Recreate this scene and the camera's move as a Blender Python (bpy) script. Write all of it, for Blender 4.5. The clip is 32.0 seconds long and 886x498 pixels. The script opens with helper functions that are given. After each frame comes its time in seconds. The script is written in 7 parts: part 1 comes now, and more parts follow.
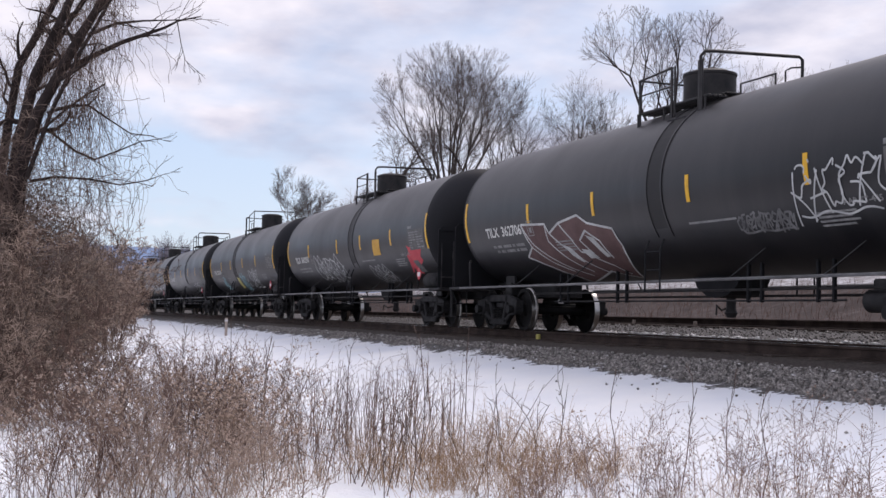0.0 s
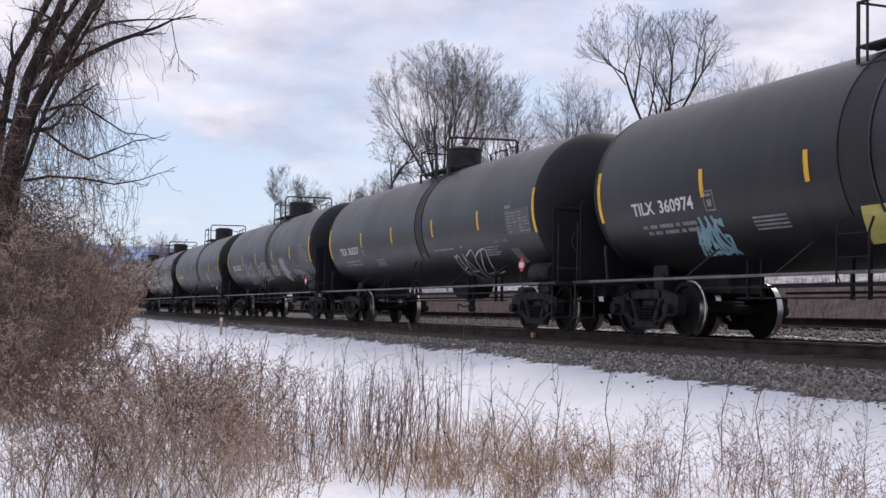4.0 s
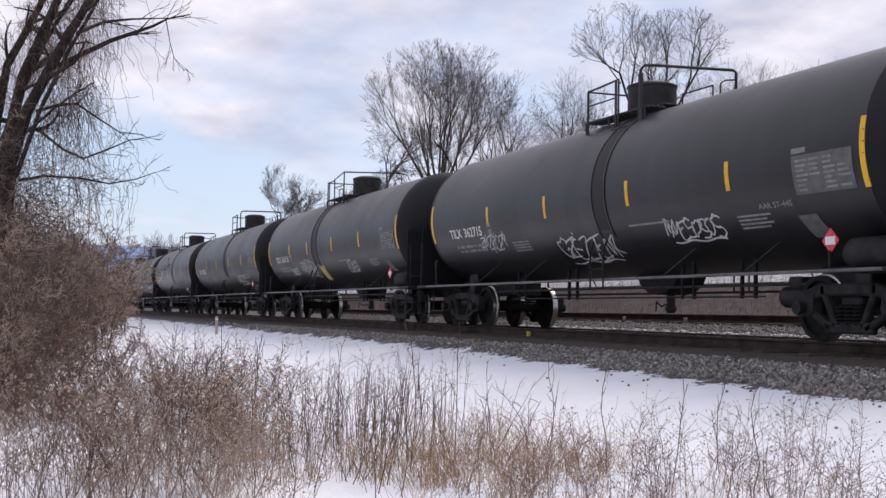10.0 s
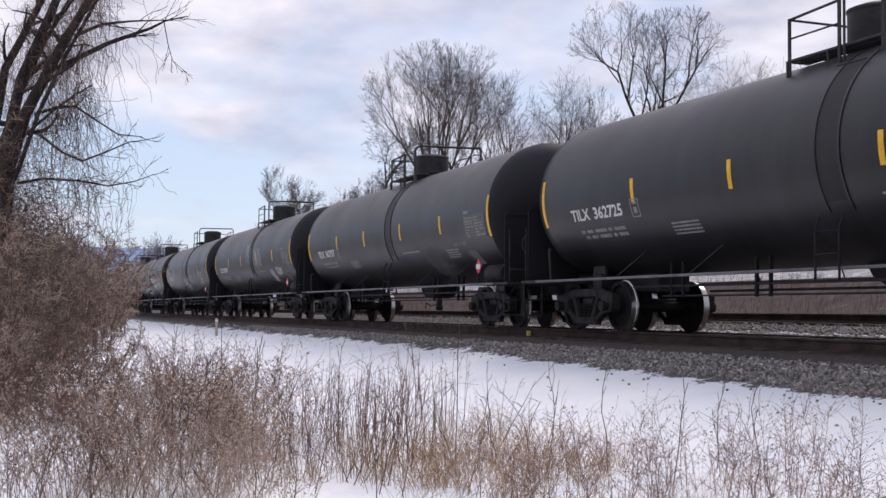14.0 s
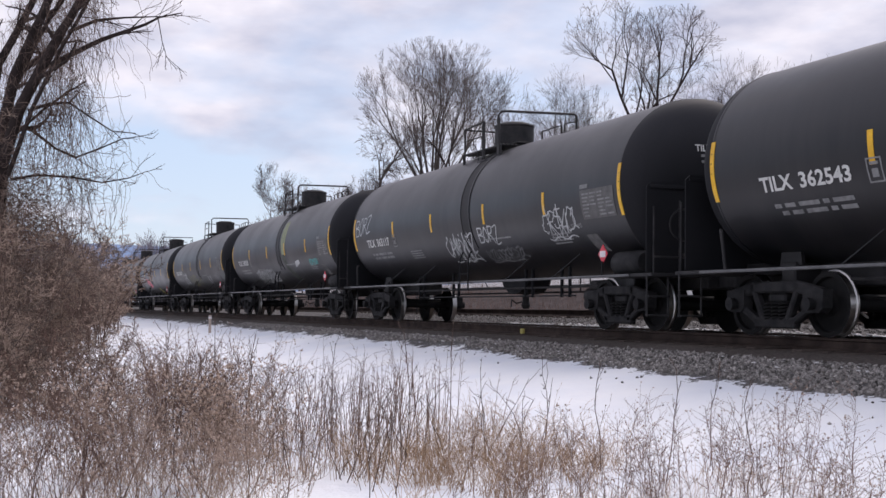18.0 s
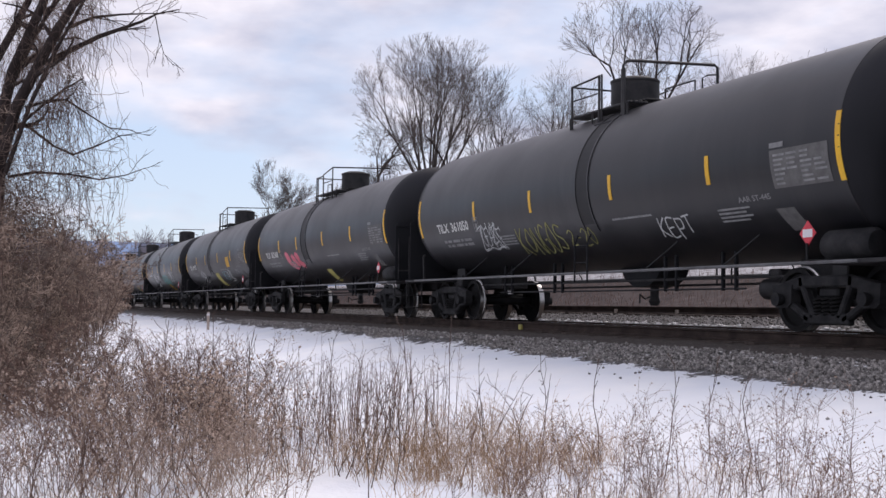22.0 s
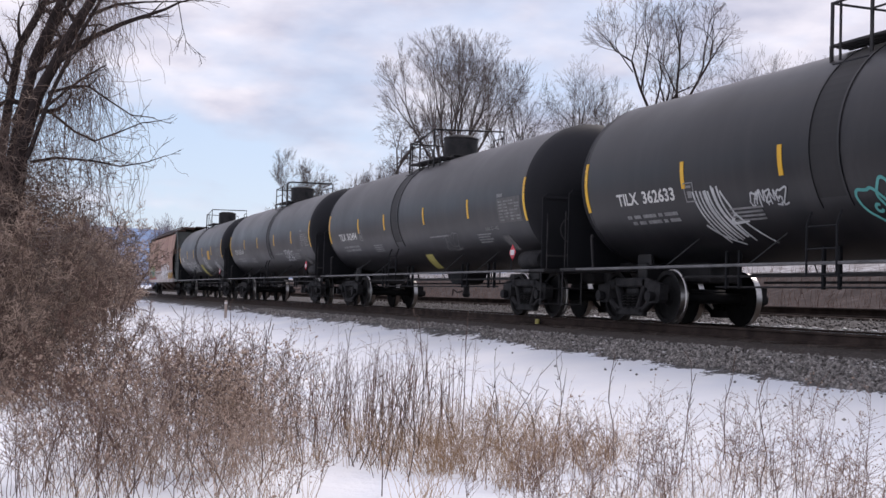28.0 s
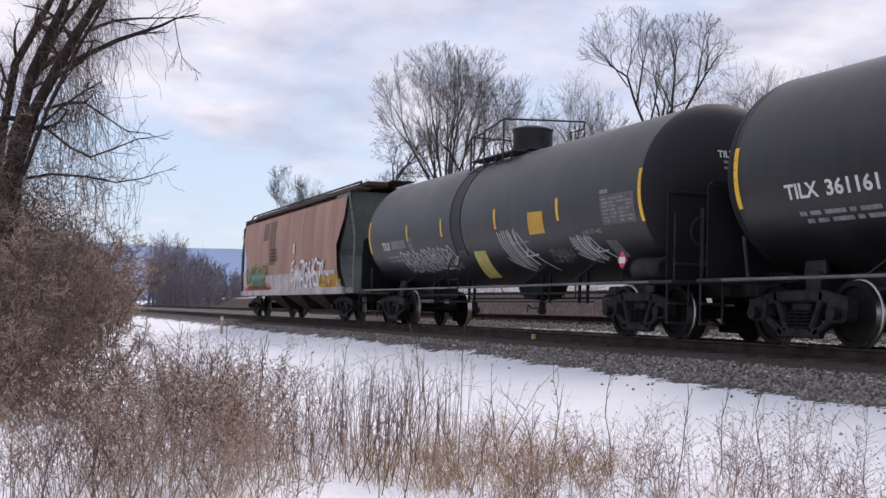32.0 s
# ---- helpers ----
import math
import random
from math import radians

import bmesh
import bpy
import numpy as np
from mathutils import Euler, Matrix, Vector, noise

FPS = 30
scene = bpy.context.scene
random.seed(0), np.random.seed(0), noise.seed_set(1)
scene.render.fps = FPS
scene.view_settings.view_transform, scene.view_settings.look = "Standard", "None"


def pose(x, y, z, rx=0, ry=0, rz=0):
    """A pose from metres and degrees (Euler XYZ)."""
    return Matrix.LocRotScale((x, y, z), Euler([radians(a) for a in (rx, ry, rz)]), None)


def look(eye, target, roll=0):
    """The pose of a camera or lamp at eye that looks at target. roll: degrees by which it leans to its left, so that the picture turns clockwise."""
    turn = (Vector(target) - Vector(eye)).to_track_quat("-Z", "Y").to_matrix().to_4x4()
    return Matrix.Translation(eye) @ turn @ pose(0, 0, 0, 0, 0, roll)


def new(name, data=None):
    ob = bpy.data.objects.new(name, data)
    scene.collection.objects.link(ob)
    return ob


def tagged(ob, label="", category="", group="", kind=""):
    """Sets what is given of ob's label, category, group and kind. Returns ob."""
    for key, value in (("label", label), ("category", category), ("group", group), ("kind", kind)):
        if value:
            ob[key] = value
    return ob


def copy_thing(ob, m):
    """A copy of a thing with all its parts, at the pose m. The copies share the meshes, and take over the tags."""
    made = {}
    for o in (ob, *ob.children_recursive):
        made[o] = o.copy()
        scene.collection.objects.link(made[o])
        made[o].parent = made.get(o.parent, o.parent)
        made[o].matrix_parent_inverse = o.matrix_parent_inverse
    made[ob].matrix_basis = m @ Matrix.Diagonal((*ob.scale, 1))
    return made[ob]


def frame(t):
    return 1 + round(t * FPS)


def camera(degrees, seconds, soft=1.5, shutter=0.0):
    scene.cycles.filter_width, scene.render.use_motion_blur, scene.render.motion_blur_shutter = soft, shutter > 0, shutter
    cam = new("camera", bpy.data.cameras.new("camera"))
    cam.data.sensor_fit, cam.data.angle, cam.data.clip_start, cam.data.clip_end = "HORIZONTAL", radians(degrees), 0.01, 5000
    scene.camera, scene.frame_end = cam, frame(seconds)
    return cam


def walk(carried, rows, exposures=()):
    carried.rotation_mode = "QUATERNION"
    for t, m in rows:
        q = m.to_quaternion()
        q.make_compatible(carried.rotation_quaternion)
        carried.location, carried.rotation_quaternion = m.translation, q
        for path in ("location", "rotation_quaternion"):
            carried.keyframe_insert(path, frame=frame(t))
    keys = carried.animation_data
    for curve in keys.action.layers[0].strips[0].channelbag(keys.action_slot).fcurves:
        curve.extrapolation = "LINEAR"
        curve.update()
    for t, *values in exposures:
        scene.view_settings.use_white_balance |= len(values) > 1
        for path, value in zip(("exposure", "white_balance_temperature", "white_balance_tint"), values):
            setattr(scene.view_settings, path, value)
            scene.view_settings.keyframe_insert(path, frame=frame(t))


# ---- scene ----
# ---- the camera, held by hand at one spot beside the line ----
cam = camera(39.9, 32.0)
EYE = Vector((0.0, -11.88, 0.314))
AIM = [
    (0, 69.098, 3.064, 1.25), (0.5, 69.039, 3.026, 1.30), (1, 68.961, 2.961, 1.38), (1.5, 68.920, 2.949, 1.35), (2, 68.884, 2.961, 1.27), 
    (2.5, 68.873, 2.982, 1.30), (3, 68.820, 2.937, 1.33), (3.5, 68.855, 2.968, 1.20), (5.5, 68.780, 3.026, 0.93), (6, 68.707, 3.080, 0.90), 
    (6.5, 68.666, 3.063, 0.69), (7, 68.637, 3.052, 0.80), (7.5, 68.643, 3.038, 0.78), (8, 68.660, 3.084, 0.68), (8.5, 68.626, 3.078, 0.69), 
    (9, 68.614, 2.993, 0.90), (9.5, 68.653, 2.947, 0.93), (10, 68.642, 2.954, 0.97), (10.5, 68.641, 2.928, 0.98), (11, 68.620, 2.867, 0.96), 
    (11.5, 68.610, 2.879, 0.87), (12, 68.619, 2.923, 0.73), (12.5, 68.616, 2.950, 0.65), (13, 68.639, 2.937, 0.71), (13.5, 68.628, 2.965, 0.77), 
    (14, 68.615, 2.962, 0.60), (14.5, 68.550, 2.983, 0.61), (16.5, 68.395, 2.943, 0.55), (17, 68.355, 2.896, 0.59), (17.5, 68.309, 2.861, 0.76), 
    (18, 68.327, 2.854, 0.74), (18.5, 68.316, 2.877, 0.59), (19, 68.282, 2.823, 0.58), (19.5, 68.255, 2.797, 0.58), (20, 68.242, 2.804, 0.58), 
    (20.5, 68.222, 2.791, 0.59), (21, 68.190, 2.699, 0.68), (21.5, 68.172, 2.680, 0.72), (22, 68.233, 2.677, 0.59), (22.5, 68.397, 2.616, 0.59), 
    (23, 68.445, 2.523, 0.67), (23.5, 68.312, 2.497, 0.66), (24, 68.237, 2.509, 0.59), (24.5, 68.293, 2.534, 0.45), (25, 68.421, 2.489, 0.56), 
    (25.5, 68.530, 2.472, 0.42), (27.5, 68.901, 2.270, 1.60), (28, 69.077, 2.320, 1.71), (28.5, 68.877, 2.622, 1.31), (29, 68.635, 2.958, 1.16), 
    (29.5, 68.753, 2.999, 1.43), (30, 68.901, 2.905, 1.59), (30.5, 68.821, 2.893, 1.59), (31, 68.558, 3.042, 1.52), (31.5, 68.561, 3.146, 1.53), 
    (32, 68.917, 3.041, 1.56),
]


def aim(yaw, pitch, roll):
    a, b = radians(yaw), radians(pitch)
    way = Vector((-math.sin(a) * math.cos(b), math.cos(a) * math.cos(b), math.sin(b)))
    return look(EYE, EYE + way, roll)


walk(cam, [(t, aim(a, b, c)) for t, a, b, c in AIM], exposures=[(0.0, 0.2, 6560, 19), (32.0, 0.2, 6560, 19)])

# ---- daylight: broken cloud, the sun high behind the train ----
SUN_AZ, SUN_EL = -38.0, 48.0
world = bpy.data.worlds.new("sky")
scene.world = world
world.use_nodes = True
wn, wl = world.node_tree.nodes, world.node_tree.links
wn.clear()
sky = wn.new("ShaderNodeTexSky")
sky.sky_type, sky.sun_disc = "NISHITA", False
sky.sun_elevation, sky.sun_rotation = radians(SUN_EL), radians(SUN_AZ)
sky.air_density, sky.dust_density = 1.0, 0.6
wtc = wn.new("ShaderNodeTexCoord")
wsep = wn.new("ShaderNodeSeparateXYZ")
wl.new(wtc.outputs["Generated"], wsep.inputs[0])
# cloud sheets lie on a plane overhead: stretch them towards the horizon
wadd = wn.new("ShaderNodeMath"); wadd.operation = "ADD"; wadd.inputs[1].default_value = 0.30
wl.new(wsep.outputs["Z"], wadd.inputs[0])
wdx = wn.new("ShaderNodeMath"); wdx.operation = "DIVIDE"
wdy = wn.new("ShaderNodeMath"); wdy.operation = "DIVIDE"
wl.new(wsep.outputs["X"], wdx.inputs[0]); wl.new(wadd.outputs[0], wdx.inputs[1])
wl.new(wsep.outputs["Y"], wdy.inputs[0]); wl.new(wadd.outputs[0], wdy.inputs[1])
wcom = wn.new("ShaderNodeCombineXYZ")
wl.new(wdx.outputs[0], wcom.inputs[0]); wl.new(wdy.outputs[0], wcom.inputs[1])
wz = wn.new("ShaderNodeMath"); wz.operation = "MULTIPLY"; wz.inputs[1].default_value = 3.0
wl.new(wsep.outputs["Z"], wz.inputs[0]); wl.new(wz.outputs[0], wcom.inputs[2])
wno = wn.new("ShaderNodeTexNoise")
wno.inputs["Scale"].default_value, wno.inputs["Detail"].default_value = 2.7, 5.0
wno.inputs["Roughness"].default_value = 0.46
wl.new(wcom.outputs[0], wno.inputs["Vector"])
wra = wn.new("ShaderNodeValToRGB")
wra.color_ramp.elements[0].position, wra.color_ramp.elements[1].position = 0.40, 0.60
wel = wn.new("ShaderNodeMath"); wel.operation = "MULTIPLY_ADD"; wel.inputs[1].default_value, wel.inputs[2].default_value = 1.25, -0.190
wcl = wn.new("ShaderNodeClamp"); wcl.inputs[1].default_value, wcl.inputs[2].default_value = -0.12, 0.12
wl.new(wsep.outputs["Z"], wel.inputs[0]); wl.new(wel.outputs[0], wcl.inputs[0])
wsum = wn.new("ShaderNodeMath"); wsum.operation = "ADD"
wl.new(wno.outputs["Fac"], wsum.inputs[0]); wl.new(wcl.outputs[0], wsum.inputs[1])
wl.new(wsum.outputs[0], wra.inputs[0])
wno2 = wn.new("ShaderNodeTexNoise")
wno2.inputs["Scale"].default_value, wno2.inputs["Detail"].default_value = 4.6, 5.0
wl.new(wcom.outputs[0], wno2.inputs["Vector"])
wra2 = wn.new("ShaderNodeValToRGB")
wra2.color_ramp.elements[0].position, wra2.color_ramp.elements[1].position = 0.36, 0.66
wra2.color_ramp.elements[0].color = (4.5, 4.85, 5.9, 1)
wra2.color_ramp.elements[1].color = (8.35, 8.35, 8.75, 1)
wl.new(wno2.outputs["Fac"], wra2.inputs[0])
wmix = wn.new("ShaderNodeMix"); wmix.data_type = "RGBA"
wfac = wn.new("ShaderNodeMath"); wfac.operation = "MULTIPLY"; wfac.inputs[1].default_value = 0.92
wl.new(wra.outputs[0], wfac.inputs[0])
wl.new(wfac.outputs[0], wmix.inputs["Factor"])
whaze = wn.new("ShaderNodeMix"); whaze.data_type = "RGBA"
whaze.inputs["Factor"].default_value = 0.62
whaze.inputs[7].default_value = (5.4, 6.9, 8.7, 1)
wl.new(sky.outputs[0], whaze.inputs[6])
wl.new(whaze.outputs[2], wmix.inputs[6]); wl.new(wra2.outputs[0], wmix.inputs[7])
wbg = wn.new("ShaderNodeBackground")
wbg.inputs["Strength"].default_value = 0.10
wl.new(wmix.outputs[2], wbg.inputs["Color"])
wout = wn.new("ShaderNodeOutputWorld")
wl.new(wbg.outputs[0], wout.inputs[0])

sun = new("sun", bpy.data.lights.new("sun", "SUN"))
sun.data.energy, sun.data.angle, sun.data.color = 1.9, radians(24.0), (1.0, 0.95, 0.88)
sun_way = Vector((math.sin(radians(SUN_AZ)) * math.cos(radians(SUN_EL)), math.cos(radians(SUN_AZ)) * math.cos(radians(SUN_EL)), math.sin(radians(SUN_EL))))
sun.matrix_world = look(sun_way * 50, (0, 0, 0))


# ---- materials ----
def nodes(name):
    m = bpy.data.materials.new(name)
    m.use_nodes = True
    nt = m.node_tree
    return m, nt, nt.nodes["Principled BSDF"]


def ramp(nt, fac, stops):
    r = nt.nodes.new("ShaderNodeValToRGB")
    els = r.color_ramp.elements
    while len(els) < len(stops):
        els.new(0.5)
    for e, (at, c) in zip(els, stops):
        e.position, e.color = at, (*c, 1)
    nt.links.new(fac, r.inputs[0])
    return r.outputs[0]


def grain(nt, scale, detail=4.0, rough=0.55, vec=None, stretch=None):
    n = nt.nodes.new("ShaderNodeTexNoise")
    n.inputs["Scale"].default_value, n.inputs["Detail"].default_value, n.inputs["Roughness"].default_value = scale, detail, rough
    if vec is None:
        tc = nt.nodes.new("ShaderNodeTexCoord")
        vec = tc.outputs["Object"]
    if stretch:
        mp = nt.nodes.new("ShaderNodeMapping")
        mp.inputs["Scale"].default_value = stretch
        nt.links.new(vec, mp.inputs["Vector"])
        vec = mp.outputs[0]
    nt.links.new(vec, n.inputs["Vector"])
    return n.outputs["Fac"]


def mixed(nt, fac, a, b):
    m = nt.nodes.new("ShaderNodeMix")
    m.data_type = "RGBA"
    for sock, v in ((m.inputs["Factor"], fac), (m.inputs[6], a), (m.inputs[7], b)):
        if isinstance(v, (int, float)):
            sock.default_value = v
        elif isinstance(v, tuple):
            sock.default_value = (*v, 1)
        else:
            nt.links.new(v, sock)
    return m.outputs[2]


def bump(nt, bs, height, strength, dist=0.02):
    b = nt.nodes.new("ShaderNodeBump")
    b.inputs["Strength"].default_value, b.inputs["Distance"].default_value = strength, dist
    nt.links.new(height, b.inputs["Height"])
    nt.links.new(b.outputs[0], bs.inputs["Normal"])


def stuff_mat(name, dark, light, scale, rough=0.6, metal=0.0, fine=None, relief=0.2, dist=0.01, stretch=None, vary=0.0):
    """Two tones at two scales, with relief and, by island or object, a slight change of tone."""
    m, nt, bs = nodes(name)
    a = grain(nt, scale, 5.0, stretch=stretch)
    col = ramp(nt, a, [(0.32, dark), (0.68, light)])
    f = grain(nt, fine or scale * 9, 3.0)
    col = mixed(nt, ramp(nt, f, [(0.3, (0, 0, 0)), (0.75, (0.55, 0.55, 0.55))]), col, dark)
    if vary:
        g = nt.nodes.new("ShaderNodeNewGeometry")
        o = nt.nodes.new("ShaderNodeObjectInfo")
        ad = nt.nodes.new("ShaderNodeMath"); ad.operation = "ADD"
        nt.links.new(g.outputs["Random Per Island"], ad.inputs[0]); nt.links.new(o.outputs["Random"], ad.inputs[1])
        mr = nt.nodes.new("ShaderNodeMapRange")
        mr.inputs[2].default_value = 2.0
        mr.inputs[3].default_value, mr.inputs[4].default_value = 1 - vary, 1 + vary
        nt.links.new(ad.outputs[0], mr.inputs[0])
        hs = nt.nodes.new("ShaderNodeHueSaturation")
        nt.links.new(mr.outputs[0], hs.inputs["Value"]); nt.links.new(col, hs.inputs["Color"])
        col = hs.outputs[0]
    nt.links.new(col, bs.inputs["Base Color"])
    bs.inputs["Roughness"].default_value, bs.inputs["Metallic"].default_value = rough, metal
    if relief:
        bump(nt, bs, f, relief, dist)
    return m


def tank_mat(name, base, dusty, sheen):
    """Black tank paint: chalky coating, run-down streaks, road dust; crown lightened for sky sheen."""
    m, nt, bs = nodes(name)
    tc = nt.nodes.new("ShaderNodeTexCoord")
    oi = nt.nodes.new("ShaderNodeObjectInfo")
    sh = nt.nodes.new("ShaderNodeVectorMath"); sh.operation = "ADD"
    cx = nt.nodes.new("ShaderNodeCombineXYZ")
    mu = nt.nodes.new("ShaderNodeMath"); mu.operation = "MULTIPLY"; mu.inputs[1].default_value = 60.0
    nt.links.new(oi.outputs["Random"], mu.inputs[0]); nt.links.new(mu.outputs[0], cx.inputs[0])
    nt.links.new(tc.outputs["Object"], sh.inputs[0]); nt.links.new(cx.outputs[0], sh.inputs[1])
    v = sh.outputs[0]
    streak = grain(nt, 1.0, 5.0, 0.6, v, (2.6, 0.25, 0.25))
    cloud = grain(nt, 0.5, 4.0, 0.6, v)
    fine = grain(nt, 34.0, 3.0, 0.6, v)
    col = mixed(nt, ramp(nt, streak, [(0.42, (0, 0, 0)), (0.74, (0.8, 0.8, 0.8))]), base, dusty)
    col = mixed(nt, ramp(nt, cloud, [(0.43, (0, 0, 0)), (0.72, (0.75, 0.75, 0.75))]), col, dusty)
    # dust tone, lightened along shoulders and crown to stand in for sky sheen
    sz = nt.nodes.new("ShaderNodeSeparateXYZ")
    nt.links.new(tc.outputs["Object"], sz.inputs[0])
    crown_sheen = nt.nodes.new("ShaderNodeMapRange"); crown_sheen.interpolation_type = "SMOOTHSTEP"
    crown_sheen.inputs[1].default_value, crown_sheen.inputs[2].default_value, crown_sheen.inputs[4].default_value = 2.3, 4.0, 0.75
    nt.links.new(sz.outputs["Z"], crown_sheen.inputs[0])
    col = mixed(nt, crown_sheen.outputs[0], col, tuple(c * 1.9 for c in dusty))
    # runs of spilled lading and dust below the manway
    sx = nt.nodes.new("ShaderNodeSeparateXYZ")
    nt.links.new(tc.outputs["Object"], sx.inputs[0])
    ab = nt.nodes.new("ShaderNodeMath"); ab.operation = "ABSOLUTE"
    nt.links.new(sx.outputs["X"], ab.inputs[0])
    mid = nt.nodes.new("ShaderNodeMapRange")
    mid.inputs[1].default_value, mid.inputs[2].default_value = 1.5, 0.35
    nt.links.new(ab.outputs[0], mid.inputs[0])
    runs = grain(nt, 1.0, 6.0, 0.65, v, (2.2, 0.6, 0.6))
    rm = nt.nodes.new("ShaderNodeMath"); rm.operation = "MULTIPLY"
    nt.links.new(mid.outputs[0], rm.inputs[0]); nt.links.new(ramp(nt, runs, [(0.46, (0, 0, 0)), (0.74, (0.55, 0.55, 0.55))]), rm.inputs[1])
    col = mixed(nt, rm.outputs[0], col, tuple(c * 1.9 for c in dusty))
    col = mixed(nt, ramp(nt, fine, [(0.55, (0, 0, 0)), (0.8, (0.35, 0.35, 0.35))]), col, (0.012, 0.011, 0.011))
    nt.links.new(col, bs.inputs["Base Color"])
    rr = ramp(nt, cloud, [(0.3, (sheen, sheen, sheen)), (0.75, (sheen + 0.14,) * 3)])
    nt.links.new(rr, bs.inputs["Roughness"])
    bump(nt, bs, fine, 0.06, 0.01)
    return m


M = {}
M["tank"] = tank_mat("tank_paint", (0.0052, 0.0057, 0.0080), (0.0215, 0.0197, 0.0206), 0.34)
M["tank"].node_tree.nodes["Principled BSDF"].inputs["Specular IOR Level"].default_value = 0.42
M["head"] = tank_mat("head_paint", (0.0115, 0.012, 0.014), (0.020, 0.020, 0.0225), 0.62)
M["head"].node_tree.nodes["Principled BSDF"].inputs["Specular IOR Level"].default_value = 0.12
M["tread_band"] = tank_mat("worn_tread_paint", (0.0045, 0.0045, 0.0055), (0.013, 0.012, 0.0125), 0.6)
M["steel"] = stuff_mat("dirty_black_steel", (0.016, 0.016, 0.0175), (0.044, 0.041, 0.041), 4.0, 0.62, 0.0, relief=0.25)
M["truck"] = stuff_mat("dusty_cast_steel", (0.011, 0.011, 0.0125), (0.040, 0.0385, 0.039), 5.0, 0.75, 0.0, relief=0.4)
M["wheel"] = stuff_mat("wheel_steel", (0.0062, 0.0062, 0.0068), (0.0165, 0.0155, 0.0152), 6.0, 0.75, 0.1, relief=0.2)
M["tread"] = stuff_mat("polished_tread", (0.35, 0.34, 0.33), (0.6, 0.58, 0.56), 8.0, 0.32, 1.0, relief=0.05)
M["greyrail"] = stuff_mat("worn_grey_pipe", (0.07, 0.07, 0.073), (0.19, 0.19, 0.195), 3.0, 0.5, 0.2, relief=0.1)
M["yellow"] = stuff_mat("yellow_reflective_strip", (0.62, 0.33, 0.008), (0.86, 0.50, 0.016), 3.0, 0.45, relief=0.03)
M["paleyellow"] = stuff_mat("faded_yellow_band", (0.42, 0.36, 0.09), (0.62, 0.56, 0.18), 2.5, 0.6, relief=0.03)
M["orange"] = stuff_mat("orange_yellow_panel", (0.50, 0.26, 0.02), (0.66, 0.38, 0.04), 2.5, 0.6, relief=0.03)
M["stencil"] = stuff_mat("stencil_white", (0.50, 0.50, 0.48), (0.74, 0.74, 0.71), 6.0, 0.7, relief=0.02)
M["dimstencil"] = stuff_mat("worn_stencil_grey", (0.15, 0.15, 0.15), (0.30, 0.30, 0.295), 8.0, 0.75, relief=0.02)
M["table"] = stuff_mat("data_panel_grey", (0.080, 0.077, 0.075), (0.15, 0.145, 0.14), 7.0, 0.75, relief=0.02)
M["spray"] = stuff_mat("white_spray_paint", (0.36, 0.37, 0.37), (0.62, 0.63, 0.62), 3.0, 0.65, relief=0.02)
M["greyspray"] = stuff_mat("faded_grey_spray_paint", (0.07, 0.07, 0.072), (0.21, 0.21, 0.21), 3.0, 0.75, relief=0.02)
M["red"] = stuff_mat("red_spray_paint", (0.45, 0.03, 0.05), (0.62, 0.10, 0.11), 3.0, 0.7, relief=0.02)
M["pink"] = stuff_mat("pink_spray_paint", (0.55, 0.10, 0.14), (0.72, 0.20, 0.25), 3.0, 0.7, relief=0.02)
M["brownspray"] = stuff_mat("maroon_spray_paint", (0.075, 0.035, 0.033), (0.15, 0.085, 0.08), 1.6, 0.7, relief=0.02)
M["teal"] = stuff_mat("teal_spray_paint", (0.06, 0.28, 0.26), (0.14, 0.45, 0.42), 3.0, 0.7, relief=0.02)
M["paleblue"] = stuff_mat("pale_blue_spray_paint", (0.12, 0.26, 0.30), (0.34, 0.50, 0.54), 2.0, 0.7, relief=0.02)
M["olive"] = stuff_mat("olive_yellow_spray_paint", (0.20, 0.19, 0.06), (0.38, 0.36, 0.14), 3.0, 0.7, relief=0.02)
M["spill"] = stuff_mat("pale_dried_spill", (0.11, 0.13, 0.075), (0.42, 0.44, 0.27), 5.0, 0.75, relief=0.05, stretch=(2.5, 0.4, 0.4))
M["spilldim"] = stuff_mat("thin_green_grey_spill", (0.018, 0.022, 0.019), (0.115, 0.13, 0.10), 9.0, 0.7, relief=0.05)
M["hopsoot"] = stuff_mat("sooty_brown_streak", (0.12, 0.062, 0.045), (0.24, 0.125, 0.088), 1.4, 0.75, relief=0.05, stretch=(2.2, 0.4, 0.4))
M["palefoot"] = stuff_mat("chalky_over_painted_foot", (0.30, 0.25, 0.235), (0.60, 0.55, 0.53), 1.3, 0.75, relief=0.05)
M["placard"] = stuff_mat("placard_red", (0.55, 0.03, 0.05), (0.70, 0.06, 0.08), 4.0, 0.5, relief=0.02)
M["white"] = stuff_mat("placard_white", (0.62, 0.60, 0.60), (0.8, 0.78, 0.78), 4.0, 0.5, relief=0.02)
M["hopper"] = stuff_mat("faded_red_brown_paint", (0.25, 0.125, 0.088), (0.42, 0.25, 0.18), 0.9, 0.65, relief=0.1, stretch=(1.6, 0.3, 0.3))
M["hopdark"] = stuff_mat("dark_brown_roof_steel", (0.035, 0.022, 0.018), (0.08, 0.05, 0.04), 2.0, 0.7, relief=0.2)
M["hopgrey"] = stuff_mat("grey_green_slope_sheet", (0.10, 0.115, 0.11), (0.19, 0.20, 0.19), 1.2, 0.6, relief=0.1)
M["railside"] = stuff_mat("rusty_rail", (0.032, 0.024, 0.021), (0.085, 0.062, 0.053), 3.0, 0.8, relief=0.3)
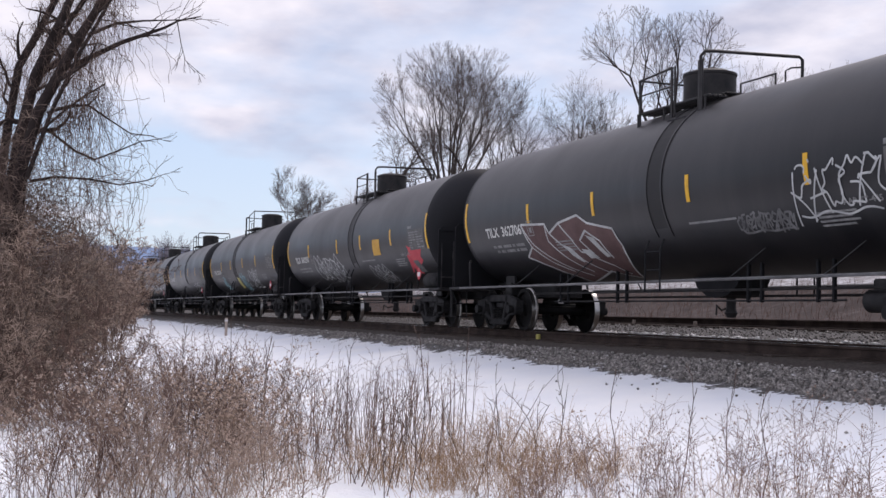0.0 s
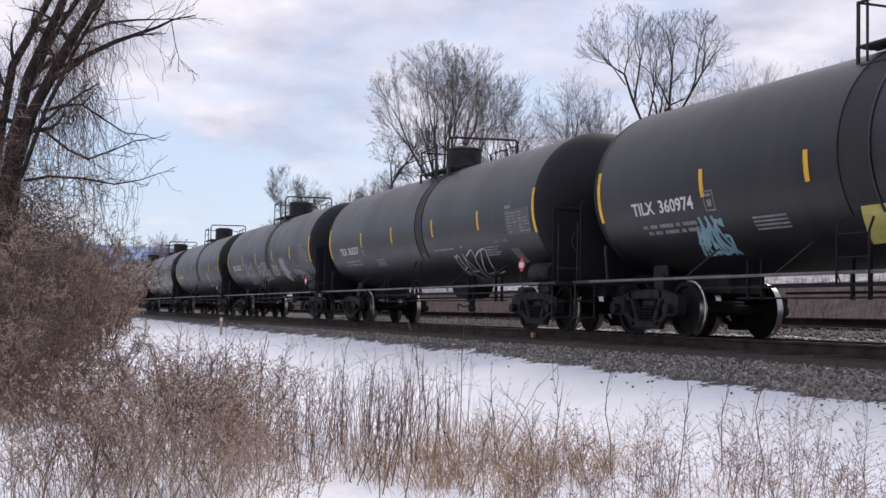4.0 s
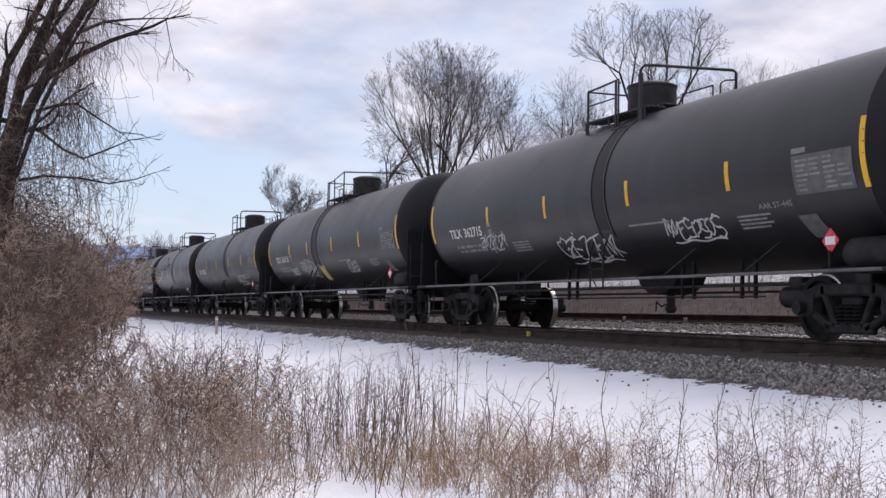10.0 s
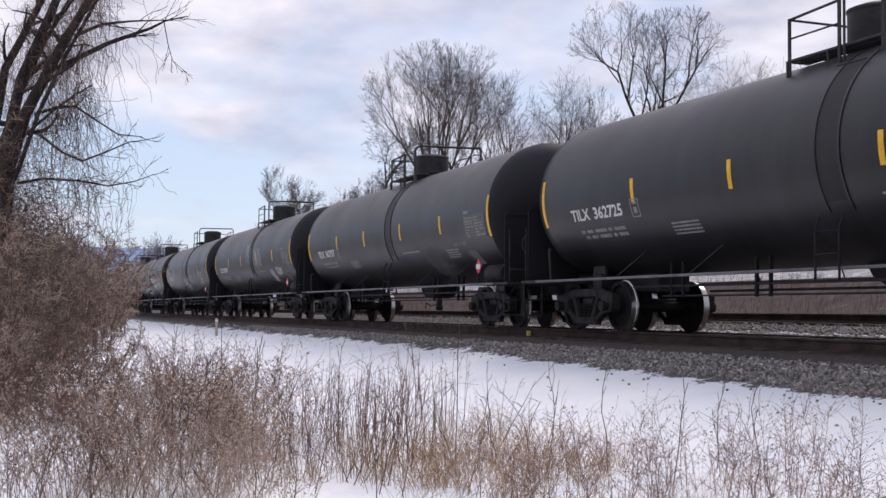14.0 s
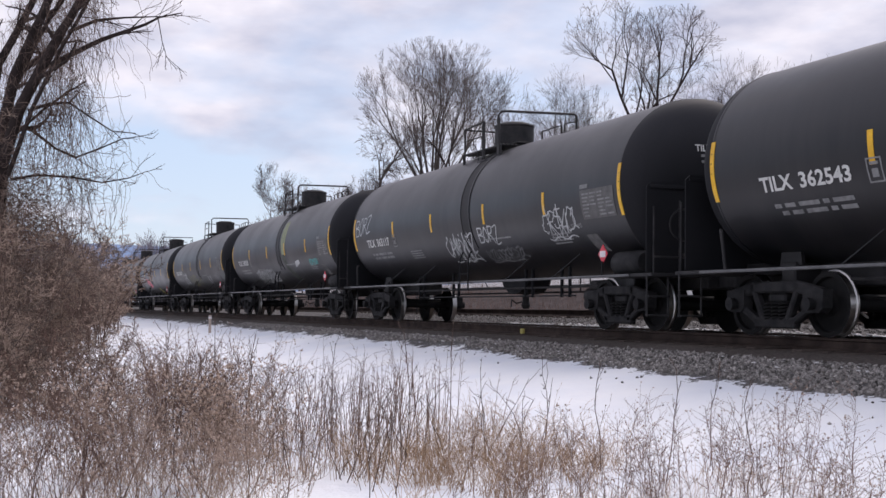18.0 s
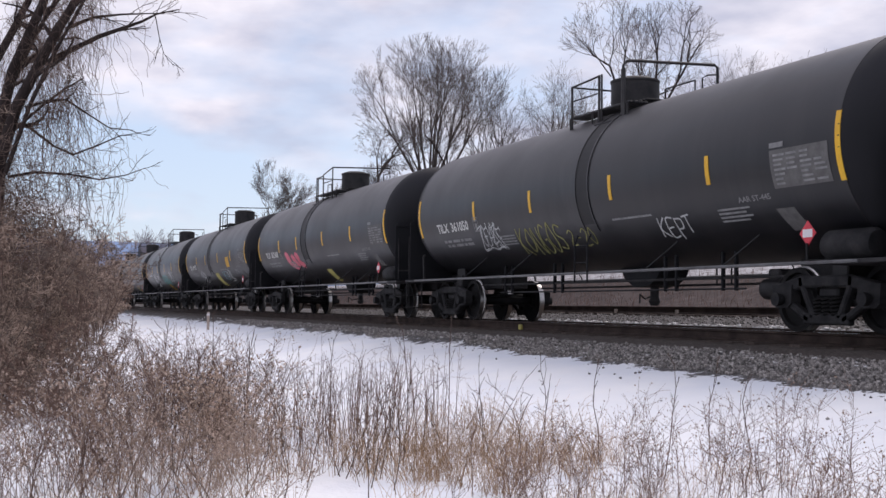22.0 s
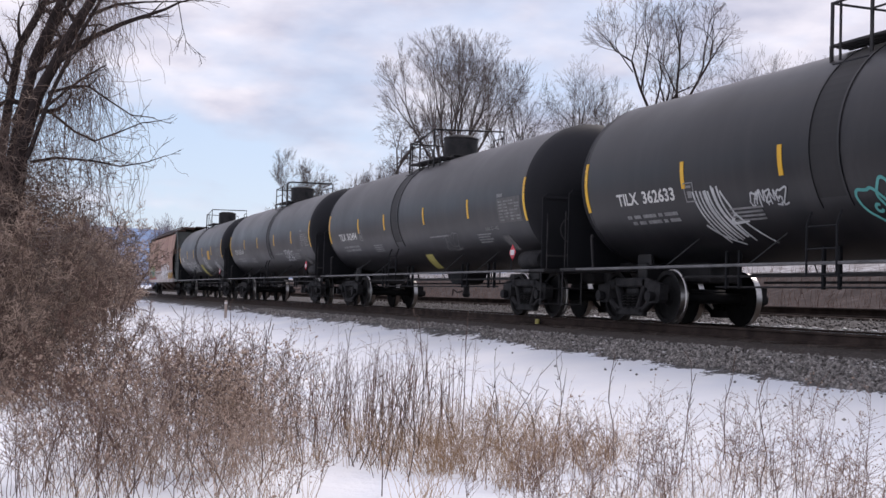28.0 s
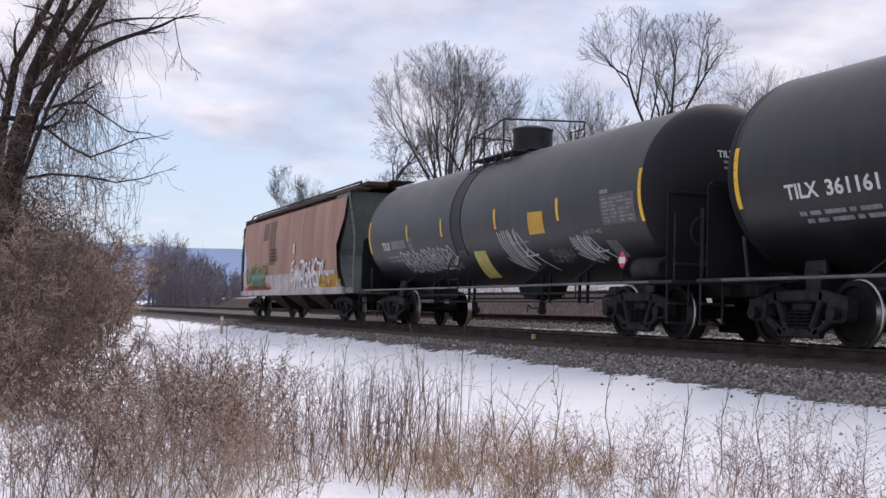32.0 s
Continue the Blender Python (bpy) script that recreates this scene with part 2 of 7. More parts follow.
M["railtop"] = stuff_mat("bright_rail_head", (0.42, 0.42, 0.43), (0.7, 0.7, 0.7), 3.0, 0.25, 1.0, relief=0.03)
M["tie"] = stuff_mat("weathered_tie_wood", (0.052, 0.042, 0.037), (0.13, 0.105, 0.092), 3.0, 0.9, relief=0.5, stretch=(6, 0.5, 6), vary=0.25)
M["stone"] = stuff_mat("ballast_stone", (0.062, 0.056, 0.053), (0.52, 0.485, 0.455), 30.0, 0.85, relief=0.3, vary=0.8)
M["bark"] = stuff_mat("grey_brown_bark", (0.062, 0.052, 0.048), (0.135, 0.116, 0.108), 2.5, 0.9, relief=0.4)
M["twig"] = stuff_mat("bare_twigs", (0.098, 0.081, 0.077), (0.172, 0.145, 0.137), 1.5, 0.9, relief=0, vary=0.2)
M["darkbark"] = stuff_mat("dark_wet_bark", (0.024, 0.018, 0.017), (0.055, 0.043, 0.040), 4.0, 0.9, relief=0.5)
M["vine"] = stuff_mat("dry_vine", (0.064, 0.044, 0.037), (0.195, 0.14, 0.115), 2.0, 0.9, relief=0, vary=0.4)
M["brush"] = stuff_mat("brown_brush", (0.225, 0.165, 0.132), (0.56, 0.43, 0.345), 1.2, 0.9, relief=0, vary=0.45)
M["greybrush"] = stuff_mat("grey_brown_brush", (0.145, 0.115, 0.098), (0.35, 0.285, 0.242), 1.2, 0.9, relief=0, vary=0.45)
M["straw"] = stuff_mat("dry_grass", (0.28, 0.182, 0.112), (0.54, 0.385, 0.255), 1.2, 0.85, relief=0, vary=0.4)
M["weed"] = stuff_mat("dead_weed_stem", (0.085, 0.052, 0.043), (0.24, 0.160, 0.128), 1.5, 0.9, relief=0, vary=0.4)
M["fluff"] = stuff_mat("seed_head_fluff", (0.30, 0.215, 0.17), (0.54, 0.425, 0.35), 4.0, 0.95, relief=0, vary=0.35)
M["tanfluff"] = stuff_mat("tan_seed_fluff", (0.34, 0.235, 0.17), (0.64, 0.49, 0.385), 4.0, 0.95, relief=0, vary=0.35)
M["stakewood"] = stuff_mat("pale_stake_wood", (0.35, 0.28, 0.24), (0.55, 0.46, 0.40), 5.0, 0.8, relief=0.2)
# the ridge's blue is distance haze painted into its colour
M["hill"] = stuff_mat("haze_tinted_ridge", (0.16, 0.24, 0.40), (0.20, 0.29, 0.46), 0.004, 1.0, fine=0.05, relief=0)
# wood tone lifted to purple-grey, with the haze mixed into it
M["farwood"] = stuff_mat("haze_tinted_far_woods", (0.13, 0.12, 0.145), (0.23, 0.21, 0.245), 0.15, 1.0, relief=0, vary=0.3)

for key, level in (("steel", 0.22), ("truck", 0.2), ("wheel", 0.2), ("stone", 0.12), ("tie", 0.08), ("railside", 0.1), ("straw", 0.2), ("weed", 0.15), ("brush", 0.15), ("greybrush", 0.15), ("vine", 0.15), ("twig", 0.15), ("bark", 0.15), ("darkbark", 0.12), ("fluff", 0.1), ("hopdark", 0.2)):
    M[key].node_tree.nodes["Principled BSDF"].inputs["Specular IOR Level"].default_value = level


def ground_mat():
    """Snow, trampled thin towards the ballast, with gravel by the track and dead grass beyond it."""
    m, nt, bs = nodes("snowy_ground")
    geo = nt.nodes.new("ShaderNodeNewGeometry")
    sp = nt.nodes.new("ShaderNodeSeparateXYZ")
    nt.links.new(geo.outputs["Position"], sp.inputs[0])
    # lateral distance from the curved track
    sq = nt.nodes.new("ShaderNodeMath"); sq.operation = "MULTIPLY"
    nt.links.new(sp.outputs["X"], sq.inputs[0]); nt.links.new(sp.outputs["X"], sq.inputs[1])
    cu = nt.nodes.new("ShaderNodeMath"); cu.operation = "MULTIPLY"; cu.inputs[1].default_value = -0.000208
    nt.links.new(sq.outputs[0], cu.inputs[0])
    lat = nt.nodes.new("ShaderNodeMath"); lat.operation = "ADD"
    nt.links.new(sp.outputs["Y"], lat.inputs[0]); nt.links.new(cu.outputs[0], lat.inputs[1])
    pos = geo.outputs["Position"]
    wob = grain(nt, 1.3, 6.0, 0.65, pos)
    crumb = grain(nt, 9.0, 4.0, 0.7, pos)
    wc = nt.nodes.new("ShaderNodeMath"); wc.operation = "MULTIPLY_ADD"; wc.inputs[1].default_value, wc.inputs[2].default_value = 0.9, -0.45
    nt.links.new(crumb, wc.inputs[0])
    wa = nt.nodes.new("ShaderNodeMath"); wa.operation = "MULTIPLY_ADD"; wa.inputs[1].default_value, wa.inputs[2].default_value = 1.5, -0.75
    nt.links.new(wob, wa.inputs[0])
    la = nt.nodes.new("ShaderNodeMath"); la.operation = "ADD"
    nt.links.new(lat.outputs[0], la.inputs[0]); nt.links.new(wa.outputs[0], la.inputs[1])
    lb = nt.nodes.new("ShaderNodeMath"); lb.operation = "ADD"
    ed = nt.nodes.new("ShaderNodeMapRange")
    for i, v in ((1, -24.0), (2, -10.0), (3, -0.45), (4, 0.12)):
        ed.inputs[i].default_value = v
    nt.links.new(sp.outputs["X"], ed.inputs[0])
    ea = nt.nodes.new("ShaderNodeMath"); ea.operation = "ADD"
    nt.links.new(la.outputs[0], ea.inputs[0]); nt.links.new(ed.outputs[0], ea.inputs[1])
    nt.links.new(ea.outputs[0], lb.inputs[0]); nt.links.new(wc.outputs[0], lb.inputs[1])
    mr = nt.nodes.new("ShaderNodeMapRange")
    mr.inputs[1].default_value, mr.inputs[2].default_value = -2.93, -2.87
    nt.links.new(lb.outputs[0], mr.inputs[0])
    sn = grain(nt, 0.7, 5.0, 0.5, pos)
    snow = ramp(nt, sn, [(0.3, (0.74, 0.77, 0.83)), (0.7, (0.84, 0.85, 0.87))])
    lit = grain(nt, 7.0, 5.0, 0.7, pos)
    snow = mixed(nt, ramp(nt, lit, [(0.66, (0, 0, 0)), (0.78, (0.6, 0.6, 0.6))]), snow, (0.36, 0.28, 0.21))
    gr = grain(nt, 26.0, 4.0, 0.7, pos)
    gravel = ramp(nt, gr, [(0.3, (0.042, 0.039, 0.038)), (0.5, (0.12, 0.114, 0.112)), (0.72, (0.25, 0.24, 0.235))])
    bed = nt.nodes.new("ShaderNodeMath"); bed.operation = "ABSOLUTE"
    nt.links.new(la.outputs[0], bed.inputs[0])
    oily = nt.nodes.new("ShaderNodeMapRange")
    oily.inputs[1].default_value, oily.inputs[2].default_value = 2.10, 1.80
    nt.links.new(bed.outputs[0], oily.inputs[0])
    gravel = mixed(nt, oily.outputs[0], gravel, ramp(nt, gr, [(0.3, (0.034, 0.029, 0.026)), (0.7, (0.13, 0.112, 0.102))]))
    col = mixed(nt, mr.outputs[0], snow, gravel)
    far = nt.nodes.new("ShaderNodeMapRange")
    far.inputs[1].default_value, far.inputs[2].default_value = 6.6, 7.2
    nt.links.new(la.outputs[0], far.inputs[0])
    fg = grain(nt, 2.2, 6.0, 0.65, pos)
    field = ramp(nt, fg, [(0.3, (0.042, 0.033, 0.032)), (0.6, (0.085, 0.068, 0.065)), (0.84, (0.22, 0.21, 0.215))])
    col = mixed(nt, far.outputs[0], col, field)
    top = nt.nodes.new("ShaderNodeMapRange")
    top.inputs[1].default_value, top.inputs[2].default_value = 14.1, 14.5
    nt.links.new(la.outputs[0], top.inputs[0])
    fsnow = ramp(nt, fg, [(0.30, (0.16, 0.14, 0.13)), (0.48, (0.27, 0.26, 0.265)), (0.62, (0.50, 0.50, 0.52))])
    col = mixed(nt, top.outputs[0], col, fsnow)
    nt.links.new(col, bs.inputs["Base Color"])
    bs.inputs["Roughness"].default_value = 0.9
    bs.inputs["Specular IOR Level"].default_value = 0.06
    bump(nt, bs, wob, 0.5, 0.15)
    return m


M["ground"] = ground_mat()


# ---- geometry helpers ----
class Geo:
    """Gathers vertices and faces of one mesh."""

    def __init__(self):
        self.v, self.f = [], []

    def add(self, vs, fs, m=None):
        o = len(self.v)
        self.v += [tuple(m @ Vector(p)) for p in vs] if m else [tuple(p) for p in vs]
        self.f += [tuple(i + o for i in q) for q in fs]
        return self

    def box(self, x0, x1, y0, y1, z0, z1, c=0.012, m=None):
        """A box with chamfered edges."""
        c = min(c, (x1 - x0) * 0.3, (y1 - y0) * 0.3, (z1 - z0) * 0.3)
        vs, idx = [], {}
        for i, (xa, xb) in enumerate(((x0, x0 + c), (x1, x1 - c))):
            for j, (ya, yb) in enumerate(((y0, y0 + c), (y1, y1 - c))):
                for k, (za, zb) in enumerate(((z0, z0 + c), (z1, z1 - c))):
                    idx[i, j, k] = len(vs)
                    vs += [(xa, yb, zb), (xb, ya, zb), (xb, yb, za)]
        I = lambda i, j, k, a: idx[i, j, k] + a
        fs = []
        for i in (0, 1):
            q = [I(i, 0, 0, 0), I(i, 1, 0, 0), I(i, 1, 1, 0), I(i, 0, 1, 0)]
            fs.append(q if i else q[::-1])
            q = [I(0, i, 0, 1), I(1, i, 0, 1), I(1, i, 1, 1), I(0, i, 1, 1)]
            fs.append(q[::-1] if i else q)
            q = [I(0, 0, i, 2), I(1, 0, i, 2), I(1, 1, i, 2), I(0, 1, i, 2)]
            fs.append(q if i else q[::-1])
        for a in (0, 1):
            for b in (0, 1):
                fs.append([I(a, b, 0, 0), I(a, b, 1, 0), I(a, b, 1, 1), I(a, b, 0, 1)])
                fs.append([I(a, 0, b, 0), I(a, 1, b, 0), I(a, 1, b, 2), I(a, 0, b, 2)])
                fs.append([I(0, a, b, 1), I(1, a, b, 1), I(1, a, b, 2), I(0, a, b, 2)])
                for k in (0, 1):
                    fs.append([I(a, b, k, 0), I(a, b, k, 1), I(a, b, k, 2)])
        return self.add(vs, fs, m)

    def tube(self, pts, r, n=6, closed=False, caps=True):
        pts = [Vector(p) for p in pts]
        rs = r if isinstance(r, (list, tuple)) else [r] * len(pts)
        o, k = len(self.v), len(pts)
        side = None
        for i, p in enumerate(pts):
            a = pts[i - 1] if i or closed else p
            b = pts[(i + 1) % k] if i < k - 1 or closed else p
            t = (b - a).normalized()
            if side is None:
                side = t.orthogonal().normalized()
            side = (side - t * side.dot(t)).normalized()
            up = t.cross(side)
            for j in range(n):
                q = 2 * math.pi * j / n
                self.v.append(tuple(p + (side * math.cos(q) + up * math.sin(q)) * rs[i]))
        for i in range(k if closed else k - 1):
            for j in range(n):
                a, b = o + i * n, o + ((i + 1) % k) * n
                self.f.append((a + j, a + (j + 1) % n, b + (j + 1) % n, b + j))
        if caps and not closed:
            self.f.append(tuple(o + j for j in range(n))[::-1])
            self.f.append(tuple(o + (k - 1) * n + j for j in range(n)))
        return self

    def lathe(self, prof, n=32, m=None, cap0=True, cap1=True, arc=None):
        """prof: (x, r) along the x axis."""
        vs, fs = [], []
        for x, r in prof:
            for j in range(n):
                q = 2 * math.pi * j / n
                vs.append((x, r * math.sin(q), r * math.cos(q)))
        for i in range(len(prof) - 1):
            for j in range(n):
                fs.append((i * n + j, i * n + (j + 1) % n, (i + 1) * n + (j + 1) % n, (i + 1) * n + j))
        if cap0:
            fs.append(tuple(range(n)))
        if cap1:
            fs.append(tuple((len(prof) - 1) * n + j for j in range(n))[::-1])
        return self.add(vs, fs, m)

    def plate(self, outline, y0, y1, holes=(), m=None):
        """A flat plate cut from an outline in x, z, between two y."""
        n = len(outline)
        vs = [(x, y0, z) for x, z in outline] + [(x, y1, z) for x, z in outline]
        fs = [tuple(range(n)), tuple(range(n, 2 * n))[::-1]]
        fs += [(i, i + n, (i + 1) % n + n, (i + 1) % n) for i in range(n)]
        return self.add(vs, fs, m)

    def mesh(self, name, mat, smooth=False):
        me = bpy.data.meshes.new(name)
        me.from_pydata(self.v, [], self.f)
        me.materials.append(mat)
        if smooth:
            me.polygons.foreach_set("use_smooth", [True] * len(me.polygons))
        me.update()
        return me


def fix(me):
    """Faces outward."""
    b = bmesh.new()
    b.from_mesh(me)
    bmesh.ops.recalc_face_normals(b, faces=b.faces)
    b.to_mesh(me)
    b.free()
    return me


def part(name, geo, mat, parent, label="", smooth=False, at=None):
    me = geo if isinstance(geo, bpy.types.Mesh) else fix(geo.mesh(name, mat, smooth))
    if smooth and len(me.polygons):
        me.set_sharp_from_angle(angle=radians(35))
    ob = new(name, me)
    ob.parent = parent
    if at is not None:
        ob.matrix_basis = at
    if label:
        tagged(ob, label)
    return ob


def fast_mesh(name, verts, faces, mat, smooth=False):
    """A mesh from numpy arrays of points and of equal-sized faces."""
    me = bpy.data.meshes.new(name)
    verts, faces = np.asarray(verts, np.float32), np.asarray(faces, np.int32)
    k = faces.shape[1]
    me.vertices.add(len(verts)); me.vertices.foreach_set("co", verts.ravel())
    me.loops.add(faces.size); me.loops.foreach_set("vertex_index", faces.ravel())
    me.polygons.add(len(faces))
    me.polygons.foreach_set("loop_start", np.arange(0, faces.size, k, dtype=np.int32))
    me.polygons.foreach_set("loop_total", np.full(len(faces), k, np.int32))
    if smooth:
        me.polygons.foreach_set("use_smooth", np.ones(len(faces), bool))
    me.materials.append(mat)
    me.update(calc_edges=True)
    me.validate()
    return me


def sticks(p0, p1, r0, r1, n=3):
    """Tapered prisms from p0 to p1: points and quads."""
    p0, p1 = np.asarray(p0, float), np.asarray(p1, float)
    t = p1 - p0
    t /= np.linalg.norm(t, axis=1)[:, None] + 1e-9
    ref = np.where(np.abs(t[:, 2:3]) < 0.9, [[0, 0, 1.0]], [[1.0, 0, 0]])
    u = np.cross(t, ref); u /= np.linalg.norm(u, axis=1)[:, None] + 1e-9
    w = np.cross(t, u)
    k = len(p0)
    ring = []
    for p, r in ((p0, r0), (p1, r1)):
        for j in range(n):
            q = 2 * np.pi * j / n
            ring.append(p + (u * np.cos(q) + w * np.sin(q)) * np.asarray(r)[:, None])
    v = np.stack(ring, 1).reshape(-1, 3)
    b = np.arange(k)[:, None] * (2 * n)
    f = np.stack([np.stack([b[:, 0] + j, b[:, 0] + (j + 1) % n, b[:, 0] + n + (j + 1) % n, b[:, 0] + n + j], 1) for j in range(n)], 1).reshape(-1, 4)
    return v, f


# ---- the line: a wide curve bending away ----
CURVE = 0.000416


def on_track(s, y=0.0, z=0.0):
    """A point s metres along the line (away from the nearest point), y to the far side, z over the rail."""
    a = CURVE * s
    return Vector((-math.sin(a) / CURVE + math.sin(a) * y, (1 - math.cos(a)) / CURVE + math.cos(a) * y, z))


def lateral(x, y):
    return y - CURVE * x * x / 2


PROFILE_Y = [-60, -16, -11.5, -9.0, -7.0, -5.0, -3.9, -2.65, -1.7, -1.35, 1.35, 1.8, 2.6, 3.2, 6.4, 7.2, 9.0, 11.5, 14.0, 15.2, 22, 40, 60, 400]
PROFILE_Z = [-1.3, -1.38, -1.36, -1.32, -1.16, -0.88, -0.70, -0.50, -0.22, -0.19, -0.19, -0.16, 0.02, 0.13, 0.15, 0.02, -0.02, 0.55, 1.45, 1.66, 2.3, 3.2, 2.5, 1.0]


def ground_z(x, y):
    l = lateral(x, y)
    z = float(np.interp(l, PROFILE_Y, PROFILE_Z))
    if l < -3.2 or l > 8:
        k = min(1.0, (abs(l + 3.2) if l < 0 else l - 8) / 2)
        z += k * (0.07 * noise.noise((x * 0.35, y * 0.35, 0)) + 0.025 * noise.noise((x * 1.7, y * 1.7, 3)))
    return z


def build_ground():
    xs = [-5000, -2500, -1200, -700, -450, -300, -220] + list(np.arange(-170, -60, 3.0)) + list(np.arange(-60, 6, 0.3)) + list(np.arange(6, 40, 2.0)) + [60, 120, 400, 1500, 5000]
    ls = [-5000, -1500, -500, -200, -100, -60, -40, -28, -22] + list(np.arange(-18, -2.4, 0.3)) + list(np.arange(-2.4, 3.6, 0.4)) + list(np.arange(3.6, 24, 0.8)) + [28, 36, 50, 80, 140, 300, 700, 1800, 5000]
    vs, fs = [], []
    for x in xs:
        for l in ls:
            y = l + CURVE * min(x * x, 250000) / 2
            vs.append((x, y, ground_z(x, y) if abs(x) < 400 else float(np.interp(l, PROFILE_Y, PROFILE_Z))))
    n = len(ls)
    for i in range(len(xs) - 1):
        for j in range(n - 1):
            fs.append((i * n + j, (i + 1) * n + j, (i + 1) * n + j + 1, i * n + j + 1))
    ob = new("ground", fast_mesh("ground", vs, fs, M["ground"], True))
    return tagged(ob, "snow-covered verge falling from a gravel railway bed", "ground", kind="structure")


build_ground()

RAIL_PROF = [(-0.075, -0.175), (0.075, -0.175), (0.075, -0.155), (0.012, -0.135), (0.012, -0.045), (0.036, -0.035), (0.036, -0.006), (0.028, 0.0), (-0.028, 0.0), (-0.036, -0.006), (-0.036, -0.035), (-0.012, -0.045), (-0.012, -0.135), (-0.075, -0.155)]


def build_rail(name, y, z, parent, s0=-60.0, s1=420.0, step=4.0):
    ss = np.arange(s0, s1 + 0.1, step)
    g, h = Geo(), Geo()
    n = len(RAIL_PROF)
    for i, s in enumerate(ss):
        for py, pz in RAIL_PROF:
            g.v.append(tuple(on_track(s, y + py, z + pz)))
        for py in (-0.027, 0.027):
            h.v.append(tuple(on_track(s, y + py, z + 0.0015)))
        if i:
            for j in range(n):
                g.f.append(((i - 1) * n + j, (i - 1) * n + (j + 1) % n, i * n + (j + 1) % n, i * n + j))
            h.f.append(((i - 1) * 2, (i - 1) * 2 + 1, i * 2 + 1, i * 2))
    r = part(name, g, M["railside"], parent)
    part("running_surface", h, M["railtop"], r, "polished steel running surface")


def build_track(y, z, label):
    t = tagged(new("railway_track"), label, "railway track", kind="structure")
    for dy in (-0.755, 0.755):
        build_rail("rail", y + dy, z, t)
    return t


main_track = build_track(0.0, 0.0, "main track of rusty-sided rails with bright heads on dark ties")
second_track = build_track(4.55, 0.36, "empty second track of rusty rails on gravel")


def tie_mesh():
    return fix(Geo().box(-0.115, 0.115, -1.3, 1.3, -0.18, 0.0, 0.015).mesh("tie", M["tie"]))


def build_ties():
    me = tie_mesh()
    rng = random.Random(4)
    for track, y, z, near in ((main_track, 0.0, -0.172, (2, 70)), (second_track, 4.55, 0.188, (14, 60))):
        s = near[0]
        while s < near[1]:
            ob = new("tie", me)
            ob.parent = track
            p = on_track(s, y, z)
            ob.matrix_basis = Matrix.Translation(p) @ pose(0, 0, 0, rng.uniform(-0.6, 0.6), 0, -math.degrees(CURVE * s) + rng.uniform(-1, 1))
            s += 0.53


# ---- tank cars ----
R_TANK, Z_TANK, HALF = 1.523, 2.536, 7.75


def skin(x, z, lift=0.004):
    """The point of the tank's near side at height z."""
    c = max(-1.0, min(1.0, (z - Z_TANK) / R_TANK))
    a = math.asin(c)
    return Vector((x, -(R_TANK + lift) * math.cos(a), Z_TANK + (R_TANK + lift) * math.sin(a)))


def skin_at(x, u, lift=0.004, top=Z_TANK):
    """The point u metres down the skin from mid-height."""
    a = -u / R_TANK
    return Vector((x, -(R_TANK + lift) * math.cos(a), Z_TANK + (R_TANK + lift) * math.sin(a)))


def down(z):
    """How far down the skin from mid-height a point at height z lies."""
    return -math.asin(max(-1.0, min(1.0, (z - Z_TANK) / R_TANK))) * R_TANK


def skin_patch(geo, x0, x1, u0, u1, lift=0.004, slant=0.0, thick=0.003):
    """A patch on the tank's skin, u0 (top) to u1, slanted by so many metres from top to bottom."""
    k = max(2, int((u1 - u0) / 0.12) + 1)
    o = len(geo.v)
    for i in range(k):
        w = i / (k - 1)
        u = u0 + (u1 - u0) * w
        for x in (x0 + slant * w, x1 + slant * w):
            geo.v.append(tuple(skin_at(x, u, lift + thick)))
            geo.v.append(tuple(skin_at(x, u, 0.0)))
    for i in range(k - 1):
        a, b = o + i * 4, o + i * 4 + 4
        geo.f += [(a, a + 2, b + 2, b), (a, b, b + 1, a + 1), (a + 2, a + 3, b + 3, b + 2)]
    a = o + (k - 1) * 4
    geo.f += [(o, o + 1, o + 3, o + 2), (a, a + 2, a + 3, a + 1)]


def ribbon(geo, pts, w, lift=0.006, turn=0.0):
    """A spray-paint stroke on the skin through (x, u) points."""
    if len(pts) < 2:
        return
    o = len(geo.v)
    k = len(pts)
    for i, (x, u) in enumerate(pts):
        a, b = pts[max(i - 1, 0)], pts[min(i + 1, k - 1)]
        dx, du = b[0] - a[0], b[1] - a[1]
        l = math.hypot(dx, du) or 1.0
        nx, nu = -du / l * w / 2, dx / l * w / 2
        geo.v.append(tuple(skin_at(x + nx, u + nu, lift)))
        geo.v.append(tuple(skin_at(x - nx, u - nu, lift)))
    for i in range(k - 1):
        a = o + i * 2
        geo.f.append((a, a + 2, a + 3, a + 1))


def head_profile():
    prof = []
    for i in range(0, 11):
        a = radians(90 * i / 10)
        prof.append((-HALF - 0.72 * math.cos(a) ** 0.88, R_TANK * math.sin(a) ** 0.88 if i else 0.02))
    return prof + [(-HALF + 0.03, R_TANK)]


def head_x(q):
    """How far out the leading head stands where the squared share of its radius is q."""
    return HALF + 0.72 * (1 - min(0.999, q) ** 1.136) ** 0.44


def bars(geo, segs, y0, y1, w):
    """A casting of flat arms between two y."""
    for (xa, za), (xb, zb) in segs:
        d = Vector((xb - xa, 0, zb - za))
        m = Matrix.Translation(((xa + xb) / 2, 0, (za + zb) / 2)) @ Matrix.Rotation(-math.atan2(d.z, d.x), 4, "Y")
        geo.box(-d.length / 2 - w * 0.3, d.length / 2 + w * 0.3, y0, y1, -w / 2, w / 2, 0.025, m)


